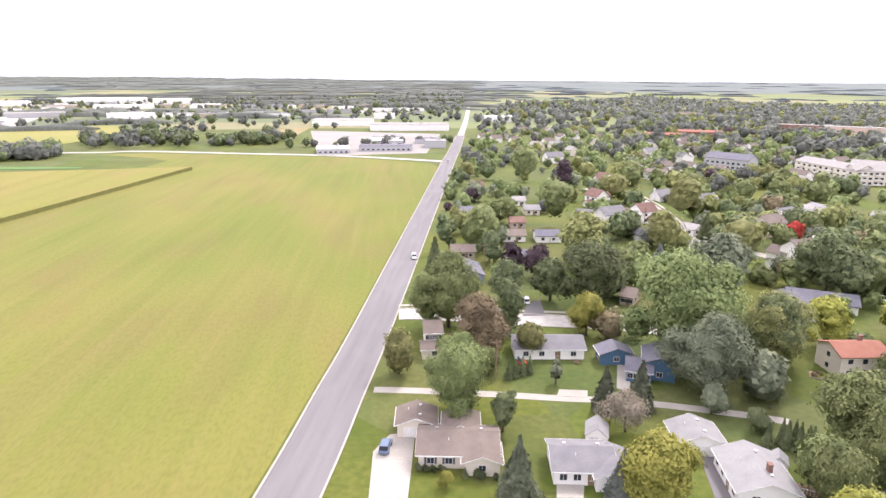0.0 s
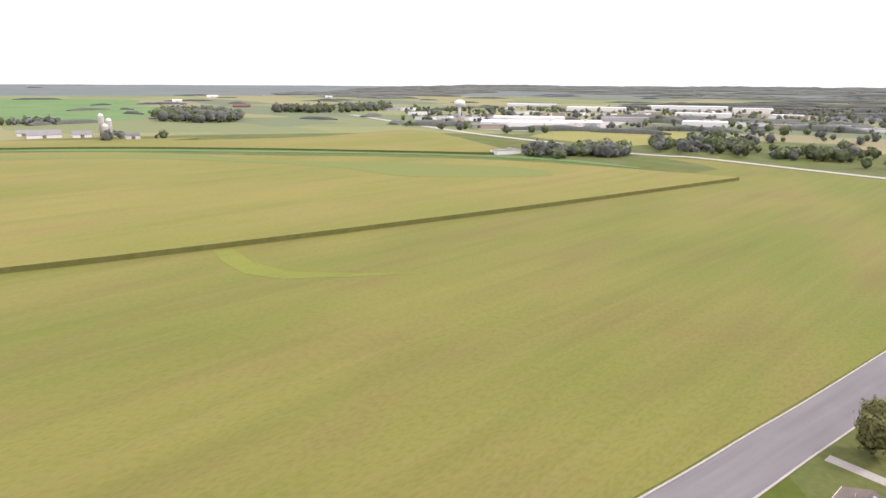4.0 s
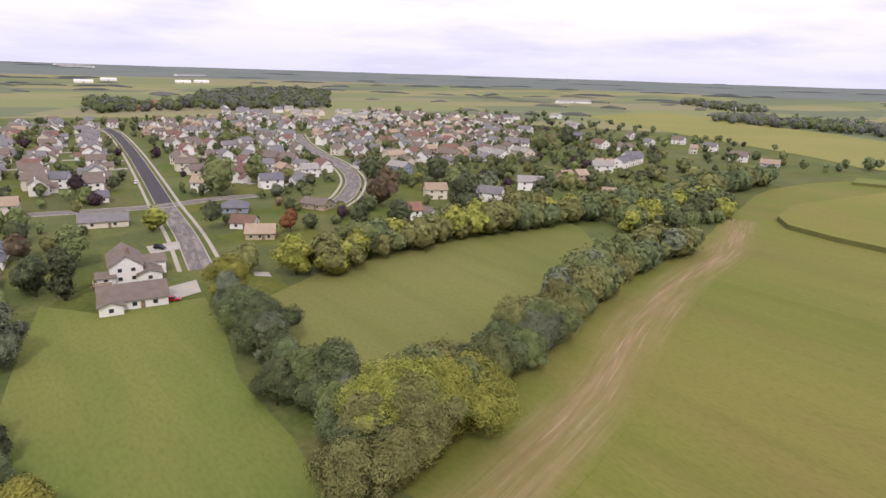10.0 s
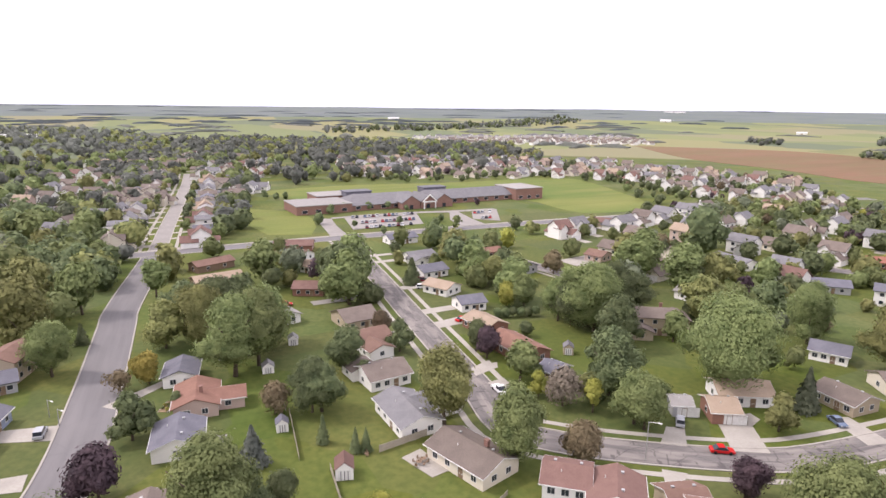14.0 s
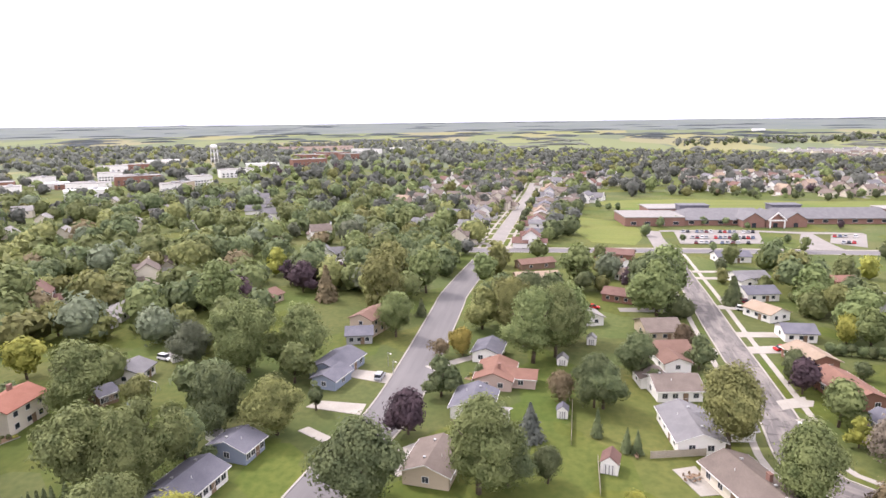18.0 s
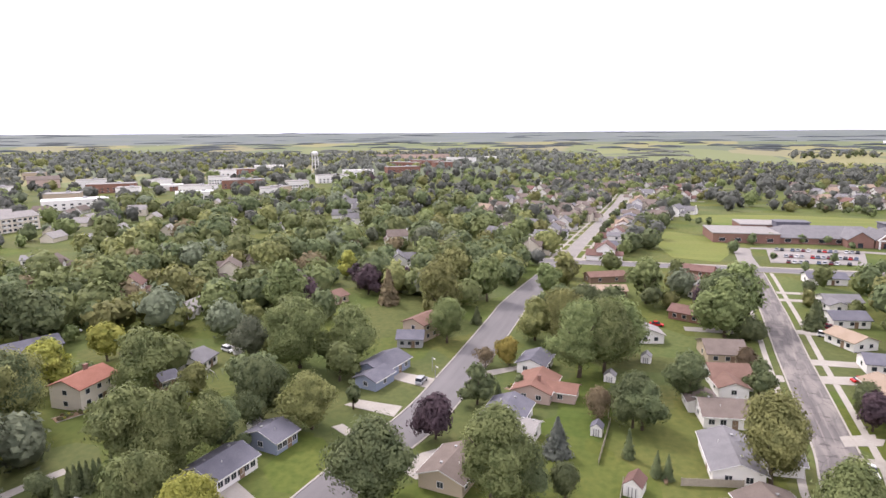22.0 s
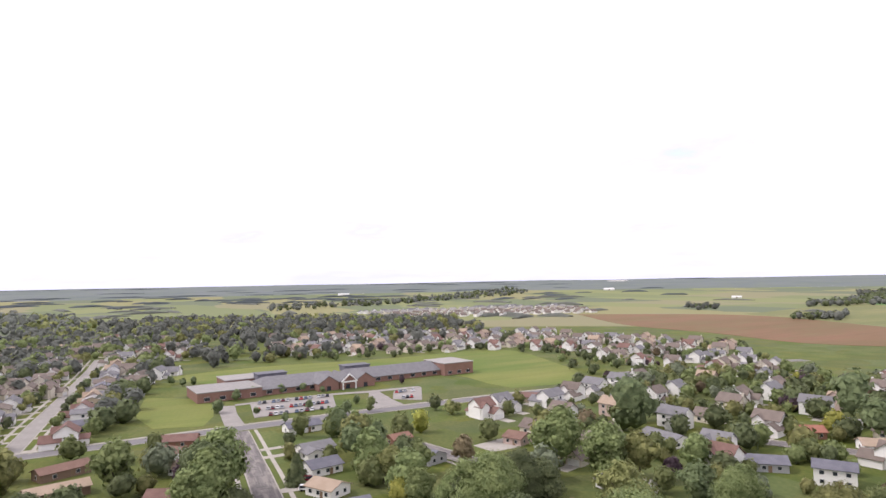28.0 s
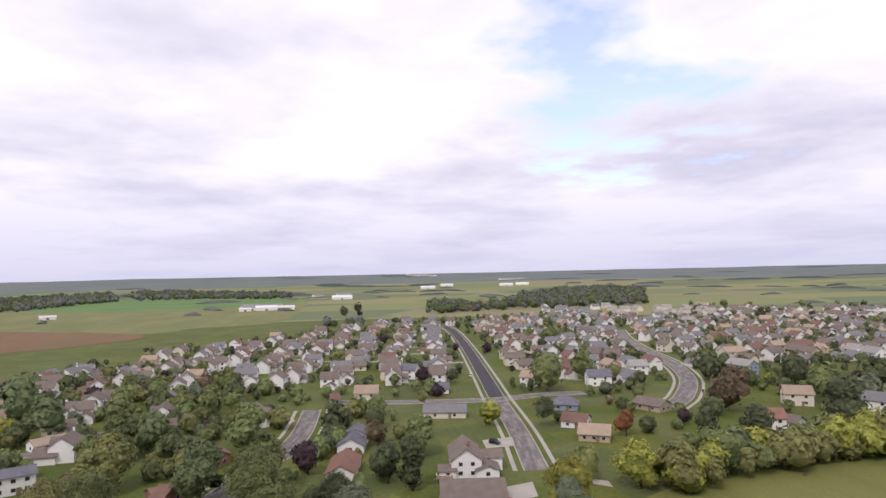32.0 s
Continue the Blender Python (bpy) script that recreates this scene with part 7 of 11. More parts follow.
house(110.0, 403.0, -6.9, 13.0, 9.0, "brown", "cream", "cream-sided two-storey house with a brown shingle roof", storeys=2, rise=3.06)
house(44.4, 321.0, -10.7, 8.1, 9.0, "slate", "white", "white-sided single-storey house with a slate-blue shingle roof", rise=2.43)
house(51.1, 361.9, -8.5, 12.4, 9.0, "brown", "tan", "tan-sided two-storey house with a brown shingle roof", storeys=2, rise=3.06)
house(33.1, 371.9, -29.4, 12.4, 9.0, "slate", "white", "white-sided two-storey house with a slate-blue shingle roof", storeys=2, rise=3.06)
house(63.6, 440.5, -5.7, 11.1, 9.0, "brown", "white", "white-sided two-storey house with a brown shingle roof", storeys=2, rise=3.06)
house(343.3, 355.6, -95.5, 33.0, 10.0, "pale", "white", "white-sided two-storey house with a pale grey shingle roof", storeys=2, rise=3.4)
house(373.8, 352.3, -103.1, 26.2, 10.0, "pale", "cream", "cream-sided two-storey house with a pale grey shingle roof", storeys=2, rise=3.4)
house(455.3, 489.0, -49.1, 20.5, 11.0, "pale", "white", "white-sided single-storey house with a pale grey shingle roof", rise=2.97)
house(427.1, 417.6, -65.2, 20.2, 10.0, "grey", "white", "white-sided two-storey house with a grey shingle roof", storeys=2, rise=3.4)
house(550.2, 523.3, -74.6, 17.2, 10.0, "grey", "white", "white-sided two-storey house with a grey shingle roof", storeys=2, rise=3.4)
house(587.4, 640.0, -72.5, 21.3, 10.0, "brown", "white", "white-sided two-storey house with a brown shingle roof", storeys=2, rise=3.4)
house(387.8, 473.0, -74.3, 12.2, 10.0, "tan", "white", "white-sided two-storey house with a light tan shingle roof", storeys=2, rise=3.4)
house(307.7, 369.2, -79.9, 22.3, 10.0, "brown", "tan", "tan-sided two-storey house with a brown shingle roof", storeys=2, rise=3.4)
house(332.5, 504.1, -51.4, 12.0, 10.0, "rust", "tan", "tan-sided single-storey house with a rust-brown shingle roof", rise=2.7)
house(271.3, 387.8, -42.2, 12.6, 9.0, "brown", "cream", "cream-sided single-storey house with a brown shingle roof", rise=2.43)
house(383.7, 628.3, -69.9, 17.1, 10.0, "pale", "white", "white-sided two-storey house with a pale grey shingle roof", storeys=2, rise=3.4)
house(551.0, 658.7, -78.1, 17.4, 10.0, "tan", "cream", "cream-sided two-storey house with a light tan shingle roof", storeys=2, rise=3.4)
house(468.4, 612.8, -45.4, 11.6, 10.0, "tan", "white", "white-sided two-storey house with a light tan shingle roof", storeys=2, rise=3.4)
house(374.7, 268.1, -38.8, 13.1, 11.0, "tan", "white", "white-sided two-storey house with a light tan shingle roof", storeys=2, rise=3.74)
house(441.8, 290.2, -17.5, 15.5, 10.0, "grey", "white", "white-sided two-storey house with a grey shingle roof", storeys=2, rise=3.4)
house(504.6, 372.9, -105.8, 21.8, 10.0, "rust", "white", "white-sided two-storey house with a rust-brown shingle roof", storeys=2, rise=3.4)
house(497.4, 338.5, -49.9, 13.6, 10.0, "brown", "white", "white-sided two-storey house with a brown shingle roof", storeys=2, rise=3.4)
house(544.2, 440.0, -16.8, 14.1, 9.0, "slate", "grey", "grey-sided two-storey house with a slate-blue shingle roof", storeys=2, rise=3.06)
house(678.7, 556.6, -112.3, 36.8, 10.0, "pale", "white", "white-sided two-storey house with a pale grey shingle roof", storeys=2, rise=3.4)
house(557.4, 302.4, -49.4, 6.6, 9.0, "tan", "cream", "cream-sided two-storey house with a light tan shingle roof", storeys=2, rise=3.06)
house(539.0, 247.5, -72.0, 14.5, 10.0, "brown", "white", "white-sided two-storey house with a brown shingle roof", storeys=2, rise=3.4)
house(534.1, 217.2, -70.9, 14.6, 11.0, "tan", "grey", "grey-sided single-storey house with a light tan shingle roof", rise=2.97)
house(292.0, 199.3, -57.0, 7.2, 9.0, "tan", "white", "white-sided single-storey house with a light tan shingle roof", rise=2.43)
house(620.2, 419.4, -102.1, 9.6, 9.0, "brown", "white", "white-sided two-storey house with a brown shingle roof", storeys=2, rise=3.06)
house(567.2, 358.9, -92.3, 9.3, 9.0, "grey", "white", "white-sided two-storey house with a grey shingle roof", storeys=2, rise=3.06)
house(627.7, 361.5, -82.5, 13.3, 9.0, "brown", "white", "white-sided two-storey house with a brown shingle roof", storeys=2, rise=3.06)
house(595.1, 305.7, -78.8, 13.1, 9.0, "grey", "white", "white-sided two-storey house with a grey shingle roof", storeys=2, rise=3.06)
house(566.3, 803.6, -76.6, 20.8, 10.0, "brown", "white", "white-sided two-storey house with a brown shingle roof", storeys=2, rise=3.4)
house(570.4, 889.8, -72.1, 24.9, 10.0, "tan", "white", "white-sided two-storey house with a light tan shingle roof", storeys=2, rise=3.4)
house(815.1, 711.6, -86.8, 21.7, 9.0, "pale", "white", "white-sided two-storey house with a pale grey shingle roof", storeys=2, rise=3.06)
house(687.6, 693.3, -81.5, 20.1, 9.0, "grey", "white", "white-sided two-storey house with a grey shingle roof", storeys=2, rise=3.06)
# trees beside the field road
# trees along the maroon-tree street
# trees round the school street
# trees by the mown strip
# trees round the school and its car park
# hedgerows
tree(-10.9, -110.9, 18.4, 8.1, "green")
tree(1.1, -131.8, 11.1, 4.9, "olive")
tree(-18.0, -138.4, 17.1, 7.5, "rust")
tree(-12.7, -159.2, 21.9, 9.6, "green")
tree(-28.9, -155.1, 15.9, 4.2, "dark", "tall")
tree(-11.8, -212.7, 12.3, 3.8, "dark", "cone")
tree(-16.6, -238.7, 17.0, 4.5, "dark", "tall")
tree(-31.6, -241.7, 20.7, 9.1, "green")
tree(-32.8, -220.5, 12.4, 5.5, "dark")
tree(-32.5, -180.7, 13.9, 6.1, "dark")
tree(-45.6, -178.7, 14.8, 6.5, "dark")
tree(-55.7, -171.8, 21.4, 9.4, "dark")
tree(-38.9, -210.5, 11.0, 4.8, "purple")
tree(-46.9, -202.9, 12.2, 5.4, "purple")
tree(-64.3, -210.7, 21.9, 9.6, "olive")
tree(-92.2, -251.6, 13.7, 6.0, "dark")
tree(-90.6, -204.8, 11.4, 3.8, "bluespruce", "cone")
tree(-80.3, -199.2, 6.5, 2.3, "dark", "tall")
tree(-98.3, -222.4, 19.6, 8.6, "olive")
tree(-71.3, -276.9, 25.2, 11.0, "green")
tree(-65.7, -133.9, 29.0, 12.7, "green")
tree(-66.0, -117.5, 19.2, 8.4, "silver")
tree(-86.9, -129.3, 19.6, 8.6, "dark")
tree(-49.1, -151.6, 12.3, 5.4, "lime")
tree(-61.5, -148.8, 6.1, 2.7, "dark")
tree(-19.1, -105.9, 9.1, 3.3, "dark", "tall")
tree(-18.4, -86.0, 11.6, 3.9, "spruce", "cone")
tree(-35.2, -84.8, 9.6, 3.0, "bluespruce", "cone")
tree(-38.8, -80.2, 15.8, 6.9, "lime")
tree(-41.6, -113.0, 10.1, 3.1, "spruce", "cone")
tree(-49.1, -113.3, 10.9, 3.4, "spruce", "cone")
tree(-43.0, -104.5, 8.7, 5.5, "grey", "bare")
tree(-63.0, -110.0, 7.2, 3.2, "silver")
tree(-67.7, -83.5, 11.5, 5.1, "green")
tree(-82.4, -94.8, 17.4, 7.6, "green")
tree(-108.6, -141.2, 14.0, 6.1, "lime")
tree(-125.5, -158.2, 7.4, 3.2, "green")
tree(-131.7, -253.3, 11.7, 3.9, "dark", "cone")
tree(-120.6, -206.5, 20.7, 9.1, "olive")
tree(-97.8, -177.6, 21.9, 9.6, "silver")
tree(-164.5, -242.2, 9.9, 4.5, "red")
tree(-143.5, -193.0, 18.6, 8.1, "dark")
tree(-138.1, -175.0, 18.0, 7.9, "dark")
tree(-169.6, -204.9, 16.3, 7.1, "green")
tree(-190.0, -241.3, 10.8, 4.8, "dark")
tree(-135.9, -283.4, 24.6, 10.8, "olive")
tree(-160.9, -291.6, 11.2, 4.9, "dark")
tree(-119.8, -336.3, 18.0, 7.9, "olive")
tree(-101.9, -382.5, 19.2, 6.4, "purple", "tall")
tree(-75.1, -370.0, 31.1, 13.6, "green")
tree(-58.6, -419.1, 15.8, 6.9, "dark")
tree(-39.0, -336.9, 9.3, 4.1, "purple")
tree(-37.1, -395.1, 12.4, 5.4, "dark")
tree(-29.3, -352.3, 10.4, 4.6, "dark")
tree(-45.0, -425.9, 12.5, 5.5, "olive")
tree(-26.2, -294.4, 8.1, 3.6, "olive")
tree(-107.4, -309.2, 6.7, 2.9, "dark")
tree(-45.7, -288.5, 18.4, 8.1, "green")
tree(-17.5, -139.9, 9.5, 4.2, "olive")
tree(-19.6, -129.3, 7.4, 3.2, "green")
tree(-30.7, -139.1, 9.5, 4.2, "olive")
tree(-34.2, -124.6, 7.2, 1.9, "silver", "tall")
tree(-15.7, -209.8, 5.4, 3.0, "dark", "bush")
tree(-24.0, -127.8, 4.6, 1.2, "dark", "cone")
tree(-25.7, -128.5, 4.7, 1.2, "dark", "cone")
tree(-27.6, -129.6, 4.7, 1.2, "dark", "cone")
tree(-29.4, -130.3, 4.7, 1.2, "dark", "cone")
tree(-67.7, -97.8, 5.4, 1.3, "dark", "cone")
tree(-70.7, -98.3, 5.7, 1.3, "dark", "cone")
tree(-72.8, -97.7, 5.7, 1.3, "dark", "cone")
tree(-74.5, -96.3, 5.6, 1.3, "dark", "cone")
tree(-68.6, -103.2, 5.0, 2.8, "dark", "bush")
tree(-111.0, -125.8, 6.0, 2.6, "olive")
tree(-39.2, -105.0, 2.8, 1.2, "lime")
tree(-2.2, -95.0, 1.2, 0.7, "dark", "bush")
tree(-3.6, -94.7, 1.1, 0.6, "dark", "bush")
tree(-4.9, -94.4, 1.1, 0.6, "dark", "bush")
tree(-6.3, -94.3, 1.1, 0.6, "dark", "bush")
tree(-10.4, -92.1, 2.0, 0.7, "dark", "cone")
tree(-12.5, -91.9, 1.7, 1.0, "dark", "bush")
tree(-7.0, -89.6, 2.9, 1.6, "lime", "bush")
tree(-8.4, -150.9, 6.7, 3.0, "dark")
tree(-80.0, -83.4, 19.5, 8.6, "green")
tree(-90.7, -79.9, 12.1, 5.3, "dark")
tree(-66.9, -78.6, 13.4, 5.9, "green")
tree(-62.8, -68.1, 13.4, 5.9, "lime")
tree(-104.6, -79.5, 15.6, 6.9, "dark")
tree(-104.3, -66.9, 13.9, 6.1, "olive")
tree(-115.8, -61.8, 8.4, 2.2, "dark", "tall")
tree(-111.3, -115.8, 17.6, 7.7, "green")
tree(-164.0, -126.9, 10.2, 4.5, "dark")
tree(-162.5, -157.9, 12.2, 5.3, "olive")
tree(-136.9, -86.0, 20.6, 9.0, "green")
tree(-144.5, -73.5, 17.9, 7.8, "green")
tree(-130.6, -71.6, 11.7, 5.1, "green")
tree(-105.9, -39.2, 10.5, 5.2, "purple")
tree(-80.1, -42.8, 17.6, 7.7, "dark")
tree(-85.6, -23.9, 19.1, 8.4, "green")
tree(-104.9, -13.8, 8.4, 3.2, "bluespruce", "cone")
tree(-124.6, -33.8, 10.5, 4.6, "dark")
tree(-166.0, -51.0, 15.0, 6.8, "green")
tree(-187.0, -45.6, 6.2, 2.2, "dark", "cone")
tree(-226.0, -25.0, 14.0, 6.4, "green")
tree(-243.0, -41.0, 14.0, 6.4, "dark")
tree(-262.0, -19.5, 13.0, 6.0, "olive")
tree(-148.7, -35.8, 6.1, 3.4, "rust", "bare")
tree(-151.5, -29.8, 8.3, 3.7, "yellow")
tree(-174.4, -24.8, 14.0, 6.0, "olive")
tree(-194.5, -1.6, 14.0, 6.5, "dark")
tree(-201.0, -10.5, 12.5, 5.6, "deep")
tree(-226.0, 12.0, 18.0, 7.5, "green")
tree(-246.0, -19.5, 15.0, 6.6, "olive")
tree(-147.1, -10.6, 21.6, 9.5, "green")
tree(-163.6, -0.2, 18.3, 8.0, "green")
tree(-170.2, -16.1, 18.4, 8.1, "olive")
tree(-177.9, -10.4, 18.7, 8.2, "dark")
tree(-120.6, 1.6, 12.7, 5.6, "dark")
tree(-216.0, -95.5, 12.5, 7.4, "purple")
tree(-226.5, -104.0, 11.0, 5.6, "purple")
tree(-204.1, -82.7, 13.6, 4.5, "rust", "cone")
tree(-190.7, -59.5, 20.9, 9.2, "olive")
tree(-181.3, -114.1, 21.0, 9.2, "green")
tree(-130.1, -29.6, 4.0, 1.2, "dark", "cone")
tree(-134.1, -24.8, 4.8, 1.5, "dark", "tall")
tree(-71.2, -97.4, 6.2, 1.4, "dark", "cone")
tree(-72.7, -96.1, 6.2, 1.4, "dark", "cone")
tree(-74.2, -94.7, 6.2, 1.4, "dark", "cone")
tree(-75.7, -93.4, 6.2, 1.4, "dark", "cone")
tree(-77.2, -92.1, 6.3, 1.4, "dark", "cone")
tree(-140.7, -102.2, 13.5, 5.9, "silver")
tree(-114.3, -102.5, 8.6, 3.8, "olive")
tree(-242.5, -114.6, 12.9, 5.6, "lime")
tree(-190.5, -18.5, 14.5, 6.6, "dark")
tree(-216.0, -47.0, 18.0, 8.0, "green")
tree(-223.8, -62.1, 19.1, 8.4, "olive")
tree(-173.2, -199.9, 16.6, 7.3, "green")
tree(-136.8, -181.4, 21.1, 9.3, "dark")
tree(-173.5, -180.1, 21.2, 9.3, "green")
tree(-187.5, -161.7, 16.0, 7.0, "olive")
tree(-129.4, -142.6, 12.4, 5.4, "lime")
tree(-87.1, -130.0, 19.6, 8.6, "olive")
tree(-73.9, -134.1, 20.1, 8.8, "green")
tree(-120.0, 3.6, 12.3, 5.4, "dark")
tree(-136.0, 15.0, 13.3, 5.8, "dark")
tree(-106.9, 0.1, 6.6, 1.5, "dark", "cone")
tree(-101.2, 4.9, 5.4, 1.4, "dark", "cone")
tree(-100.5, 6.8, 5.3, 1.4, "dark", "cone")
tree(-102.3, 24.9, 18.1, 8.0, "olive")
tree(-84.8, 31.4, 15.9, 7.0, "green")
tree(-77.0, 40.8, 10.2, 4.5, "rust")
tree(-105.4, 50.9, 6.6, 2.9, "lime")
tree(-99.3, 53.3, 9.7, 5.1, "grey", "bare")
tree(-98.4, 60.4, 7.3, 3.2, "olive")
tree(-86.0, 62.0, 13.1, 5.7, "green")
tree(-114.0, 51.5, 11.7, 5.1, "green")
tree(-130.2, 51.7, 9.4, 4.1, "purple")
tree(-190.2, 33.1, 19.7, 8.6, "green")
tree(-213.2, 34.6, 17.0, 7.4, "dark")
tree(-158.5, 32.3, 7.9, 3.5, "rust")
tree(-144.6, 32.4, 9.6, 4.2, "dark")
tree(-204.2, 62.3, 10.7, 3.6, "dark", "cone")
tree(-138.2, 92.7, 21.0, 9.2, "green")
tree(-139.6, 104.3, 19.6, 8.6, "dark")
tree(-137.8, 53.0, 8.6, 3.9, "dark")
tree(-139.4, 70.7, 5.0, 2.6, "dark")
for k in range(6):
    tree(-157.2 + 0.8 * k, 72.0 + 2.3 * k, 3.4, 1.9, "dark", "bush", place="in a garden hedge")
tree(-164.5, 86.7, 12.1, 5.3, "green")
tree(-194.0, 96.5, 13.9, 6.1, "dark")
tree(-198.6, 85.8, 16.5, 7.2, "green")
tree(-226.8, 93.3, 15.9, 7.0, "olive")
tree(-256.0, 97.1, 13.0, 5.7, "dark")
tree(-193.4, 120.7, 10.4, 4.5, "rust")
tree(-189.0, 155.5, 16.5, 7.2, "olive")
tree(-57.7, 60.5, 7.9, 3.8, "purple")
tree(-38.3, 54.5, 20.0, 8.8, "green")
tree(-47.3, 33.0, 11.4, 5.0, "lime")
tree(-83.2, 62.2, 13.0, 5.7, "green")
tree(-98.7, 66.0, 17.2, 7.5, "dark")
tree(-93.8, 57.3, 8.2, 2.6, "lime", "tall")
tree(-88.7, 95.7, 26.5, 12.0, "green", "willow")
tree(-73.6, 101.0, 10.6, 3.1, "spruce", "cone")
tree(-70.2, 87.0, 9.0, 3.9, "olive")
tree(-42.4, 88.7, 9.9, 3.8, "dark", "tall")
tree(-42.3, 107.2, 15.5, 6.8, "green")
tree(-38.7, 125.9, 6.2, 2.7, "purple")
tree(-37.9, 137.2, 15.6, 7.1, "silver", "willow")
tree(-31.6, 147.9, 19.7, 8.6, "green")
tree(-21.9, 104.7, 16.5, 7.3, "green")
tree(-14.3, 103.4, 9.6, 3.0, "bluespruce", "cone")
tree(-27.9, 78.0, 12.5, 5.5, "olive")
tree(-17.2, 84.6, 8.8, 4.9, "rust", "bare")
tree(-16.4, 74.5, 9.0, 3.0, "bluespruce", "cone")
tree(-12.2, 84.4, 7.5, 3.3, "dark")
tree(-36.0, 44.0, 8.6, 3.8, "lime")
tree(-28.9, 55.3, 6.5, 2.9, "green")
tree(-151.4, -4.1, 21.1, 9.3, "green")
tree(-198.2, 33.7, 20.0, 8.8, "dark")
tree(-146.5, 87.5, 15.0, 6.8, "green")
tree(-134.3, 91.8, 21.6, 9.5, "green")
tree(-142.2, 89.4, 16.1, 7.0, "dark")
tree(-166.0, 80.7, 9.0, 4.2, "lime")
tree(-117.4, 106.6, 9.8, 4.3, "green")
tree(-172.7, 148.1, 21.0, 9.2, "green")
tree(-194.8, 121.7, 9.4, 4.1, "rust")
tree(-171.8, 86.7, 15.4, 6.7, "green")
tree(-124.6, 125.9, 17.1, 7.5, "olive")
tree(-119.6, 151.5, 13.7, 6.0, "dark")
tree(-138.0, 163.2, 8.5, 3.7, "purple")
tree(-99.6, 140.9, 18.6, 8.2, "green")
tree(-76.3, 140.0, 20.8, 9.1, "olive")
tree(-70.5, 150.2, 19.3, 8.5, "green")
tree(-79.9, 195.6, 18.5, 8.1, "olive")
tree(-78.6, 238.7, 15.7, 6.9, "dark")
tree(-51.1, 179.4, 18.0, 7.9, "dark")
tree(-149.3, 294.5, 24.4, 10.7, "dark")
tree(-124.8, 262.2, 18.6, 8.1, "dark")
tree(-150.9, 147.6, 19.8, 8.7, "green")
tree(-147.5, 159.1, 15.2, 6.7, "olive")
tree(-141.8, 179.6, 13.2, 5.8, "green")
tree(-128.5, 125.0, 10.4, 3.2, "dark", "cone")
tree(-120.5, 88.0, 16.6, 7.3, "dark")
tree(-32.2, 179.3, 16.8, 7.4, "green")
tree(-43.1, 227.4, 18.2, 8.0, "green")
tree(-65.3, 274.7, 16.6, 7.3, "green")
tree(-104.8, 287.2, 15.7, 6.9, "green")
tree(-194.3, 205.8, 25.4, 11.1, "dark")
tree(-16.8, 90.2, 6.9, 3.0, "rust")
tree(-51.7, 75.0, 6.4, 2.8, "olive")
tree(-32.3, 112.4, 6.7, 3.7, "rust", "bush")
tree(-75.6, 7.0, 4.8, 1.7, "dark", "tall")
tree(-73.5, 9.1, 4.3, 1.5, "dark", "tall")
tree(-66.2, 17.5, 4.9, 1.7, "dark", "tall")
tree(-61.6, 21.0, 4.9, 2.1, "dark")
tree(-58.1, 25.3, 5.9, 2.6, "dark")
tree(-80.1, 2.0, 4.6, 2.6, "lime", "bush")
tree(-47.0, 80.1, 5.2, 2.3, "olive")
tree(-123.6, -5.8, 7.7, 4.3, "rust", "bare")
tree(-88.2, -18.7, 11.0, 5.8, "dark")
tree(-89.4, -11.5, 7.5, 3.3, "dark")
tree(-8.6, 137.7, 16.2, 7.3, "silver", "willow")
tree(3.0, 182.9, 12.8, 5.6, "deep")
tree(-19.7, 101.4, 15.3, 6.7, "green")
tree(-13.5, 99.8, 12.4, 3.5, "bluespruce", "cone")
tree(-9.7, 71.4, 9.8, 4.3, "lime")
tree(-34.4, 131.4, 15.4, 7.0, "silver", "willow")
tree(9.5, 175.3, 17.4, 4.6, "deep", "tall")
tree(16.1, 209.2, 14.6, 6.4, "green")
tree(-13.5, 158.4, 13.0, 5.7, "deep")
tree(-33.8, 163.8, 19.9, 8.7, "green")
tree(-16.3, 77.8, 9.5, 3.4, "bluespruce", "cone")
tree(-11.7, 94.0, 7.6, 3.3, "deep")
tree(47.6, 147.3, 15.8, 6.9, "lime")
tree(62.4, 170.8, 11.3, 5.0, "olive")
tree(74.9, 161.4, 14.6, 6.4, "lime")
tree(-21.5, 198.0, 10.9, 4.8, "purple")
tree(51.6, 243.9, 11.6, 5.1, "lime")
tree(-13.4, 243.4, 15.8, 6.9, "deep")
tree(97.7, 215.2, 11.0, 4.1, "orange")
tree(72.2, 236.3, 12.8, 5.6, "deep")
tree(127.0, 224.1, 7.2, 3.2, "purple")
tree(129.1, 211.1, 12.7, 5.6, "deep")
tree(161.1, 239.8, 22.8, 10.0, "rust")
tree(180.2, 198.0, 23.6, 10.3, "deep")
tree(128.9, 331.8, 19.9, 8.7, "green")
tree(38.1, 342.3, 11.2, 4.9, "purple")
tree(196.7, 310.0, 16.2, 7.1, "deep")
tree(99.3, 308.1, 21.9, 9.6, "green")
tree(210.6, 244.5, 17.5, 7.7, "green")
tree(408.0, 364.8, 23.6, 10.3, "green")
tree(483.1, 397.4, 23.8, 10.4, "deep")
tree(285.0, 277.7, 18.0, 7.9, "green")
tree(226.9, 193.3, 18.5, 8.1, "deep")
tree(173.2, 504.5, 17.3, 7.6, "green")
tree(142.0, 199.1, 14.1, 6.2, "deep")
tree(227.9, 282.8, 19.6, 8.6, "deep")
tree(6.5, 916.9, 19.6, 8.6, "deep")
tree(25.7, 880.1, 25.9, 11.4, "deep")
tree(-338.0, 64.3, 7.2, 3.2, "dark", place="near the school")
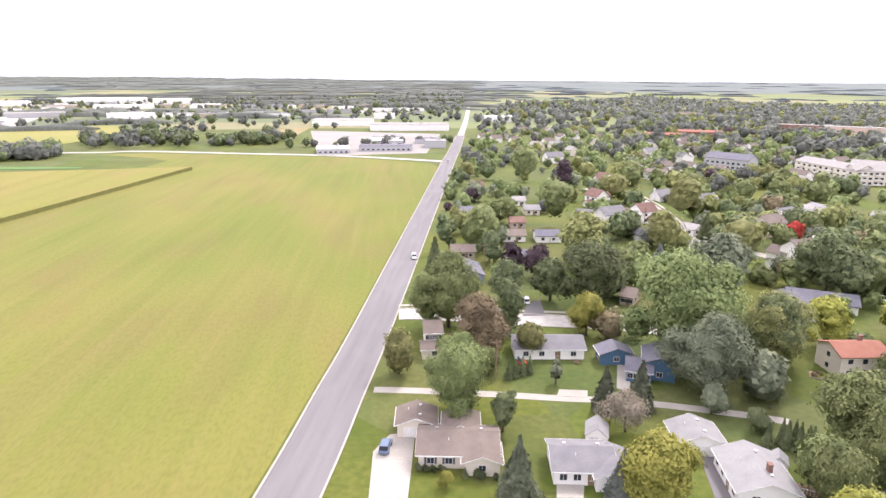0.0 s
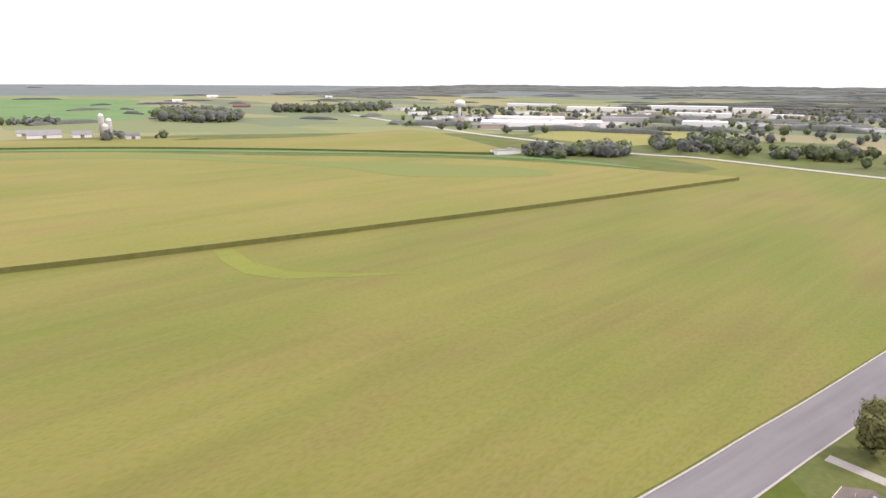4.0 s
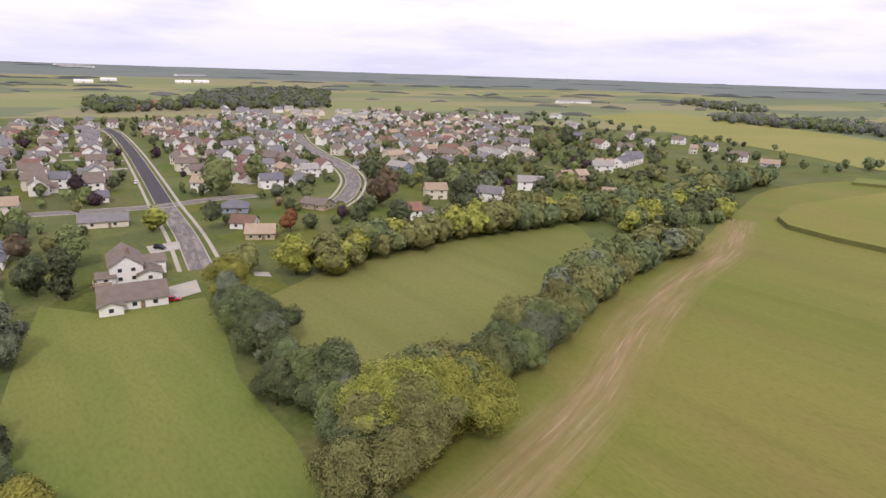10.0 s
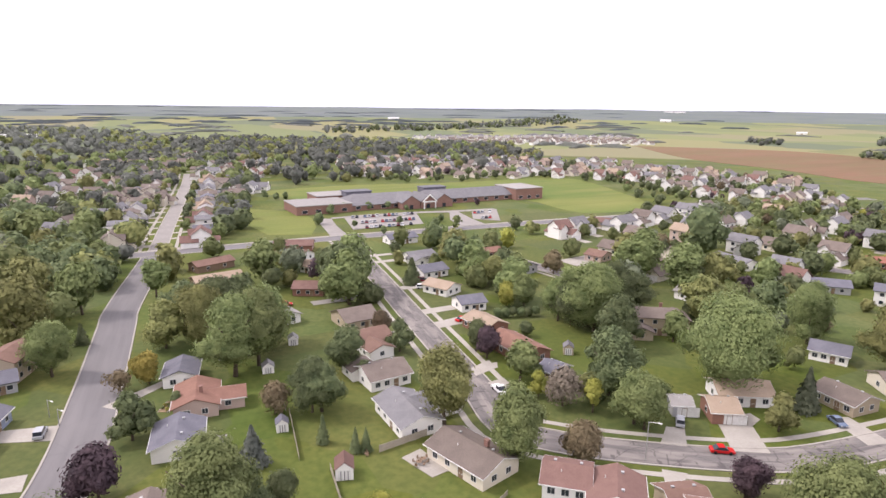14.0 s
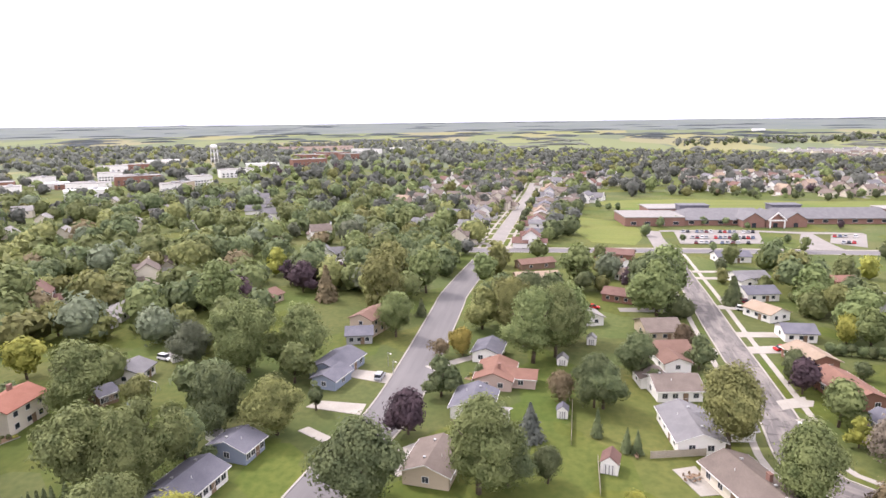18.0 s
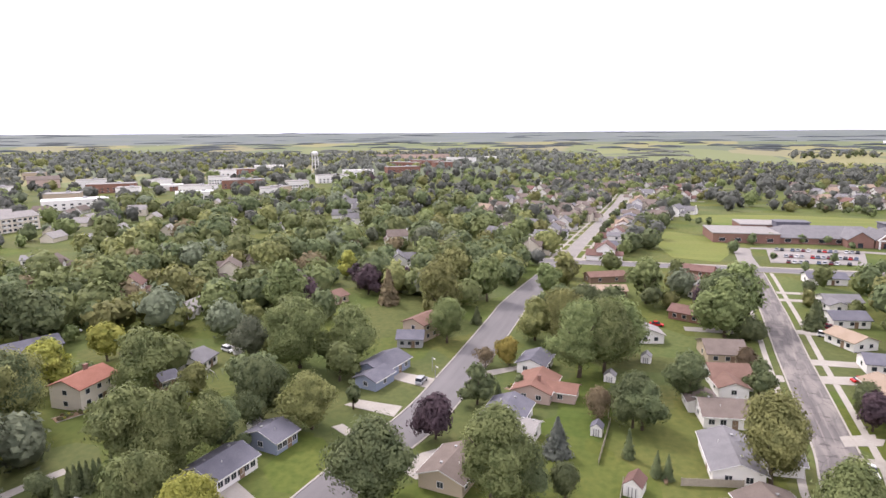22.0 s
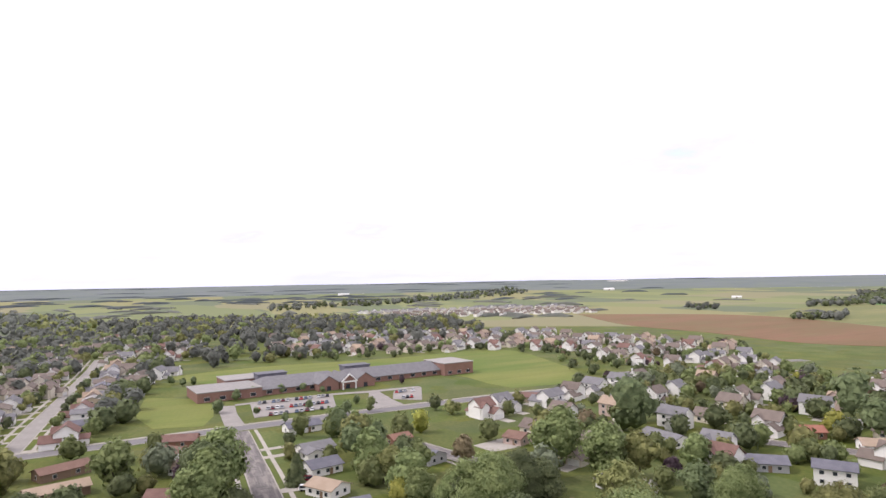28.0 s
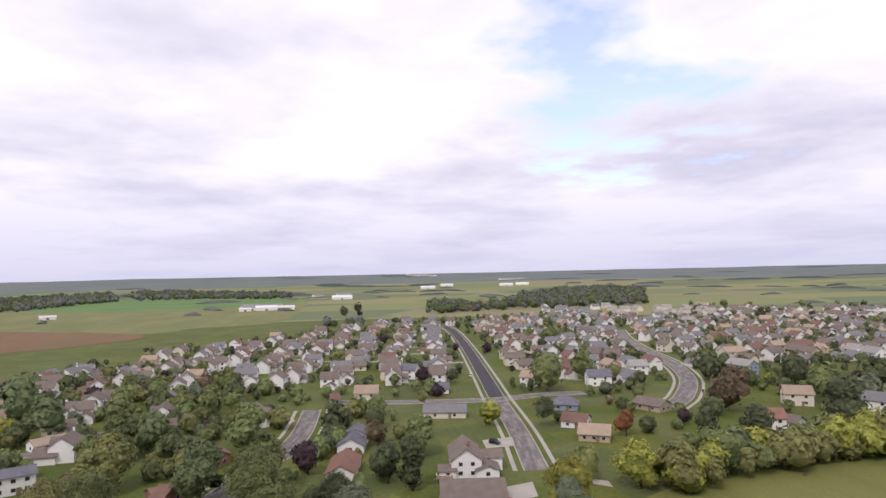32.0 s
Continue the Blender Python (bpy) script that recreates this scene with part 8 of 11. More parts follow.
tree(-368.4, 80.2, 6.6, 2.9, "dark", place="near the school")
tree(-375.3, 91.0, 5.9, 2.6, "dark", place="near the school")
tree(-318.0, 78.8, 4.7, 2.1, "dark", place="near the school")
tree(-376.0, 107.8, 5.9, 2.6, "dark", place="near the school")
tree(-372.3, 119.9, 5.8, 2.6, "dark", place="near the school")
tree(-319.9, 106.0, 5.1, 2.2, "dark", place="near the school")
tree(-360.1, 128.1, 4.5, 2.0, "dark", place="near the school")
tree(-296.0, 116.9, 7.5, 3.3, "dark", place="near the school")
tree(-318.8, 132.2, 5.3, 2.3, "dark", place="near the school")
tree(-295.2, 130.3, 8.1, 3.5, "green", place="near the school")
tree(-452.0, 56.0, 6.7, 2.9, "dark", place="near the school")
tree(-443.6, 62.4, 5.6, 2.5, "dark", place="near the school")
tree(-443.7, 69.3, 5.6, 2.5, "dark", place="near the school")
tree(-363.9, 182.5, 5.2, 2.3, "purple", place="near the school")
tree(-287.9, 83.9, 6.5, 2.2, "dark", "tall", place="near the school")
tree(-208.5, 64.8, 8.9, 3.4, "dark", "cone", place="near the school")
tree(-233.5, 69.5, 7.5, 3.0, "olive", place="near the school")
tree(-257.5, 95.6, 11.0, 4.8, "green", place="near the school")
tree(-219.0, 88.4, 14.2, 6.2, "dark", place="near the school")
tree(-222.3, 99.8, 12.9, 5.7, "dark", place="near the school")
tree(-244.1, 103.4, 11.5, 5.0, "green", place="near the school")
tree(-202.6, 39.2, 22.5, 9.8, "green", place="near the school")
tree(-243.2, 129.8, 10.3, 4.5, "lime", place="near the school")
tree(-190.0, 100.3, 12.4, 5.4, "green", place="near the school")
tree(-189.3, 89.7, 12.4, 5.4, "olive", place="near the school")
tree(45.1, 142.0, 10.3, 4.2, "silver", "bush", place="in a dense hedgerow")
tree(44.8, 137.6, 7.4, 2.7, "dark", place="in a dense hedgerow")
tree(44.3, 130.8, 9.8, 5.0, "dark", place="in a dense hedgerow")
tree(43.8, 124.2, 10.1, 4.7, "green", "bush", place="in a dense hedgerow")
tree(43.5, 119.4, 12.5, 4.6, "dark", place="in a dense hedgerow")
tree(43.0, 112.4, 12.6, 6.3, "dark", "bush", place="in a dense hedgerow")
tree(42.6, 107.1, 10.2, 4.4, "silver", "bush", place="in a dense hedgerow")
tree(42.3, 102.6, 9.1, 3.5, "dark", place="in a dense hedgerow")
tree(41.8, 96.2, 8.6, 3.5, "dark", place="in a dense hedgerow")
tree(41.4, 90.2, 8.6, 3.1, "dark", place="in a dense hedgerow")
tree(41.1, 85.7, 9.4, 4.8, "green", "tall", place="in a dense hedgerow")
tree(40.7, 76.6, 8.6, 4.1, "dark", place="in a dense hedgerow")
tree(40.4, 71.4, 8.5, 3.9, "green", "bush", place="in a dense hedgerow")
tree(40.1, 65.3, 9.4, 4.6, "dark", "bush", place="in a dense hedgerow")
tree(39.8, 60.3, 9.5, 4.5, "dark", "tall", place="in a dense hedgerow")
tree(40.7, 61.5, 11.5, 5.6, "dark", "bush", place="in a dense hedgerow")
tree(42.0, 66.7, 9.6, 4.3, "green", "tall", place="in a dense hedgerow")
tree(43.6, 73.6, 9.6, 3.5, "silver", "tall", place="in a dense hedgerow")
tree(44.8, 78.4, 12.7, 5.3, "dark", place="in a dense hedgerow")
tree(45.8, 82.8, 8.1, 3.4, "dark", "bush", place="in a dense hedgerow")
tree(40.5, 48.9, 10.2, 4.5, "olive", "bush", place="in a dense hedgerow")
tree(32.1, 51.1, 9.9, 4.9, "olive", "bush", place="in a dense hedgerow")
tree(40.8, 51.7, 9.1, 3.6, "green", "tall", place="in a dense hedgerow")
tree(39.5, 59.1, 12.8, 5.5, "olive", place="in a dense hedgerow")
tree(46.9, 53.3, 15.2, 6.4, "olive", "tall", place="in a dense hedgerow")
tree(44.0, 59.8, 14.4, 6.8, "lime", "bush", place="in a dense hedgerow")
tree(49.1, 54.6, 10.7, 4.2, "lime", "bush", place="in a dense hedgerow")
tree(47.1, 61.2, 15.9, 6.6, "lime", "tall", place="in a dense hedgerow")
tree(55.3, 55.6, 15.1, 7.7, "lime", "tall", place="in a dense hedgerow")
tree(53.4, 62.9, 15.4, 6.1, "green", place="in a dense hedgerow")
tree(60.3, 57.3, 13.2, 5.4, "green", "tall", place="in a dense hedgerow")
tree(56.5, 63.3, 13.2, 5.8, "olive", place="in a dense hedgerow")
tree(63.4, 59.0, 12.9, 5.9, "lime", place="in a dense hedgerow")
tree(62.0, 66.8, 12.9, 5.9, "olive", "bush", place="in a dense hedgerow")
tree(71.5, 63.1, 7.9, 4.1, "silver", place="in a dense hedgerow")
tree(70.9, 70.0, 9.4, 3.8, "dark", "bush", place="in a dense hedgerow")
tree(75.5, 65.5, 11.8, 4.6, "green", place="in a dense hedgerow")
tree(74.7, 70.8, 7.9, 3.7, "green", "tall", place="in a dense hedgerow")
tree(84.0, 68.0, 8.4, 3.7, "dark", place="in a dense hedgerow")
tree(80.3, 74.3, 8.3, 3.2, "dark", "bush", place="in a dense hedgerow")
tree(88.9, 68.6, 8.9, 3.5, "green", "bush", place="in a dense hedgerow")
tree(86.4, 75.2, 9.2, 4.2, "dark", place="in a dense hedgerow")
tree(97.7, 73.3, 10.4, 5.3, "silver", "bush", place="in a dense hedgerow")
tree(95.6, 78.8, 11.3, 4.7, "olive", "tall", place="in a dense hedgerow")
tree(102.4, 75.3, 11.2, 5.5, "green", "tall", place="in a dense hedgerow")
tree(99.7, 81.6, 9.0, 4.5, "green", "tall", place="in a dense hedgerow")
tree(108.4, 76.7, 7.2, 2.9, "olive", "bush", place="in a dense hedgerow")
tree(105.1, 82.5, 9.4, 3.4, "olive", "bush", place="in a dense hedgerow")
tree(116.6, 80.3, 9.0, 4.6, "olive", "bush", place="in a dense hedgerow")
tree(112.4, 85.7, 6.9, 2.6, "olive", place="in a dense hedgerow")
tree(122.1, 82.0, 9.6, 3.8, "green", place="in a dense hedgerow")
tree(121.2, 87.3, 9.9, 3.8, "olive", "tall", place="in a dense hedgerow")
tree(128.9, 83.4, 7.9, 3.3, "dark", "tall", place="in a dense hedgerow")
tree(124.9, 90.1, 11.4, 4.7, "silver", "tall", place="in a dense hedgerow")
tree(132.3, 85.5, 12.3, 5.4, "olive", "tall", place="in a dense hedgerow")
tree(132.0, 92.5, 11.5, 4.6, "dark", "bush", place="in a dense hedgerow")
tree(141.7, 88.7, 12.4, 4.7, "green", place="in a dense hedgerow")
tree(137.8, 94.4, 11.9, 4.5, "green", "tall", place="in a dense hedgerow")
tree(145.4, 90.5, 11.5, 4.9, "green", place="in a dense hedgerow")
tree(141.9, 97.2, 12.3, 5.8, "green", "bush", place="in a dense hedgerow")
tree(153.0, 93.7, 9.0, 3.3, "dark", "bush", place="in a dense hedgerow")
tree(149.3, 98.0, 11.7, 4.7, "silver", place="in a dense hedgerow")
tree(156.7, 95.4, 7.2, 3.7, "silver", place="in a dense hedgerow")
tree(154.4, 101.7, 8.1, 3.3, "silver", "tall", place="in a dense hedgerow")
tree(164.4, 96.1, 8.9, 4.0, "olive", "tall", place="in a dense hedgerow")
tree(161.8, 104.0, 12.6, 5.7, "green", "bush", place="in a dense hedgerow")
tree(171.8, 98.5, 9.7, 4.5, "green", "bush", place="in a dense hedgerow")
tree(169.2, 105.4, 7.2, 3.3, "dark", "bush", place="in a dense hedgerow")
tree(176.0, 98.3, 10.2, 4.1, "dark", place="in a dense hedgerow")
tree(178.0, 107.1, 11.4, 4.7, "green", "tall", place="in a dense hedgerow")
tree(183.4, 100.9, 10.8, 4.8, "dark", "tall", place="in a dense hedgerow")
tree(183.5, 105.8, 8.1, 4.2, "dark", "bush", place="in a dense hedgerow")
tree(188.5, 101.4, 8.6, 3.9, "silver", "bush", place="in a dense hedgerow")
tree(188.1, 106.6, 7.7, 3.8, "olive", place="in a dense hedgerow")
tree(197.3, 101.4, 7.2, 3.0, "green", "tall", place="in a dense hedgerow")
tree(194.7, 108.3, 11.1, 5.6, "olive", "tall", place="in a dense hedgerow")
tree(201.2, 100.7, 11.9, 4.5, "silver", "bush", place="in a dense hedgerow")
tree(202.0, 109.2, 12.4, 4.5, "olive", "bush", place="in a dense hedgerow")
tree(208.1, 102.1, 11.3, 5.1, "olive", "tall", place="in a dense hedgerow")
tree(206.8, 109.2, 10.2, 5.2, "olive", "bush", place="in a dense hedgerow")
tree(213.3, 103.0, 8.7, 3.8, "green", "bush", place="in a dense hedgerow")
tree(214.8, 110.4, 6.9, 3.5, "green", "bush", place="in a dense hedgerow")
tree(220.3, 103.4, 9.3, 3.7, "green", place="in a dense hedgerow")
tree(221.7, 109.7, 7.8, 3.4, "green", "bush", place="in a dense hedgerow")
tree(82.6, 152.5, 13.9, 5.9, "olive", place="in a dense hedgerow")
tree(76.8, 159.9, 8.9, 3.2, "lime", place="in a dense hedgerow")
tree(85.9, 153.7, 12.0, 5.4, "lime", place="in a dense hedgerow")
tree(82.9, 161.3, 9.6, 4.2, "lime", "bush", place="in a dense hedgerow")
tree(91.8, 157.1, 10.7, 4.4, "olive", "bush", place="in a dense hedgerow")
tree(88.4, 166.8, 9.3, 4.6, "dark", place="in a dense hedgerow")
tree(98.6, 160.8, 11.7, 4.4, "lime", "tall", place="in a dense hedgerow")
tree(96.2, 169.6, 11.3, 4.9, "green", place="in a dense hedgerow")
tree(101.1, 162.7, 14.7, 6.8, "green", place="in a dense hedgerow")
tree(102.4, 169.1, 11.8, 5.4, "lime", "bush", place="in a dense hedgerow")
tree(109.8, 161.8, 8.6, 3.1, "olive", "bush", place="in a dense hedgerow")
tree(109.3, 172.4, 9.2, 4.6, "lime", "bush", place="in a dense hedgerow")
tree(116.5, 163.1, 8.9, 3.9, "green", place="in a dense hedgerow")
tree(114.5, 172.8, 11.2, 5.7, "dark", "tall", place="in a dense hedgerow")
tree(123.9, 166.0, 10.5, 4.0, "olive", "tall", place="in a dense hedgerow")
tree(121.5, 172.1, 11.0, 5.2, "lime", "tall", place="in a dense hedgerow")
tree(128.4, 164.8, 13.0, 5.6, "olive", "tall", place="in a dense hedgerow")
tree(126.9, 174.4, 10.6, 4.3, "olive", place="in a dense hedgerow")
tree(135.0, 167.1, 10.8, 4.8, "olive", "tall", place="in a dense hedgerow")
tree(134.4, 175.0, 8.3, 4.2, "dark", "tall", place="in a dense hedgerow")
tree(142.2, 167.3, 10.0, 4.9, "olive", "tall", place="in a dense hedgerow")
tree(139.9, 174.7, 11.5, 4.8, "green", "bush", place="in a dense hedgerow")
tree(149.7, 168.5, 13.1, 5.6, "lime", "tall", place="in a dense hedgerow")
tree(149.0, 174.4, 11.5, 5.0, "green", "tall", place="in a dense hedgerow")
tree(152.6, 168.8, 11.5, 5.0, "olive", "tall", place="in a dense hedgerow")
tree(153.1, 175.3, 12.8, 6.3, "olive", place="in a dense hedgerow")
tree(158.8, 167.9, 11.5, 5.6, "lime", "tall", place="in a dense hedgerow")
tree(161.9, 176.2, 8.6, 4.5, "olive", "tall", place="in a dense hedgerow")
tree(167.3, 168.0, 14.3, 7.4, "olive", "tall", place="in a dense hedgerow")
tree(166.9, 174.4, 13.4, 6.2, "lime", "bush", place="in a dense hedgerow")
tree(174.4, 167.2, 14.5, 7.1, "olive", "bush", place="in a dense hedgerow")
tree(172.2, 176.5, 8.3, 3.2, "green", place="in a dense hedgerow")
tree(180.5, 167.9, 10.5, 3.8, "olive", "bush", place="in a dense hedgerow")
tree(177.6, 175.7, 12.3, 4.7, "olive", place="in a dense hedgerow")
tree(185.5, 166.9, 12.7, 5.0, "dark", place="in a dense hedgerow")
tree(185.3, 175.4, 9.0, 3.6, "dark", "tall", place="in a dense hedgerow")
tree(192.2, 166.9, 12.0, 5.8, "green", "tall", place="in a dense hedgerow")
tree(190.4, 175.4, 14.6, 5.4, "olive", "tall", place="in a dense hedgerow")
tree(198.0, 166.3, 8.8, 3.9, "dark", "bush", place="in a dense hedgerow")
tree(196.5, 174.3, 9.3, 4.1, "lime", place="in a dense hedgerow")
tree(202.3, 164.6, 10.5, 5.2, "dark", "tall", place="in a dense hedgerow")
tree(205.3, 174.9, 13.9, 5.3, "olive", place="in a dense hedgerow")
tree(208.1, 164.7, 8.4, 3.4, "olive", "bush", place="in a dense hedgerow")
tree(210.6, 172.9, 12.0, 4.7, "lime", "tall", place="in a dense hedgerow")
tree(217.0, 164.3, 11.5, 5.5, "olive", place="in a dense hedgerow")
tree(215.6, 171.9, 9.8, 3.8, "green", "tall", place="in a dense hedgerow")
tree(222.4, 163.4, 8.9, 3.4, "dark", "tall", place="in a dense hedgerow")
tree(223.6, 172.2, 11.8, 4.8, "lime", "tall", place="in a dense hedgerow")
tree(228.1, 164.0, 12.3, 5.9, "dark", "tall", place="in a dense hedgerow")
tree(228.1, 170.8, 9.9, 3.6, "lime", "bush", place="in a dense hedgerow")
tree(233.2, 162.7, 12.6, 5.7, "green", place="in a dense hedgerow")
tree(233.8, 170.8, 11.6, 5.8, "green", "tall", place="in a dense hedgerow")
tree(242.2, 164.6, 8.0, 3.9, "green", place="in a dense hedgerow")
tree(242.5, 171.8, 8.1, 4.0, "green", place="in a dense hedgerow")
tree(252.9, 163.4, 9.2, 4.7, "olive", "bush", place="in a dense hedgerow")
tree(251.9, 171.5, 11.6, 5.1, "green", "tall", place="in a dense hedgerow")
tree(259.8, 164.2, 14.3, 6.7, "dark", "tall", place="in a dense hedgerow")
tree(262.3, 170.0, 8.8, 4.0, "green", "bush", place="in a dense hedgerow")
tree(268.2, 163.4, 11.7, 5.9, "green", "tall", place="in a dense hedgerow")
tree(269.8, 171.6, 9.8, 4.3, "olive", "tall", place="in a dense hedgerow")
tree(277.1, 163.8, 7.9, 3.8, "dark", "tall", place="in a dense hedgerow")
tree(280.6, 170.2, 11.1, 5.5, "olive", "tall", place="in a dense hedgerow")
tree(286.2, 162.3, 8.0, 3.5, "green", "tall", place="in a dense hedgerow")
tree(288.1, 170.7, 13.3, 6.9, "green", place="in a dense hedgerow")
tree(299.1, 161.7, 10.3, 4.3, "dark", "bush", place="in a dense hedgerow")
tree(296.9, 169.1, 9.2, 3.9, "olive", "tall", place="in a dense hedgerow")
tree(307.6, 163.1, 12.5, 4.5, "olive", place="in a dense hedgerow")
tree(307.4, 169.3, 10.1, 4.7, "dark", "bush", place="in a dense hedgerow")
tree(316.6, 162.2, 13.0, 6.0, "dark", place="in a dense hedgerow")
tree(317.0, 172.0, 10.0, 4.6, "dark", "bush", place="in a dense hedgerow")
tree(326.0, 164.7, 9.7, 4.4, "dark", "bush", place="in a dense hedgerow")
tree(323.1, 170.7, 12.2, 5.4, "dark", place="in a dense hedgerow")
tree(333.3, 163.3, 7.9, 3.7, "dark", place="in a dense hedgerow")
tree(330.4, 172.0, 13.0, 4.8, "dark", "tall", place="in a dense hedgerow")
tree(340.3, 164.6, 14.4, 6.5, "olive", "tall", place="in a dense hedgerow")
tree(342.1, 171.6, 8.7, 4.5, "green", "bush", place="in a dense hedgerow")
tree(351.3, 163.8, 10.9, 4.1, "olive", "tall", place="in a dense hedgerow")
tree(348.9, 173.1, 14.4, 5.7, "green", "bush", place="in a dense hedgerow")
tree(359.6, 166.9, 14.2, 7.1, "dark", place="in a dense hedgerow")
tree(356.4, 172.2, 11.7, 5.0, "green", place="in a dense hedgerow")
tree(364.0, 166.0, 13.8, 6.3, "dark", place="in a dense hedgerow")
tree(366.2, 172.7, 12.1, 4.7, "dark", "bush", place="in a dense hedgerow")
tree(374.0, 167.9, 8.1, 3.4, "green", "bush", place="in a dense hedgerow")
tree(373.9, 173.6, 9.4, 4.2, "olive", "tall", place="in a dense hedgerow")
tree(383.4, 166.5, 14.0, 5.3, "dark", "bush", place="in a dense hedgerow")
tree(382.4, 174.5, 8.2, 3.6, "olive", "bush", place="in a dense hedgerow")
tree(388.4, 167.3, 12.6, 5.1, "olive", "tall", place="in a dense hedgerow")
tree(387.8, 176.1, 10.4, 4.5, "olive", "bush", place="in a dense hedgerow")
tree(397.7, 168.9, 13.0, 5.0, "olive", "tall", place="in a dense hedgerow")
tree(396.8, 176.8, 12.1, 5.5, "green", "bush", place="in a dense hedgerow")
tree(404.1, 168.5, 13.9, 5.2, "dark", "tall", place="in a dense hedgerow")
tree(404.9, 175.2, 11.9, 5.2, "olive", "tall", place="in a dense hedgerow")
tree(415.7, 169.3, 9.4, 4.8, "olive", place="in a dense hedgerow")
tree(414.5, 176.1, 12.0, 4.3, "dark", "bush", place="in a dense hedgerow")
tree(421.9, 170.2, 13.0, 5.8, "dark", "tall", place="in a dense hedgerow")
tree(421.4, 178.1, 9.0, 4.6, "dark", place="in a dense hedgerow")
tree(432.4, 169.7, 13.0, 5.3, "dark", place="in a dense hedgerow")
tree(431.3, 178.2, 8.4, 4.4, "green", "bush", place="in a dense hedgerow")
tree(225.5, 136.6, 10.1, 4.1, "lime", "bush", place="in a dense hedgerow")
tree(237.5, 139.9, 8.7, 3.9, "dark", place="in a dense hedgerow")
tree(246.2, 142.3, 7.6, 4.0, "lime", place="in a dense hedgerow")
tree(253.7, 144.3, 10.3, 4.2, "lime", "tall", place="in a dense hedgerow")
tree(262.8, 146.8, 9.3, 4.4, "dark", "bush", place="in a dense hedgerow")
tree(270.2, 148.8, 8.7, 4.4, "dark", "bush", place="in a dense hedgerow")
tree(282.4, 152.2, 7.3, 2.8, "dark", "bush", place="in a dense hedgerow")
tree(291.2, 154.6, 10.7, 5.3, "lime", "tall", place="in a dense hedgerow")
tree(295.8, 155.8, 7.0, 2.7, "green", "tall", place="in a dense hedgerow")
tree(306.5, 158.7, 9.8, 3.6, "dark", "bush", place="in a dense hedgerow")
tree(315.2, 161.1, 10.7, 4.8, "dark", "tall", place="in a dense hedgerow")
tree(512.7, 182.0, 11.2, 4.2, "green", "tall", place="at the field edge")
tree(539.1, 176.0, 6.6, 2.7, "green", "bush", place="at the field edge")
tree(556.3, 172.1, 8.0, 3.4, "dark", place="at the field edge")
tree(563.5, 170.5, 10.8, 4.4, "green", "bush", place="at the field edge")
tree(590.3, 161.8, 11.2, 5.4, "dark", "tall", place="at the field edge")
tree(600.6, 157.6, 9.5, 4.5, "green", place="at the field edge")
tree(625.4, 147.2, 7.4, 3.7, "dark", place="at the field edge")
tree(692.1, 128.6, 9.4, 3.4, "lime", "bush", place="at the field edge")
tree(685.8, 134.6, 7.9, 2.9, "dark", "tall", place="at the field edge")
tree(703.8, 125.4, 11.9, 4.8, "dark", "bush", place="at the field edge")
tree(702.5, 133.6, 10.1, 4.8, "dark", "bush", place="at the field edge")
tree(714.3, 124.4, 11.5, 4.6, "green", place="at the field edge")
tree(720.1, 130.0, 10.3, 5.3, "lime", "bush", place="at the field edge")
tree(729.7, 122.4, 7.6, 3.2, "dark", place="at the field edge")
tree(735.8, 128.5, 9.5, 4.8, "dark", "bush", place="at the field edge")
tree(747.7, 119.8, 11.6, 4.6, "green", "bush", place="at the field edge")
tree(743.6, 126.8, 10.3, 4.2, "green", place="at the field edge")
tree(762.9, 117.9, 9.8, 4.6, "dark", "bush", place="at the field edge")
tree(762.5, 124.5, 11.3, 4.6, "green", "bush", place="at the field edge")
tree(774.8, 114.8, 7.2, 2.8, "lime", "bush", place="at the field edge")
tree(779.7, 122.3, 7.0, 3.5, "dark", "tall", place="at the field edge")
tree(784.9, 115.2, 7.9, 2.9, "dark", "bush", place="at the field edge")
tree(785.9, 120.0, 7.0, 3.0, "green", place="at the field edge")
tree(805.5, 111.1, 6.8, 3.5, "green", "bush", place="at the field edge")
tree(799.9, 119.4, 9.9, 4.8, "lime", "bush", place="at the field edge")
tree(819.5, 106.4, 6.7, 3.5, "green", place="at the field edge")
tree(821.6, 113.6, 10.9, 5.5, "green", place="at the field edge")
tree(828.7, 104.9, 10.1, 4.3, "lime", place="at the field edge")
tree(831.9, 109.4, 8.6, 4.4, "green", place="at the field edge")
tree(841.6, 100.5, 8.6, 4.4, "green", "tall", place="at the field edge")
tree(844.2, 105.3, 7.9, 3.5, "green", "bush", place="at the field edge")
tree(854.5, 94.5, 10.1, 4.6, "lime", "bush", place="at the field edge")
tree(859.8, 101.5, 7.9, 3.4, "green", "bush", place="at the field edge")
tree(871.2, 90.6, 10.7, 5.6, "dark", "bush", place="at the field edge")
tree(873.1, 97.1, 7.2, 3.5, "lime", "bush", place="at the field edge")
tree(885.1, 84.2, 10.8, 5.3, "lime", "bush", place="at the field edge")
tree(887.8, 90.1, 12.0, 5.7, "green", "tall", place="at the field edge")
tree(41.0, 80.0, 8.5, 3.5, "green", place="in a dense hedgerow")
tree(34.8, 85.3, 9.5, 4.1, "dark", "tall", place="in a dense hedgerow")
tree(45.6, 84.2, 9.0, 3.3, "green", "bush", place="in a dense hedgerow")
tree(41.5, 89.4, 6.5, 3.4, "green", "tall", place="in a dense hedgerow")
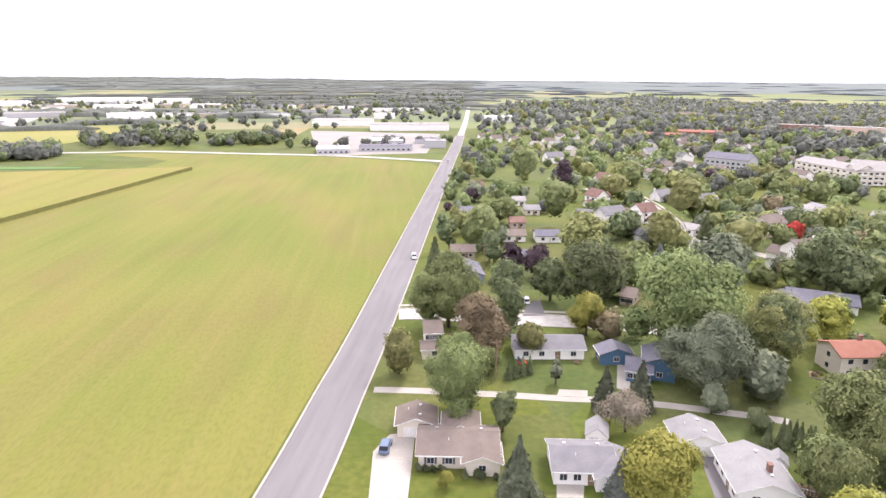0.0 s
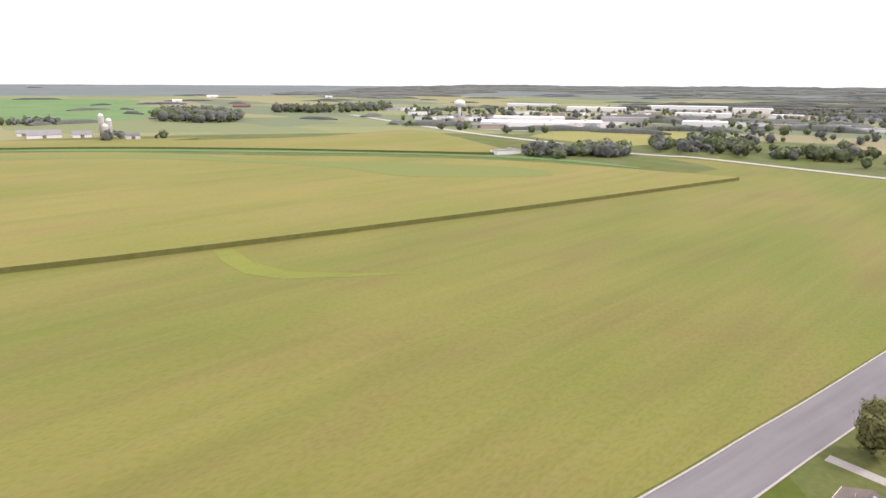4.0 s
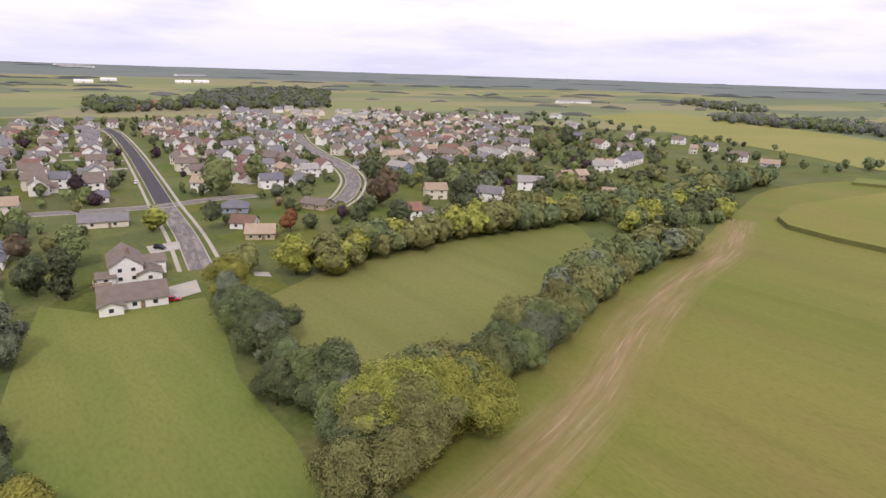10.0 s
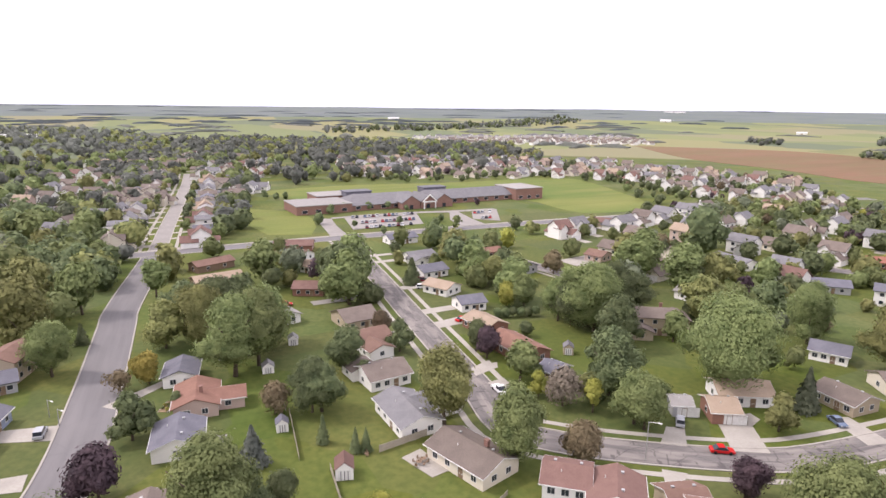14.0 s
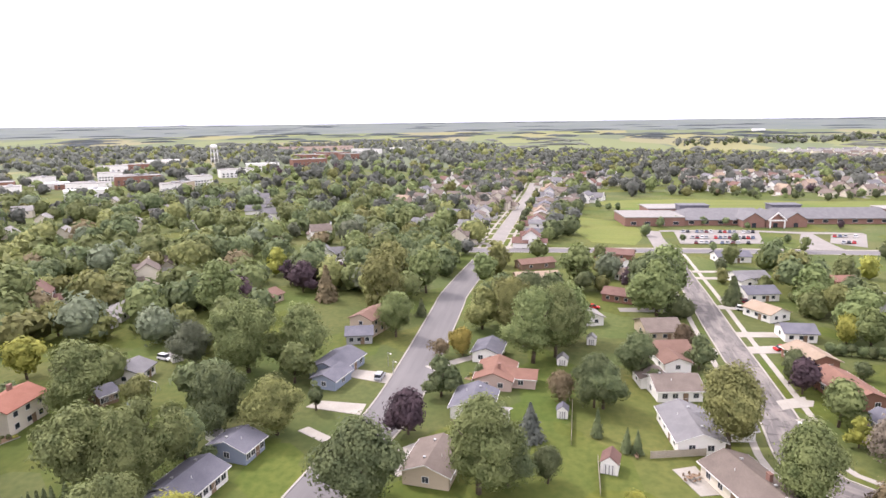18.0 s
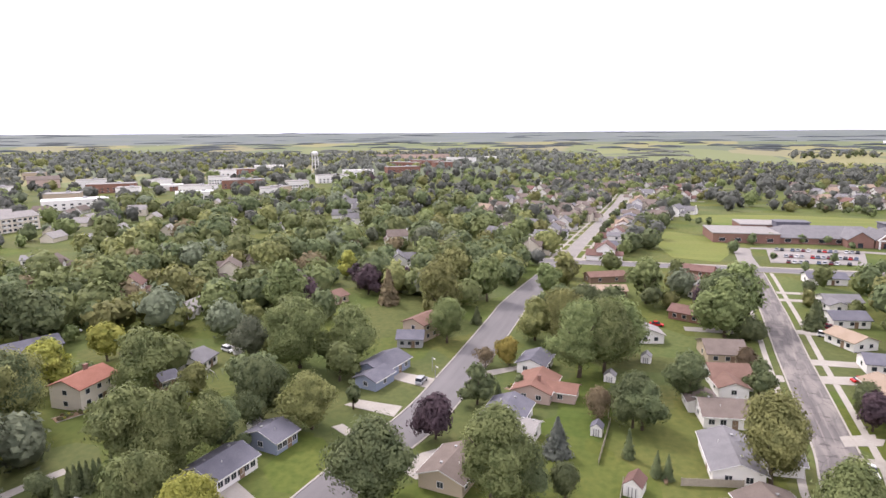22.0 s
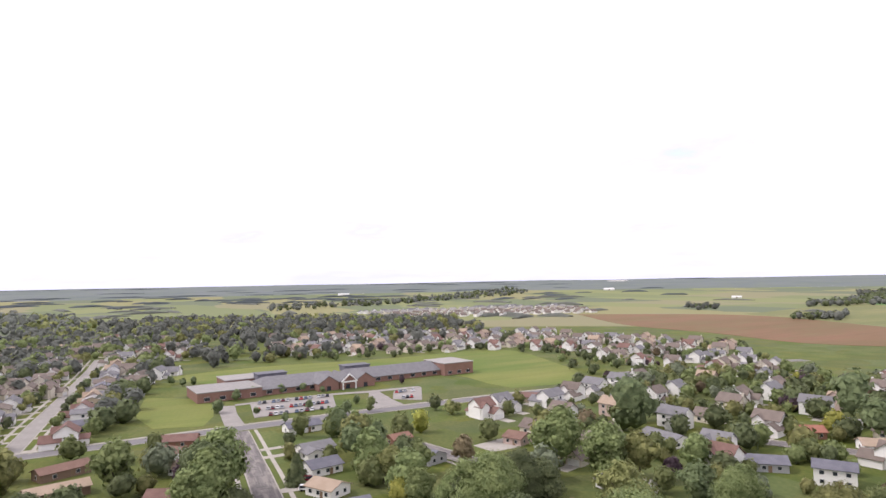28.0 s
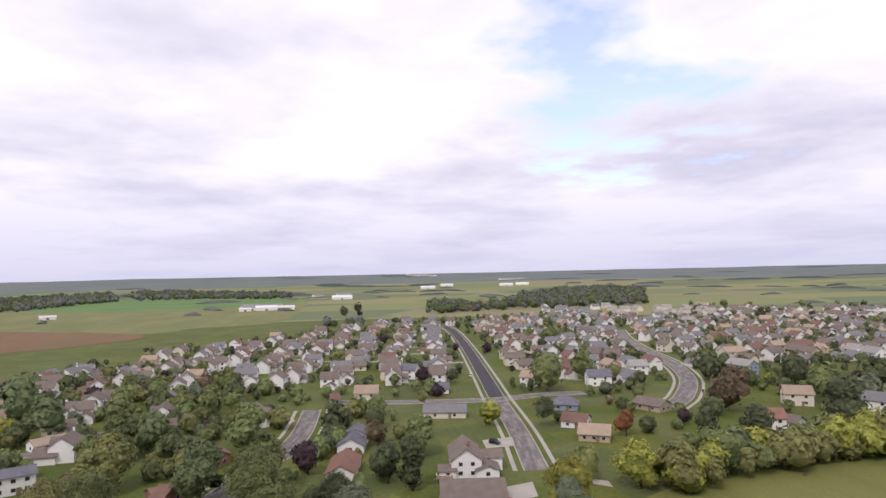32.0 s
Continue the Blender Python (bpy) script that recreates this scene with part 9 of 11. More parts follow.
# school, town buildings
school(-374.8, 138.6, 91.7, False)
flat_building(84.9, -955.1, 181.2, 88.4, 50.0, 8.0, "wall_white", "roof_pale", "white warehouse with a pale grey flat roof", "warehouse", 1, 0, 0.0)
flat_building(-12.2, -860.1, 180.7, 105.2, 44.0, 8.0, "wall_white", "roof_pale", "white warehouse with a pale grey flat roof", "warehouse", 1, 0, 0.0)
flat_building(13.9, -603.7, 179.4, 50.4, 16.0, 5.0, "wall_grey", "roof_slate", "long low grey roofed offices", "warehouse", 1, 10, 0.0)
flat_building(14.3, -706.8, 179.9, 32.4, 20.0, 5.0, "wall_white", "roof_white", "white flat-roofed warehouse by the far road", "warehouse", 1, 0, 0.0)
flat_building(-29.2, -674.3, 179.7, 27.1, 18.0, 5.0, "wall_grey", "roof_slate", "grey roofed low commercial building", "warehouse", 1, 0, 0.0)
flat_building(768.5, -1319.7, 183.4, 17.3, 27.3, 4.8, "wall_white", "roof_white", "white flat-roofed warehouse among far trees", "warehouse", 1, 0, 0.0)
flat_building(711.2, -1354.0, 183.6, 32.7, 29.8, 7.4, "wall_white", "roof_pale", "white warehouse with a pale grey roof", "warehouse", 1, 0, 0.0)
flat_building(760.7, -1680.7, 185.5, 46.4, 22.7, 4.5, "wall_white", "roof_pale", "white warehouse with a pale grey roof", "warehouse", 1, 0, 0.0)
flat_building(684.1, -1647.9, 185.3, 31.1, 27.4, 5.9, "wall_white", "roof_white", "white flat-roofed warehouse among far trees", "warehouse", 1, 0, 0.0)
flat_building(656.4, -1689.1, 185.5, 20.4, 24.0, 4.8, "wall_white", "roof_pale", "white warehouse with a pale grey roof", "warehouse", 1, 0, 0.0)
flat_building(529.2, -1515.2, 184.5, 54.3, 22.8, 6.7, "wall_tan", "roof_white", "tan warehouse with a white flat roof", "warehouse", 1, 0, 0.0)
flat_building(463.1, -1488.2, 184.3, 25.7, 28.5, 6.5, "wall_white", "roof_white", "white flat-roofed warehouse among far trees", "warehouse", 1, 0, 0.0)
flat_building(413.8, -1479.1, 184.2, 34.1, 19.6, 7.0, "wall_tan", "roof_white", "tan warehouse with a white flat roof", "warehouse", 1, 0, 0.0)
flat_building(-159.7, -1107.7, 182.0, 22.8, 27.8, 5.1, "wall_grey", "roof_grey", "grey flat-roofed warehouse among far trees", "warehouse", 1, 0, 0.0)
flat_building(937.5, -969.7, 200.0, 40.1, 28.0, 6.3, "wall_grey", "roof_grey", "grey flat-roofed warehouse among far trees", "warehouse", 1, 0, 0.0)
flat_building(899.3, -1000.3, 200.1, 39.1, 18.9, 5.6, "wall_white", "roof_white", "white flat-roofed warehouse among far trees", "warehouse", 1, 0, 0.0)
flat_building(862.1, -1006.0, 200.1, 20.2, 20.0, 5.4, "wall_grey", "roof_grey", "grey flat-roofed warehouse among far trees", "warehouse", 1, 0, 0.0)
flat_building(888.9, -1220.1, 201.2, 41.8, 26.9, 5.1, "wall_white", "roof_white", "white flat-roofed warehouse among far trees", "warehouse", 1, 0, 0.0)
flat_building(848.3, -1235.4, 201.2, 21.4, 30.4, 5.7, "wall_tan", "roof_white", "tan warehouse with a white flat roof", "warehouse", 1, 0, 0.0)
flat_building(848.8, -1294.7, 201.4, 38.3, 29.9, 5.7, "wall_white", "roof_pale", "white warehouse with a pale grey roof", "warehouse", 1, 0, 0.0)
flat_building(782.3, -1290.7, 201.3, 53.1, 23.6, 5.9, "wall_white", "roof_white", "white flat-roofed warehouse among far trees", "warehouse", 1, 0, 0.0)
flat_building(689.4, -1230.3, 200.8, 36.8, 27.0, 6.7, "wall_white", "roof_pale", "white warehouse with a pale grey roof", "warehouse", 1, 0, 0.0)
flat_building(652.3, -1264.3, 200.9, 25.0, 31.1, 5.3, "wall_tan", "roof_white", "tan warehouse with a white flat roof", "warehouse", 1, 0, 0.0)
flat_building(363.2, -1540.3, 201.7, 35.3, 27.1, 5.5, "wall_grey", "roof_grey", "grey flat-roofed warehouse among far trees", "warehouse", 1, 0, 0.0)
flat_building(303.1, -1525.2, 201.5, 45.5, 24.2, 6.6, "wall_grey", "roof_grey", "grey flat-roofed warehouse among far trees", "warehouse", 1, 0, 0.0)
flat_building(261.6, -1527.6, 201.5, 27.0, 24.5, 6.5, "wall_white", "roof_white", "white flat-roofed warehouse among far trees", "warehouse", 1, 0, 0.0)
flat_building(233.5, -1592.1, 201.7, 29.4, 20.4, 5.3, "wall_tan", "roof_white", "tan warehouse with a white flat roof", "warehouse", 1, 0, 0.0)
flat_building(190.4, -1555.4, 201.4, 29.8, 33.0, 4.9, "wall_tan", "roof_white", "tan warehouse with a white flat roof", "warehouse", 1, 0, 0.0)
flat_building(131.9, -1483.5, 201.0, 47.4, 20.3, 6.1, "wall_white", "roof_white", "white flat-roofed warehouse among far trees", "warehouse", 1, 0, 0.0)
flat_building(87.9, -1578.7, 201.4, 18.9, 20.8, 6.8, "wall_tan", "roof_white", "tan warehouse with a white flat roof", "warehouse", 1, 0, 0.0)
flat_building(473.9, -1167.0, 200.2, 34.1, 24.7, 7.0, "wall_white", "roof_pale", "white warehouse with a pale grey roof", "warehouse", 1, 0, 0.0)
flat_building(418.6, -1142.1, 200.0, 37.7, 22.2, 6.6, "wall_white", "roof_white", "white flat-roofed warehouse among far trees", "warehouse", 1, 0, 0.0)
flat_building(378.9, -1149.8, 199.9, 27.5, 30.5, 6.0, "wall_white", "roof_pale", "white warehouse with a pale grey roof", "warehouse", 1, 0, 0.0)
flat_building(333.8, -1119.4, 199.7, 29.1, 27.0, 7.4, "wall_tan", "roof_white", "tan warehouse with a white flat roof", "warehouse", 1, 0, 0.0)
flat_building(310.5, -1149.5, 199.8, 26.3, 27.0, 6.5, "wall_white", "roof_white", "white flat-roofed warehouse among far trees", "warehouse", 1, 0, 0.0)
flat_building(269.5, -1181.1, 199.9, 38.7, 27.0, 6.5, "wall_tan", "roof_white", "tan warehouse with a white flat roof", "warehouse", 1, 0, 0.0)
flat_building(220.5, -1169.3, 199.7, 37.6, 25.7, 4.6, "wall_white", "roof_white", "white flat-roofed warehouse among far trees", "warehouse", 1, 0, 0.0)
flat_building(175.9, -1290.9, 200.2, 48.3, 28.3, 5.7, "wall_grey", "roof_grey", "grey flat-roofed warehouse among far trees", "warehouse", 1, 0, 0.0)
flat_building(122.1, -1281.8, 200.1, 42.5, 32.0, 7.4, "wall_grey", "roof_grey", "grey flat-roofed warehouse among far trees", "warehouse", 1, 0, 0.0)
flat_building(85.9, -1287.3, 200.1, 20.4, 24.4, 5.3, "wall_white", "roof_white", "white flat-roofed warehouse among far trees", "warehouse", 1, 0, 0.0)
flat_building(51.6, -1358.7, 200.3, 42.5, 28.6, 6.7, "wall_white", "roof_pale", "white warehouse with a pale grey roof", "warehouse", 1, 0, 0.0)
flat_building(4.7, -1381.9, 200.4, 49.1, 25.0, 6.2, "wall_white", "roof_white", "white flat-roofed warehouse among far trees", "warehouse", 1, 0, 0.0)
flat_building(-37.3, -1379.3, 200.3, 22.8, 20.7, 6.3, "wall_white", "roof_pale", "white warehouse with a pale grey roof", "warehouse", 1, 0, 0.0)
flat_building(742.3, -895.4, 199.3, 37.5, 28.0, 7.2, "wall_white", "roof_white", "white flat-roofed warehouse among far trees", "warehouse", 1, 0, 0.0)
flat_building(573.2, -874.0, 198.9, 35.1, 21.8, 5.3, "wall_white", "roof_pale", "white warehouse with a pale grey roof", "warehouse", 1, 0, 0.0)
flat_building(549.9, -896.1, 199.0, 20.3, 21.4, 7.1, "wall_grey", "roof_grey", "grey flat-roofed warehouse among far trees", "warehouse", 1, 0, 0.0)
flat_building(904.9, -856.8, 199.4, 34.8, 32.6, 6.0, "wall_white", "roof_pale", "white warehouse with a pale grey roof", "warehouse", 1, 0, 0.0)
flat_building(889.7, -892.3, 199.5, 26.3, 32.8, 7.2, "wall_white", "roof_white", "white flat-roofed warehouse among far trees", "warehouse", 1, 0, 0.0)
flat_building(821.2, -1613.8, 202.9, 53.6, 20.2, 4.9, "wall_white", "roof_white", "white flat-roofed warehouse among far trees", "warehouse", 1, 0, 0.0)
flat_building(741.1, -1635.3, 202.9, 68.5, 26.2, 7.0, "wall_grey", "roof_grey", "grey flat-roofed warehouse among far trees", "warehouse", 1, 0, 0.0)
flat_building(698.0, -1704.6, 203.1, 25.5, 31.9, 6.0, "wall_grey", "roof_grey", "grey flat-roofed warehouse among far trees", "warehouse", 1, 0, 0.0)
flat_building(594.4, -1605.7, 202.4, 58.0, 26.7, 5.2, "wall_white", "roof_pale", "white warehouse with a pale grey roof", "warehouse", 1, 0, 0.0)
flat_building(504.4, -1749.8, 202.9, 25.1, 25.4, 5.8, "wall_grey", "roof_grey", "grey flat-roofed warehouse among far trees", "warehouse", 1, 0, 0.0)
flat_building(664.0, -910.5, 258.6, 22.0, 29.7, 6.3, "wall_white", "roof_white", "white flat-roofed warehouse among far trees", "warehouse", 1, 0, 0.0)
flat_building(835.5, -861.1, 260.0, 38.7, 20.0, 5.2, "wall_tan", "roof_white", "tan warehouse with a white flat roof", "warehouse", 1, 0, 0.0)
flat_building(830.4, -914.0, 260.0, 40.4, 23.5, 6.9, "wall_white", "roof_pale", "white warehouse with a pale grey roof", "warehouse", 1, 0, 0.0)
flat_building(791.7, -919.6, 259.7, 10.3, 25.9, 5.8, "wall_tan", "roof_white", "tan warehouse with a white flat roof", "warehouse", 1, 0, 0.0)
flat_building(940.4, -1225.9, 261.3, 51.1, 33.4, 7.4, "wall_white", "roof_white", "white flat-roofed warehouse among far trees", "warehouse", 1, 0, 0.0)
flat_building(878.2, -1216.9, 260.8, 37.1, 21.3, 6.1, "wall_tan", "roof_white", "tan warehouse with a white flat roof", "warehouse", 1, 0, 0.0)
flat_building(1080.4, -991.8, 262.2, 40.7, 20.9, 7.2, "wall_white", "roof_pale", "white warehouse with a pale grey roof", "warehouse", 1, 0, 0.0)
flat_building(1139.5, -1093.0, 262.8, 30.3, 19.9, 4.8, "wall_grey", "roof_grey", "grey flat-roofed warehouse among far trees", "warehouse", 1, 0, 0.0)
flat_building(730.1, -904.6, 259.1, 19.8, 28.7, 6.1, "wall_white", "roof_white", "white flat-roofed warehouse among far trees", "warehouse", 1, 0, 0.0)
flat_building(1313.0, -1103.0, 264.2, 41.8, 31.3, 4.9, "wall_grey", "roof_grey", "grey flat-roofed warehouse among far trees", "warehouse", 1, 0, 0.0)
flat_building(1296.3, -1145.5, 264.1, 46.0, 33.6, 7.2, "wall_white", "roof_pale", "white warehouse with a pale grey roof", "warehouse", 1, 0, 0.0)
flat_building(1202.4, -1464.3, 263.6, 32.6, 27.2, 5.5, "wall_white", "roof_pale", "white warehouse with a pale grey roof", "warehouse", 1, 0, 0.0)
flat_building(1235.8, -1580.4, 264.0, 64.9, 28.3, 4.7, "wall_tan", "roof_white", "tan warehouse with a white flat roof", "warehouse", 1, 0, 0.0)
flat_building(387.1, -485.2, 255.5, 29.2, 12.0, 4.0, "wall_white", "roof_white", "white low farm building behind the corn", "warehouse", 1, 0, 0.0)
apartment(-304.3, -417.1, 95.5, 56.5, 16.0, "pale three-storey apartment building with white balconies")
apartment(-318.9, -392.5, 170.5, 37.7, 15.0, "pale three-storey apartment building with white balconies")
apartment(-331.1, -416.7, 136.2, 22.6, 16.0, "pale three-storey apartment building with white balconies")
flat_building(-259.1, -472.5, 124.3, 35.3, 16.0, 8.0, "wall_grey", "roof_slate", "grey two-storey town building with gables", "town_building", 2, 8, 4.0)
flat_building(-472.2, -496.7, 124.1, 29.8, 20.0, 10.0, "wall_tan", "roof_pale", "old pale town building with a flat roof", "town_building", 2, 8, 0.0)
flat_building(-578.8, -536.3, 124.1, 49.5, 20.0, 10.0, "wall_brick", "roof_pale", "old red brick town building with a flat roof", "town_building", 2, 8, 0.0)
flat_building(-657.8, -419.4, 124.1, 49.3, 20.0, 10.0, "wall_brick", "roof_pale", "old red brick town building with a flat roof", "town_building", 2, 8, 0.0)
flat_building(-733.0, -806.0, 123.8, 26.9, 20.0, 10.0, "wall_tan", "roof_pale", "old pale town building with a flat roof", "town_building", 2, 8, 0.0)
flat_building(-959.4, -313.6, 123.9, 54.7, 20.0, 10.0, "wall_brick", "roof_pale", "old red brick town building with a flat roof", "town_building", 2, 8, 0.0)
flat_building(-1124.9, -278.8, 123.8, 51.0, 20.0, 10.0, "wall_brick", "roof_pale", "old red brick town building with a flat roof", "town_building", 2, 8, 0.0)
flat_building(-562.1, -331.2, 124.2, 18.5, 20.0, 10.0, "wall_white", "roof_pale", "old pale town building with a flat roof", "town_building", 2, 8, 0.0)
flat_building(-539.9, -481.3, 124.1, 22.7, 20.0, 10.0, "wall_white", "roof_pale", "old pale town building with a flat roof", "town_building", 2, 8, 0.0)
flat_building(-650.0, -345.1, 124.1, 25.4, 20.0, 10.0, "wall_white", "roof_pale", "old pale town building with a flat roof", "town_building", 2, 8, 0.0)
flat_building(-751.0, -345.2, 124.0, 41.1, 20.0, 10.0, "wall_white", "roof_pale", "old pale town building with a flat roof", "town_building", 2, 8, 0.0)
flat_building(-705.1, -483.2, 124.0, 27.0, 20.0, 10.0, "wall_white", "roof_pale", "old pale town building with a flat roof", "town_building", 2, 8, 0.0)
flat_building(-519.0, -624.8, 124.1, 19.8, 20.0, 10.0, "wall_white", "roof_pale", "old pale town building with a flat roof", "town_building", 2, 8, 0.0)
flat_building(-574.5, -422.8, 85.3, 35.8, 20.0, 10.0, "wall_white", "roof_pale", "old pale town building with a flat roof", "town_building", 2, 8, 0.0)
flat_building(-666.3, -430.1, 84.2, 34.0, 20.0, 10.0, "wall_white", "roof_pale", "old pale town building with a flat roof", "town_building", 2, 8, 0.0)
flat_building(-645.9, -526.1, 84.5, 19.4, 20.0, 10.0, "wall_white", "roof_pale", "old pale town building with a flat roof", "town_building", 2, 8, 0.0)
flat_building(-576.1, -329.4, 85.2, 20.5, 20.0, 10.0, "wall_tan", "roof_pale", "old pale town building with a flat roof", "town_building", 2, 8, 0.0)
flat_building(-1107.6, -355.3, 78.6, 63.0, 20.0, 10.0, "wall_brick", "roof_pale", "old red brick town building with a flat roof", "town_building", 2, 8, 0.0)
flat_building(-1191.9, -336.1, 77.5, 67.5, 20.0, 10.0, "wall_brick", "roof_pale", "old red brick town building with a flat roof", "town_building", 2, 8, 0.0)
flat_building(-1328.3, -286.2, 75.7, 46.6, 20.0, 10.0, "wall_white", "roof_pale", "old pale town building with a flat roof", "town_building", 2, 8, 0.0)
flat_building(663.5, -772.4, 220.9, 52.3, 60, 6.0, "wall_tan", "roof_grey", "low tan works building with a grey roof", "warehouse", 1, 0, 0.0)
flat_building(659.0, -831.1, 218.6, 110.6, 80, 8.7, "wall_white", "roof_bright", "white flat-roofed warehouse in a paved yard", "warehouse", 1, 0, 0.0)
flat_building(622.8, -878.2, 215.6, 62.5, 60, 6.7, "wall_white", "roof_bright", "white flat-roofed warehouse in a paved yard", "warehouse", 1, 0, 0.0)
flat_building(607.0, -940.0, 213.1, 83.7, 70, 7.0, "wall_white", "roof_bright", "white flat-roofed warehouse in a paved yard", "warehouse", 1, 0, 0.0)
flat_building(767.6, -1007.6, 217.5, 139.3, 70, 6.7, "wall_white", "roof_bright", "white flat-roofed warehouse in a paved yard", "warehouse", 1, 0, 0.0)
flat_building(1301.2, -1707.4, 217.4, 163.6, 70, 8.2, "wall_white", "roof_bright", "white flat-roofed warehouse in a paved yard", "warehouse", 1, 0, 0.0)
flat_building(953.6, -1549.0, 211.7, 159.9, 70, 10.2, "wall_white", "roof_bright", "white flat-roofed warehouse in a paved yard", "warehouse", 1, 0, 0.0)
flat_building(622.8, -1127.3, 209.1, 89.6, 50, 7.4, "wall_grey", "roof_pale", "grey flat-roofed warehouse in a paved yard", "warehouse", 1, 0, 0.0)
flat_building(816.6, -1817.1, 204.3, 217.1, 70, 11.7, "wall_white", "roof_bright", "white flat-roofed warehouse in a paved yard", "warehouse", 1, 0, 0.0)
flat_building(603.2, -1736.6, 199.3, 94.6, 60, 13, "wall_white", "roof_bright", "white flat-roofed warehouse in a paved yard", "warehouse", 1, 0, 0.0)
flat_building(607.7, -1447.1, 202.9, 119.7, 50, 8.0, "wall_white", "roof_bright", "white flat-roofed warehouse in a paved yard", "warehouse", 1, 0, 0.0)
flat_building(444.1, -1079.6, 202.6, 71.7, 50, 8.9, "wall_white", "roof_bright", "tan warehouse with a white flat roof", "warehouse", 1, 0, 0.0)
flat_building(757.7, -1452.5, 207.7, 88.0, 50, 6.8, "wall_tan", "roof_pale", "tan warehouse with a white flat roof", "warehouse", 1, 0, 0.0)
flat_building(452.9, -1536.2, 196.6, 69.6, 40, 7.0, "wall_tan", "roof_bright", "tan warehouse with a white flat roof", "warehouse", 1, 0, 0.0)
flat_building(13.3, -662.5, 181.5, 31.2, 30, 5.0, "wall_grey", "roof_bright", "white flat-roofed workshop by the far road", "warehouse", 1, 5, 0.0)
flat_building(63.0, -588.8, 186.5, 29.7, 30, 4.4, "wall_grey", "roof_bright", "white flat-roofed workshop by the far road", "warehouse", 1, 6, 0.0)
flat_building(-35.2, -635.1, 177.2, 21.2, 24, 6.8, "wall_grey", "roof_pale", "low grey commercial building by the road", "warehouse", 1, 0, 0.0)
flat_building(-166.3, -1048.6, 171.2, 53.1, 30, 7.8, "wall_white", "roof_bright", "white flat-roofed shop among trees", "warehouse", 1, 0, 0.0)
flat_building(27.8, -1113.3, 181.7, 36.2, 30, 8.4, "wall_white", "roof_bright", "white flat-roofed warehouse in a paved yard", "warehouse", 1, 0, 0.0)
flat_building(-311.7, -726.6, 157.0, 48.5, 16, 5.2, "wall_brick", "roof_orange", "long red brick building with a red roof", "warehouse", 1, 10, 2.0)
flat_building(-374.0, -762.1, 154.1, 50.8, 16, 5.4, "wall_brick", "roof_orange", "long red brick building with a red roof", "warehouse", 1, 10, 2.0)
flat_building(-570.7, -856.1, 145.9, 63.2, 18, 7.4, "wall_brick", "roof_pale", "old red brick town building with a flat roof", "town_building", 2, 8, 0.0)
flat_building(-590.6, -774.4, 142.2, 76.5, 20, 10.2, "wall_pink", "roof_pale", "pinkish town building with a flat roof", "town_building", 2, 8, 0.0)
flat_building(-613.3, -666.1, 136.9, 34.0, 20, 10.7, "wall_pink", "roof_brown", "pinkish town building with a brown roof", "town_building", 2, 5, 4.0)
flat_building(-442.0, -454.2, 135.1, 51.3, 24, 8.2, "wall_white", "roof_bright", "white flat-roofed town building", "town_building", 2, 8, 0.0)
flat_building(-622.6, -604.5, 133.7, 33.0, 18, 10.4, "wall_white", "roof_pale", "white old town building", "town_building", 2, 5, 0.0)
flat_building(-615.4, -491.7, 128.1, 32.5, 18, 6.1, "wall_white", "roof_bright", "white flat-roofed town building", "town_building", 1, 4, 0.0)
flat_building(-533.2, -395.5, 126.0, 40.1, 24, 7.3, "wall_white", "roof_bright", "white flat-roofed town building", "town_building", 1, 6, 0.0)
flat_building(-622.3, -462.7, 126.1, 51.3, 18, 5.1, "wall_brick", "roof_pale", "old red brick town building with a flat roof", "town_building", 2, 8, 0.0)
flat_building(-549.6, -1180.9, 154.7, 43.4, 16, 6.2, "wall_tan", "roof_brown", "tan town building with a brown roof", "town_building", 1, 4, 2.5)
flat_building(-600.8, -1144.2, 152.0, 41.0, 16, 6.3, "wall_white", "roof_slate", "white town building with a slate roof", "town_building", 1, 4, 2.5)
flat_building(-817.0, -550.1, 123.6, 37.9, 20, 10.8, "wall_white", "roof_pale", "white old town building", "town_building", 2, 5, 0.0)
flat_building(-879.9, -550.5, 121.7, 39.9, 20, 9.1, "wall_brick", "roof_pale", "old red brick town building with a flat roof", "town_building", 2, 6, 0.0)
flat_building(-988.4, -569.3, 119.6, 50.0, 20, 8.7, "wall_white", "roof_bright", "white flat-roofed town building", "town_building", 1, 6, 0.0)
flat_building(-1519.1, -460.4, 106.7, 182.5, 20, 10.0, "wall_pink", "roof_brown", "long pinkish town building", "town_building", 2, 10, 0.0)
flat_building(-1401.5, -322.0, 102.8, 44.1, 18, 7.3, "wall_white", "roof_bright", "white flat-roofed town building", "town_building", 1, 4, 0.0)
flat_building(-1466.0, -224.3, 98.5, 88.0, 18, 6.6, "wall_white", "roof_bright", "white flat-roofed town building", "town_building", 1, 6, 0.0)
flat_building(-868.9, -354.8, 111.7, 46.6, 20, 9.3, "wall_white", "roof_bright", "white flat-roofed town building", "town_building", 2, 6, 0.0)
barn(358.3, 2338.1, 351, 55.4, 22.2, 5.5, "white", "bright", "white farm barn with a pale roof")
barn(462.0, 2495.6, 349, 51.9, 20.8, 5.5, "white", "bright", "white farm barn with a pale roof")
barn(680.9, 2377.7, 344, 53.4, 21.4, 5.5, "white", "bright", "white farm barn with a pale roof")
barn(754.5, 2401.6, 342, 52.4, 21.0, 5.5, "white", "bright", "white farm barn with a pale roof")
barn(20.0, 1649.2, 359, 52.5, 21.0, 5.5, "white", "bright", "white farm barn with a pale roof")
barn(-95.1, 1199.1, 4, 33.2, 13.3, 5.5, "white", "bright", "white farm barn with a pale roof")
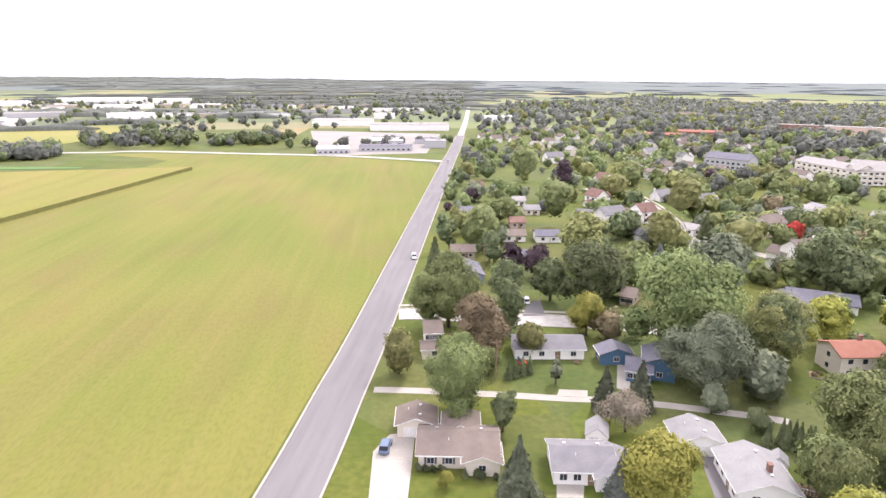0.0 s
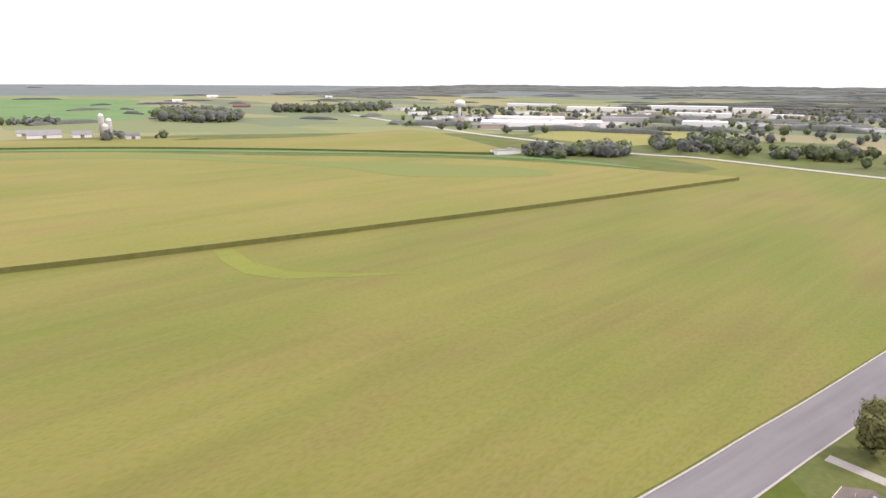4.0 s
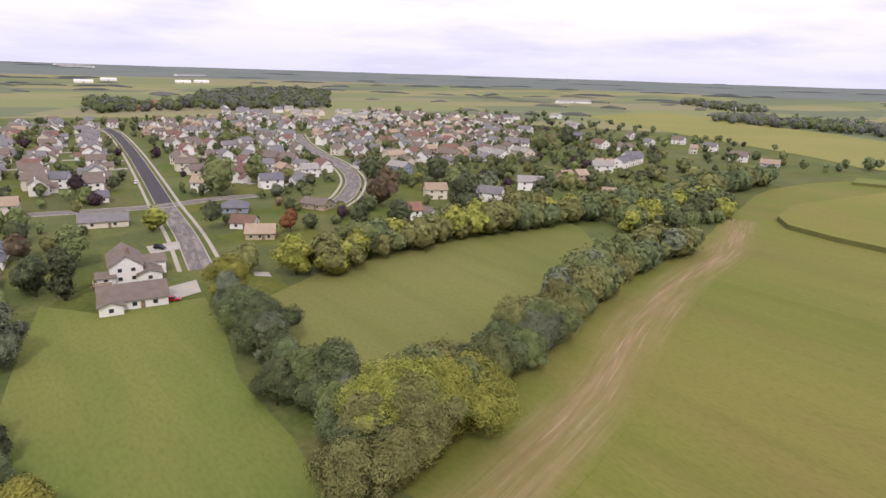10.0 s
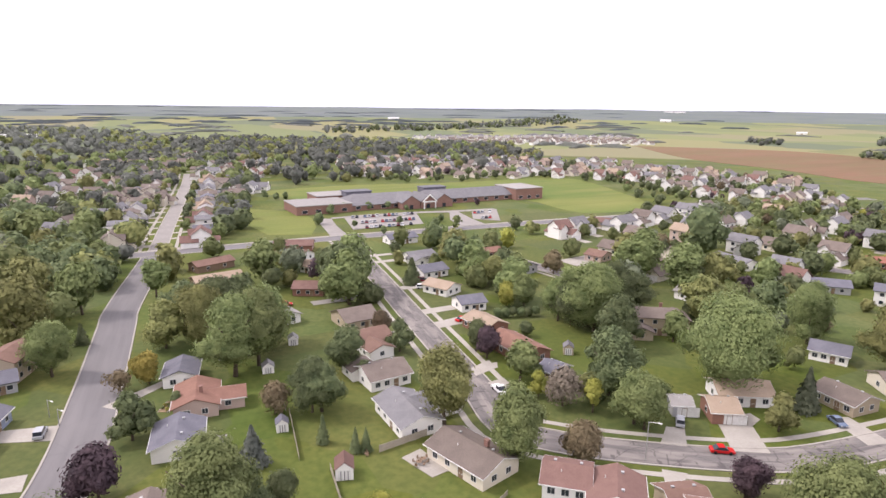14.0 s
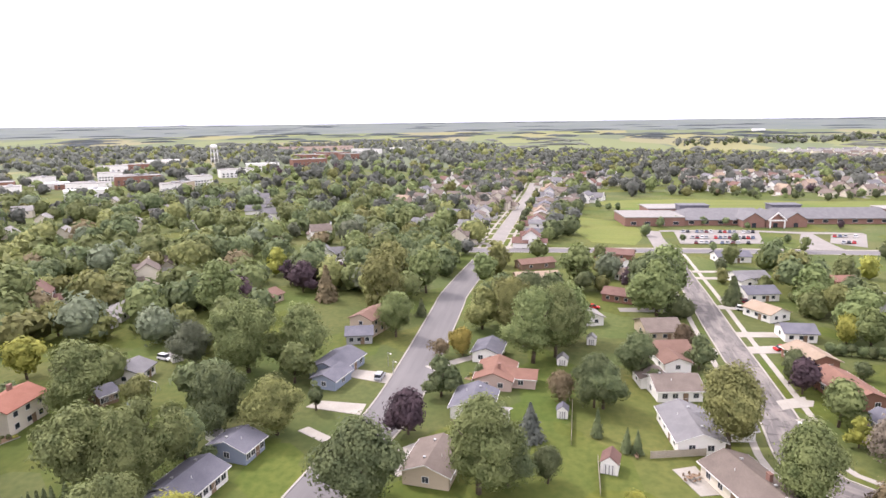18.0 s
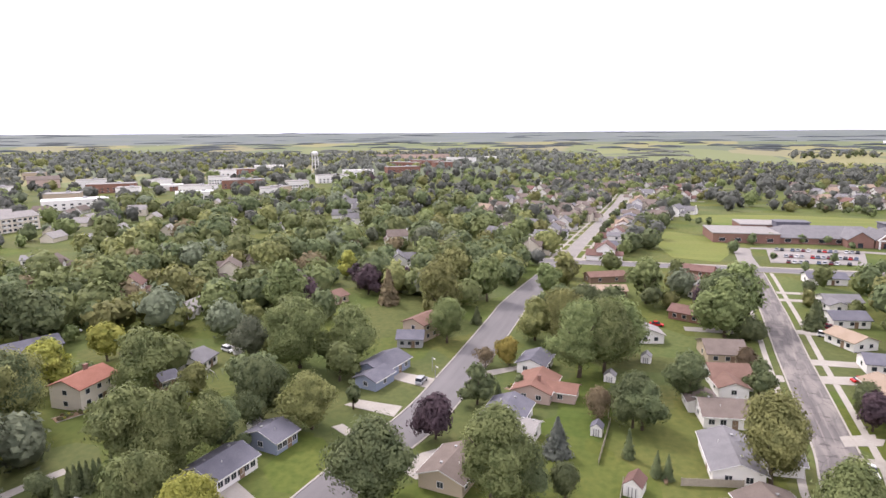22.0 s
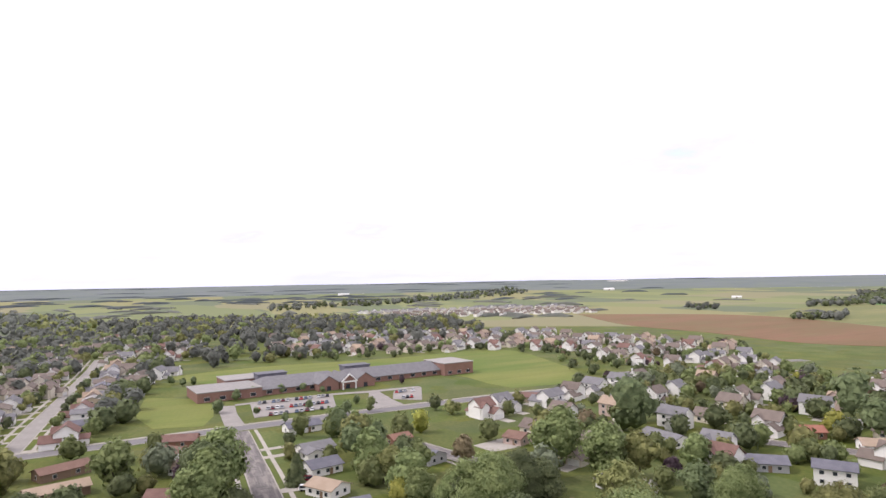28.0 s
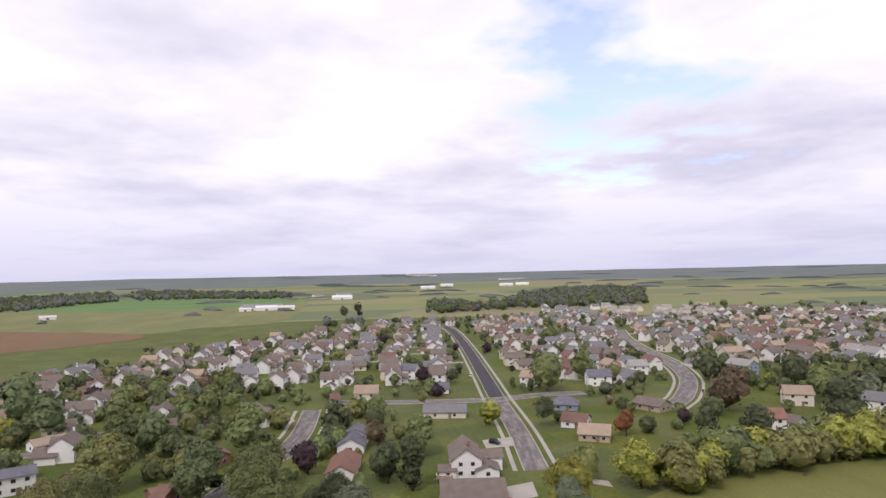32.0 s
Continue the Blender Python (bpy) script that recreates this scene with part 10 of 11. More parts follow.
barn(278.4, 1123.5, 346, 40.4, 16.2, 5.5, "red", "red", "long red-roofed farm barn")
barn(-167.2, 1191.3, 7, 22.1, 8.8, 4.5, "white", "bright", "white farm barn with a pale roof")
barn(-130.6, 1208.6, 6, 39.5, 15.8, 5.5, "white", "bright", "white farm barn with a pale roof")
barn(-1154.9, 1714.6, 34, 27.6, 11.0, 4.5, "white", "bright", "white farm barn with a pale roof")
barn(-749.4, 1555.5, 25, 19.8, 8, 4.5, "white", "bright", "white farm barn with a pale roof")
barn(1574.4, 767.1, 296, 35.3, 14.1, 5.5, "white", "bright", "white farm barn with a pale roof")
barn(1803.3, 1015.6, 300, 36.3, 14.5, 5.5, "white", "bright", "white farm barn with a pale roof")
barn(2688.4, 614.3, 283, 46.5, 18.6, 5.5, "white", "bright", "white farm barn with a pale roof")
barn(2668.9, 546.1, 282, 47.2, 18.9, 5.5, "white", "bright", "white farm barn with a pale roof")
barn(2225.7, -895.1, 248, 31.8, 12.7, 5.5, "white", "bright", "white farm barn with a pale roof")
barn(1754.2, -895.8, 244, 51.1, 20.4, 5.5, "brown", "maroon", "brown farm barn among trees")
barn(2248.2, -1541.3, 236, 30.1, 12.0, 5.5, "white", "bright", "white farm barn with a pale roof")
barn(2478.6, -1138.4, 246, 44.1, 17.6, 5.5, "white", "bright", "white farm barn with a pale roof")
barn(-1964.9, 2017.0, 44, 44.7, 17.9, 5.5, "white", "bright", "white farm barn with a pale roof")
barn(-471.7, 1120.2, 22, 24.6, 9.8, 4.5, "white", "bright", "white farm barn with a pale roof")
barn(-2537.7, 1011.0, 68, 47.2, 18.9, 5.5, "white", "bright", "white farm barn with a pale roof")
water_tower(848.3, -893.0, 33.0, 11.0, False, "white single-stem water tower with a rounded tank")
water_tower(-988.1, -480.4, 30.0, 6.0, True, "white water tower on slender legs")
silo(870.4, -256.3, 26.0, 3.4)
silo(827.2, -252.3, 22.0, 3.4)
silo(781.0, -234.3, 18.0, 3.4)
barn(892.9, -195.5, 259.4, 37.3, 22.0, 4.0, "white", "white", "long white farm barn with a pale roof")
barn(871.7, -232.3, 259.3, 21.1, 16.0, 4.0, "white", "white", "white farm barn with a pale roof")
barn(938.9, -182.6, 259.9, 15.2, 14.0, 4.0, "white", "white", "small white farm barn with a pale roof")
barn(808.8, -272.3, 258.8, 15.6, 12.0, 4.0, "white", "grey", "white farm outbuilding with a grey roof")
barn(269.2, 1095.5, 10.6, 35.3, 14.0, 6.0, "red", "orange", "red barn with a red metal roof")
barn(225.8, 1026.4, 9.0, 12.0, 10.0, 5.0, "red", "red", "small red barn with a red roof")
barn(560.9, 3894.3, 53.4, 345.9, 16.0, 5.0, "white", "white", "long white farm shed in the fields")
barn(884.2, 2959.7, 39.9, 222.4, 16.0, 5.0, "white", "white", "long white farm shed in the fields")
barn(-142.3, 1273.8, 18.8, 73.8, 16.0, 5.0, "white", "white", "long white farm shed in the fields")
barn(1398.9, 1171.8, 8.2, 157.8, 16.0, 5.0, "white", "white", "long white farm shed in the fields")
barn(-45.6, 1838.4, 32.7, 32.6, 16.0, 5.0, "white", "white", "long white farm shed in the fields")
barn(29.5, 1886.7, 32.7, 44.3, 16.0, 5.0, "white", "white", "long white farm shed in the fields")
barn(-146.1, 1280.7, -30.3, 93.7, 16.0, 5.0, "white", "white", "long white farm shed in the fields")
barn(540.8, 3668.1, -59.8, 243.2, 16.0, 5.0, "white", "white", "long white farm shed in the fields")
barn(1389.7, 1160.4, -26.1, 98.3, 16.0, 5.0, "white", "white", "long white farm shed in the fields")
barn(-2652.8, 2796.2, -8.9, 171.3, 16.0, 5.0, "white", "white", "white farm shed in the fields")
barn(-159.9, 1224.9, 16.7, 32.4, 16.0, 5.0, "white", "white", "white farm shed in the fields")
barn(-125.5, 1235.2, 16.7, 31.5, 16.0, 5.0, "white", "white", "white farm shed in the fields")
# driveways, patios and paths
slab("driveway", [(5.7, -100.6), (2.7, -106.1), (-2.2, -106.8), (-1.2, -94.7), (-0.5, -87.1), (5.9, -87.5)], M["concrete"], "pale concrete driveway beside a house", "driveway", 0.05)
slab("driveway", [(-26.0, -90.4), (-30.8, -90.1), (-29.2, -85.4), (-24.8, -85.7)], M["concrete"], "pale concrete driveway beside a house", "driveway", 0.05)
slab("driveway", [(-54.1, -97.1), (-59.3, -99.6), (-58.2, -83.7), (-50.8, -84.2)], M["asphalt"], "dark asphalt driveway beside white garages", "driveway", 0.05)
slab("driveway", [(-34.4, -122.1), (-40.5, -121.2), (-39.6, -118.2), (-33.1, -119.1)], M["concrete"], "pale concrete pad at the path", "driveway", 0.08)
slab("driveway", [(-37.7, -175.4), (-42.8, -180.2), (-41.5, -166.8), (-34.7, -166.2)], M["asphalt"], "grey driveway with a parked car", "driveway", 0.05)
slab("driveway", [(-75.2, -74.8), (-82.5, -72.8), (-74.8, -60.9), (-70.5, -67.1)], M["concrete"], "pale concrete driveway beside a house", "driveway", 0.05)
slab("driveway", [(-136.3, -62.1), (-140.3, -58.8), (-137.7, -47.5), (-131.3, -48.1)], M["concrete"], "pale concrete driveway beside a house", "driveway", 0.05)
slab("driveway", [(-117.3, -64.7), (-120.9, -62.7), (-119.6, -50.9), (-114.0, -51.2)], M["concrete"], "pale concrete driveway beside a house", "driveway", 0.05)
slab("driveway", [(-106.1, -63.1), (-108.0, -61.3), (-103.8, -55.2), (-101.1, -55.8)], M["concrete"], "pale concrete driveway beside a house", "driveway", 0.05)
slab("driveway", [(-93.4, -44.3), (-99.6, -40.6), (-104.9, -34.7), (-92.5, -35.3), (-89.9, -39.0)], M["concrete"], "pale concrete driveway beside a house", "driveway", 0.05)
slab("driveway", [(-143.1, -39.7), (-151.9, -27.0), (-149.0, -26.5), (-140.2, -36.9)], M["concrete"], "pale concrete driveway beside a house", "driveway", 0.05)
slab("driveway", [(-51.6, -133.9), (-54.3, -132.2), (-49.7, -120.2), (-47.3, -121.9)], M["concrete"], "pale concrete driveway beside a house", "driveway", 0.05)
slab("driveway", [(-115.6, -240.5), (-125.4, -249.8), (-120.9, -235.7), (-111.5, -225.0)], M["concrete"], "pale concrete driveway beside a house", "driveway", 0.05)
slab("driveway", [(-202.8, 56.8), (-206.0, 69.0), (-197.1, 68.4), (-199.0, 56.2)], M["concrete"], "pale concrete driveway beside a house", "driveway", 0.05)
slab("driveway", [(-127.2, 47.2), (-126.7, 52.8), (-123.6, 51.1), (-122.3, 45.7)], M["concrete"], "pale concrete driveway beside a house", "driveway", 0.05)
slab("driveway", [(-116.9, 44.0), (-117.6, 49.1), (-114.3, 48.8), (-113.5, 44.5)], M["concrete"], "pale concrete driveway beside a house", "driveway", 0.05)
slab("driveway", [(-255.5, 64.2), (-255.5, 75.0), (-252.0, 75.0), (-252.0, 63.8)], M["concrete"], "pale concrete driveway beside a house", "driveway", 0.05)
slab("driveway", [(-244.0, 62.4), (-244.0, 72.0), (-240.3, 72.0), (-240.3, 62.0)], M["concrete"], "pale concrete driveway beside a house", "driveway", 0.05)
slab("driveway", [(-199.0, 22.0), (-199.0, 47.2), (-194.4, 46.6), (-194.4, 22.0)], M["asphalt_plain"], "grey asphalt driveway between two houses", "driveway", 0.05)
slab("driveway", [(-160.0, 31.0), (-160.0, 41.9), (-155.5, 41.3), (-155.5, 31.0)], M["concrete"], "pale concrete driveway beside a house", "driveway", 0.05)
slab("patio", [(-95.3, 12.1), (-96.7, 16.7), (-87.6, 18.4), (-86.9, 14.6)], M["concrete"], "pale concrete patio with garden furniture", "patio", 0.05)
slab("patio", [(-73.0, 26.1), (-71.3, 29.7), (-59.0, 39.4), (-56.9, 37.9), (-60.2, 33.8), (-68.1, 28.2)], M["concrete"], "pale concrete patio behind a house", "patio", 0.05)
slab("driveway", [(-80.1, 79.9), (-78.2, 88.7), (-75.3, 88.2), (-74.1, 84.1), (-65.2, 77.8), (-69.1, 71.7)], M["concrete"], "pale concrete driveway beside a house", "driveway", 0.05)
slab("driveway", [(-82.0, 67.3), (-79.9, 70.4), (-74.3, 65.0), (-77.4, 60.9)], M["concrete"], "pale concrete driveway beside a house", "driveway", 0.05)
slab("driveway", [(-70.6, 54.3), (-67.5, 57.6), (-64.8, 53.6), (-66.8, 51.4)], M["concrete"], "pale concrete driveway beside a house", "driveway", 0.05)
slab("driveway", [(-69.1, 102.5), (-67.7, 107.0), (-57.0, 103.7), (-58.6, 98.4)], M["concrete"], "pale concrete driveway beside a house", "driveway", 0.05)
slab("patio", [(-35.7, 72.5), (-34.0, 78.3), (-28.7, 76.3), (-30.2, 71.2), (-33.1, 67.6)], M["concrete"], "pale concrete patio with chairs", "patio", 0.05)
slab("driveway", [(-63.9, 172.0), (-63.9, 184.4), (-48.4, 181.4), (-51.0, 171.1)], M["concrete"], "pale concrete driveway beside a house", "driveway", 0.05)
slab("driveway", [(-211.7, 136.4), (-214.4, 153.5), (-199.5, 150.7), (-199.8, 137.8)], M["concrete"], "pale concrete driveway beside a house", "driveway", 0.05)
slab("driveway", [(-16.8, 143.8), (-9.5, 141.9), (-10.0, 134.5), (-15.6, 135.9)], M["concrete"], "pale concrete pad on a lawn", "driveway", 0.05)
slab("driveway", [(34.3, 170.6), (45.9, 173.8), (43.6, 161.8), (34.3, 158.7)], M["concrete"], "pale concrete driveway beside a house", "driveway", 0.05)
slab("driveway", [(42.4, 222.8), (54.9, 224.5), (52.3, 212.7), (41.3, 212.0)], M["concrete"], "pale concrete driveway beside a house", "driveway", 0.05)
slab("driveway", [(64.1, 172.0), (68.2, 168.8), (67.3, 163.7), (62.9, 167.6)], M["concrete"], "pale concrete driveway beside a house", "driveway", 0.05)
slab("driveway", [(-38.5, 123.9), (-34.9, 124.2), (-35.0, 120.4), (-38.2, 121.5)], M["concrete"], "pale concrete driveway beside a house", "driveway", 0.05)
slab("driveway", [(-126.1, 44.0), (-128.9, 51.7), (-123.8, 50.4), (-121.5, 43.5)], M["concrete"], "pale concrete driveway beside a house", "driveway", 0.05)
slab("driveway", [(-174.7, 52.9), (-174.9, 65.0), (-170.4, 64.8), (-170.1, 52.3)], M["concrete"], "pale concrete driveway beside a house", "driveway", 0.05)
slab("driveway", [(-161.8, 51.2), (-163.2, 61.0), (-157.2, 60.4), (-156.5, 50.4)], M["concrete"], "pale concrete driveway beside a house", "driveway", 0.05)
# vehicles
car(3.4, -101.3, -99.6, "blue", "suv", "parked on a driveway")
car(-4.7, -227.9, 92.7, "white", "suv", "driving on the field road")
car(-39.2, -514.0, -96.7, "white", "suv", "on the far road")
car(-38.0, -178.8, -101.2, "white", "sedan", "parked on a driveway")
car(-134.5, -50.4, 173.0, "silver", "suv", "parked at the kerb")
car(-111.3, 44.1, -3.5, "white", "pickup", "parked at the kerb")
car(-69.7, 69.4, 55.2, "red", "sedan", "parked at the kerb")
car(-66.9, 101.7, -24.1, "blue", "sedan", "parked on a driveway")
car(-49.7, 94.8, 72.4, "black", "suv", "parked at the kerb")
car(-81.6, 70.9, 133.6, "silver", "suv", "parked on a driveway")
car(-159.5, 60.0, 102.8, "red", "sedan", "parked on a driveway")
car(-197.2, 63.7, 67.8, "white", "suv", "parked on a driveway")
car(-205.6, 67.7, 66.8, "maroon", "suv", "parked on a driveway")
car(-198.0, 13.4, 81.6, "red", "sedan", "parked on a driveway")
car(45.8, 216.7, -52.4, "black", "suv", "parked on a driveway")
car(34.2, 158.1, -16.4, "red", "sedan", "parked on a driveway")
car(-144.2, -113.1, 68.3, "white", "suv", "parked on a driveway")
car(-113.8, -165.3, 88.5, "white", "suv", "parked on a driveway")
car(-149.3, -173.2, 92.0, "white", "suv", "parked on a driveway")
car(-38.0, -177.5, -98.0, "white", "suv", "parked on a driveway")
car(70.8, 365.0, 77.0, "white", "suv", "parked at the kerb")
car(-284.9, -86.7, 160.6, "silver", "suv", "parked on a driveway")
car(-350.6, 88.5, 162.9, "silver", "sedan", "in the school car park", 0.1, False)
car(-350.5, 91.1, 162.6, "black", "sedan", "in the school car park", 0.1, False)
car(-350.3, 96.2, 161.9, "blue", "sedan", "in the school car park", 0.1, False)
car(-350.2, 98.8, 161.5, "silver", "sedan", "in the school car park", 0.1, False)
car(-350.1, 101.4, 161.1, "maroon", "sedan", "in the school car park", 0.1, False)
car(-350.0, 103.9, 160.8, "white", "sedan", "in the school car park", 0.1, False)
car(-349.8, 109.0, 160.1, "black", "sedan", "in the school car park", 0.1, False)
car(-349.7, 111.6, 159.7, "red", "sedan", "in the school car park", 0.1, False)
car(-349.6, 114.2, 159.4, "blue", "sedan", "in the school car park", 0.1, False)
car(-349.5, 116.7, 159.1, "silver", "sedan", "in the school car park", 0.1, False)
car(-349.3, 121.8, 158.4, "white", "sedan", "in the school car park", 0.1, False)
car(-349.2, 124.3, 158.0, "silver", "sedan", "in the school car park", 0.1, False)
car(-349.1, 126.9, 157.7, "black", "sedan", "in the school car park", 0.1, False)
car(-332.3, 83.3, 162.9, "red", "sedan", "in the school car park", 0.1, False)
car(-332.1, 88.2, 162.2, "silver", "sedan", "in the school car park", 0.1, False)
car(-332.0, 90.6, 161.8, "maroon", "sedan", "in the school car park", 0.1, False)
car(-331.9, 93.1, 161.4, "white", "sedan", "in the school car park", 0.1, False)
car(-331.8, 95.5, 161.1, "silver", "sedan", "in the school car park", 0.1, False)
car(-331.7, 100.4, 160.4, "red", "sedan", "in the school car park", 0.1, False)
car(-331.6, 102.8, 160.0, "blue", "sedan", "in the school car park", 0.1, False)
car(-331.5, 105.3, 159.7, "silver", "sedan", "in the school car park", 0.1, False)
car(-331.4, 107.7, 159.3, "maroon", "sedan", "in the school car park", 0.1, False)
car(-331.2, 112.6, 158.7, "silver", "sedan", "in the school car park", 0.1, False)
car(-331.1, 115.0, 158.3, "black", "sedan", "in the school car park", 0.1, False)
car(-331.1, 117.4, 158.0, "red", "sedan", "in the school car park", 0.1, False)
car(-331.0, 119.8, 157.6, "blue", "sedan", "in the school car park", 0.1, False)
car(-317.0, 85.4, 161.8, "maroon", "sedan", "in the school car park", 0.1, False)
car(-316.9, 88.1, 161.4, "white", "sedan", "in the school car park", 0.1, False)
car(-316.8, 90.7, 161.0, "silver", "sedan", "in the school car park", 0.1, False)
car(-316.8, 93.3, 160.6, "black", "sedan", "in the school car park", 0.1, False)
car(-316.6, 98.6, 159.9, "blue", "sedan", "in the school car park", 0.1, False)
car(-316.5, 101.2, 159.5, "silver", "sedan", "in the school car park", 0.1, False)
car(-316.4, 103.9, 159.1, "maroon", "sedan", "in the school car park", 0.1, False)
car(-316.3, 106.5, 158.7, "white", "sedan", "in the school car park", 0.1, False)
car(-316.2, 111.7, 157.9, "black", "sedan", "in the school car park", 0.1, False)
car(-336.4, 165.1, 152.1, "red", "sedan", "in the school car park", 0.1, False)
car(-336.3, 167.8, 151.8, "blue", "sedan", "in the school car park", 0.1, False)
car(-336.2, 170.5, 151.4, "silver", "sedan", "in the school car park", 0.1, False)
car(-336.0, 175.9, 150.8, "white", "sedan", "in the school car park", 0.1, False)
car(-317.8, 160.1, 151.5, "silver", "sedan", "in the school car park", 0.1, False)
car(-317.7, 162.6, 151.1, "black", "sedan", "in the school car park", 0.1, False)
car(-317.7, 165.2, 150.8, "red", "sedan", "in the school car park", 0.1, False)
# sheds, poles, fences, garden things
shed(-94.9, 0.6, 73.3, 3.2, 4.0, 2.3, "maroon", "white", "small garden shed with a maroon roof and white door")
shed(-115.9, -6.0, 81.3, 2.4, 2.4, 2.0, "slate", "white", "small garden shed with striped white doors")
shed(-160.6, -11.6, 87.6, 2.6, 3.0, 2.1, "pale", "white", "small pale garden shed on a lawn")
shed(-162.7, 7.5, 78.6, 2.6, 2.6, 2.0, "white", "white", "small white garden shed on a lawn")
shed(-146.6, -2.7, 80.8, 2.8, 2.6, 1.8, "white", "white", "low white garden shed on a lawn")
shed(-123.7, 73.8, 55.3, 2.6, 3.0, 2.2, "grey", "tan", "small grey-roofed garden shed under trees")
shed(-65.5, -91.1, 152.2, 3.0, 3.0, 2.1, "white", "white", "small white garden shed by a house")
shed(-144.1, -109.7, 131.4, 3.0, 3.0, 2.1, "pale", "white", "small pale garden shed by a driveway")
shed(-101.1, -78.7, 143.5, 2.4, 5.0, 2.2, "white", "white", "white camper trailer beside a house")
shed(-36.4, -101.9, 162.7, 4.0, 5.0, 2.4, "white", "white", "white flat shed behind a grey house")
pole(-165.5, -253.9, 9.0, 30, "weathered wooden utility pole", "utility_pole")
pole(-123.8, -187.8, 10.0, 30, "weathered wooden utility pole", "utility_pole")
pole(-29.5, -211.9, 10.0, 30, "weathered wooden utility pole", "utility_pole")
pole(-21.0, -127.6, 10.0, 30, "weathered wooden utility pole", "utility_pole")
pole(-74.4, 54.0, 8.0, 30, "slim metal street lamp at the kerb", "street_lamp")
pole(-137.1, -47.3, 4.0, 30, "slim metal lamp post on a lawn", "street_lamp")
pole(-142.8, -49.6, 4.0, 30, "slim metal lamp post on a lawn", "street_lamp")
pole(-115.6, -281.5, 9.0, 30, "weathered wooden utility pole", "utility_pole")
fence([(-97.3, -1.3), (-85.9, -2.7)], 1.3, "low weathered timber fence between lawns")
fence([(-121.8, -3.1), (-102.9, -5.7)], 1.3, "low weathered timber fence between lawns")
fence([(-98.9, 9.0), (-100.7, 20.1)], 1.6, "grey timber fence behind a house")
fence([(-71.4, 14.8), (-76.6, 24.2)], 1.0, "low weathered timber fence between lawns")
fence([(-123.9, -3.5), (-137.6, -2.7)], 1.2, "low weathered timber fence between lawns")
fence([(-16.9, 66.9), (-15.9, 81.4)], 1.2, "low weathered timber fence between lawns")
table_set(-91.7, 14.1, 83)
table_set(-92.3, 15.2, 76)
table_set(-32.5, 74.7, 46)
table_set(-30.8, 74.1, 60)
table_set(-31.6, 75.0, 53)
deck(-68.8, 33.4, -134.8, 7.0, 3.4, 2.4)
deck(-45.9, 47.4, -146.0, 4.5, 3.0, 1.2)
deck(-31.4, 87.9, -143.1, 4.0, 3.0, 1.0)
deck(-136.3, -17.9, -75.2, 4.0, 3.0, 0.9)
deck(-66.9, -85.5, -32.0, 4.0, 3.0, 0.9)
basketball_hoop(-27.3, -130.7, 104.8)
garden_bench(-41.7, -134.4, 154.6)
garden_bench(-99.2, 6.1, 5.5)
garden_bench(-16.9, 74.5, 26.7)
garden_bench(-129.7, -2.6, 36.3)
trampoline(-115.9, -104.8)
swing_set(-124.4, -105.2, 60, "metal", "plain metal swing frame on a back lawn")
swing_set(-27.6, -133.2, 95, "wood", "timber swing set with a red roofed play tower", True)
for bx, by, br in ((-2.6, -93.9, 0.75), (-3.9, -93.8, 0.7), (-5.2, -93.7, 0.65), (-6.8, -93.5, 0.7), (-13.3, -91.3, 0.9), (-15.6, -91.2, 0.7)):
    tree(bx, by, 1.5 * br + 0.2, br, "deep", "bush", place="clipped round under a house window")
garden_bed(-97.8, -124.5, 152.3, 7.0, 3.0, "flower bed with brown and green plants by a patio")
garden_bed(-83.7, -132.1, 150.1, 6.0, 3.0, "flower bed on a back lawn with low plants")
garden_bed(-61.0, 68.4, 47.1, 5.0, 2.0, "low flower bed on a front lawn")
garden_bed(-93.7, 36.5, 5.9, 5.0, 2.0, "low flower bed beside a house")
garden_bed(-31.1, -143.7, 176.9, 7.0, 5.0, "bare soil garden plot with a few plants")
garden_bed(-137.0, -26.7, 153.9, 5.0, 2.0, "flower bed on a front lawn")
garden_bed(-26.8, 94.3, -3.2, 6.0, 3.0, "flower bed behind a white house")
# houses close together on both sides of the pale avenue, each with its drive and a street tree
rng = np.random.default_rng(77)
for k in range(11):
    for side in (-1, 1):
        ax = -336.0 - 17.5 * k + rng.uniform(-2, 2)
        ay = -20.4 - (ax + 310.6) * 0.124
        roof, wall = (("grey", "white"), ("brown", "cream"), ("slate", "white"), ("pale", "tan"), ("grey", "paleblue"))[int(rng.integers(5))]
        house(ax, ay + side * 20.5, 173 + (90 if rng.random() < 0.5 else 0), rng.uniform(9.5, 12.0), rng.uniform(8.0, 9.5), roof, wall, wall.replace("paleblue", "pale blue") + "-sided two-storey house with a " + roof + " shingle roof", storeys=2 if rng.random() < 0.6 else 1, wins=(1, 1, 1, 1))
        a, b = sorted((side * 4.3, side * 15.5))
        slab("driveway", [(ax + 5.5, ay + a - 0.8), (ax + 5.5, ay + b - 0.8), (ax + 8.7, ay + b - 1.1), (ax + 8.7, ay + a - 1.1)], M["concrete"], "pale concrete driveway from the avenue to a house", "driveway", 0.05)
        if rng.random() < 0.7:
            h = rng.uniform(6.0, 9.5)
            tree(ax - 3.0, ay + side * rng.uniform(10.0, 11.5), h, h * 0.42, ("dark", "green", "deep", "olive")[int(rng.integers(4))], place="beside the pale avenue")
# open front lawns, kept free of scattered houses and trees
TAKEN += [(-168.0, 61.0, 6.0), (-184.0, 61.5, 6.0), (-241.0, 141.0, 14.0), (-145.0, 74.0, 8.0)]
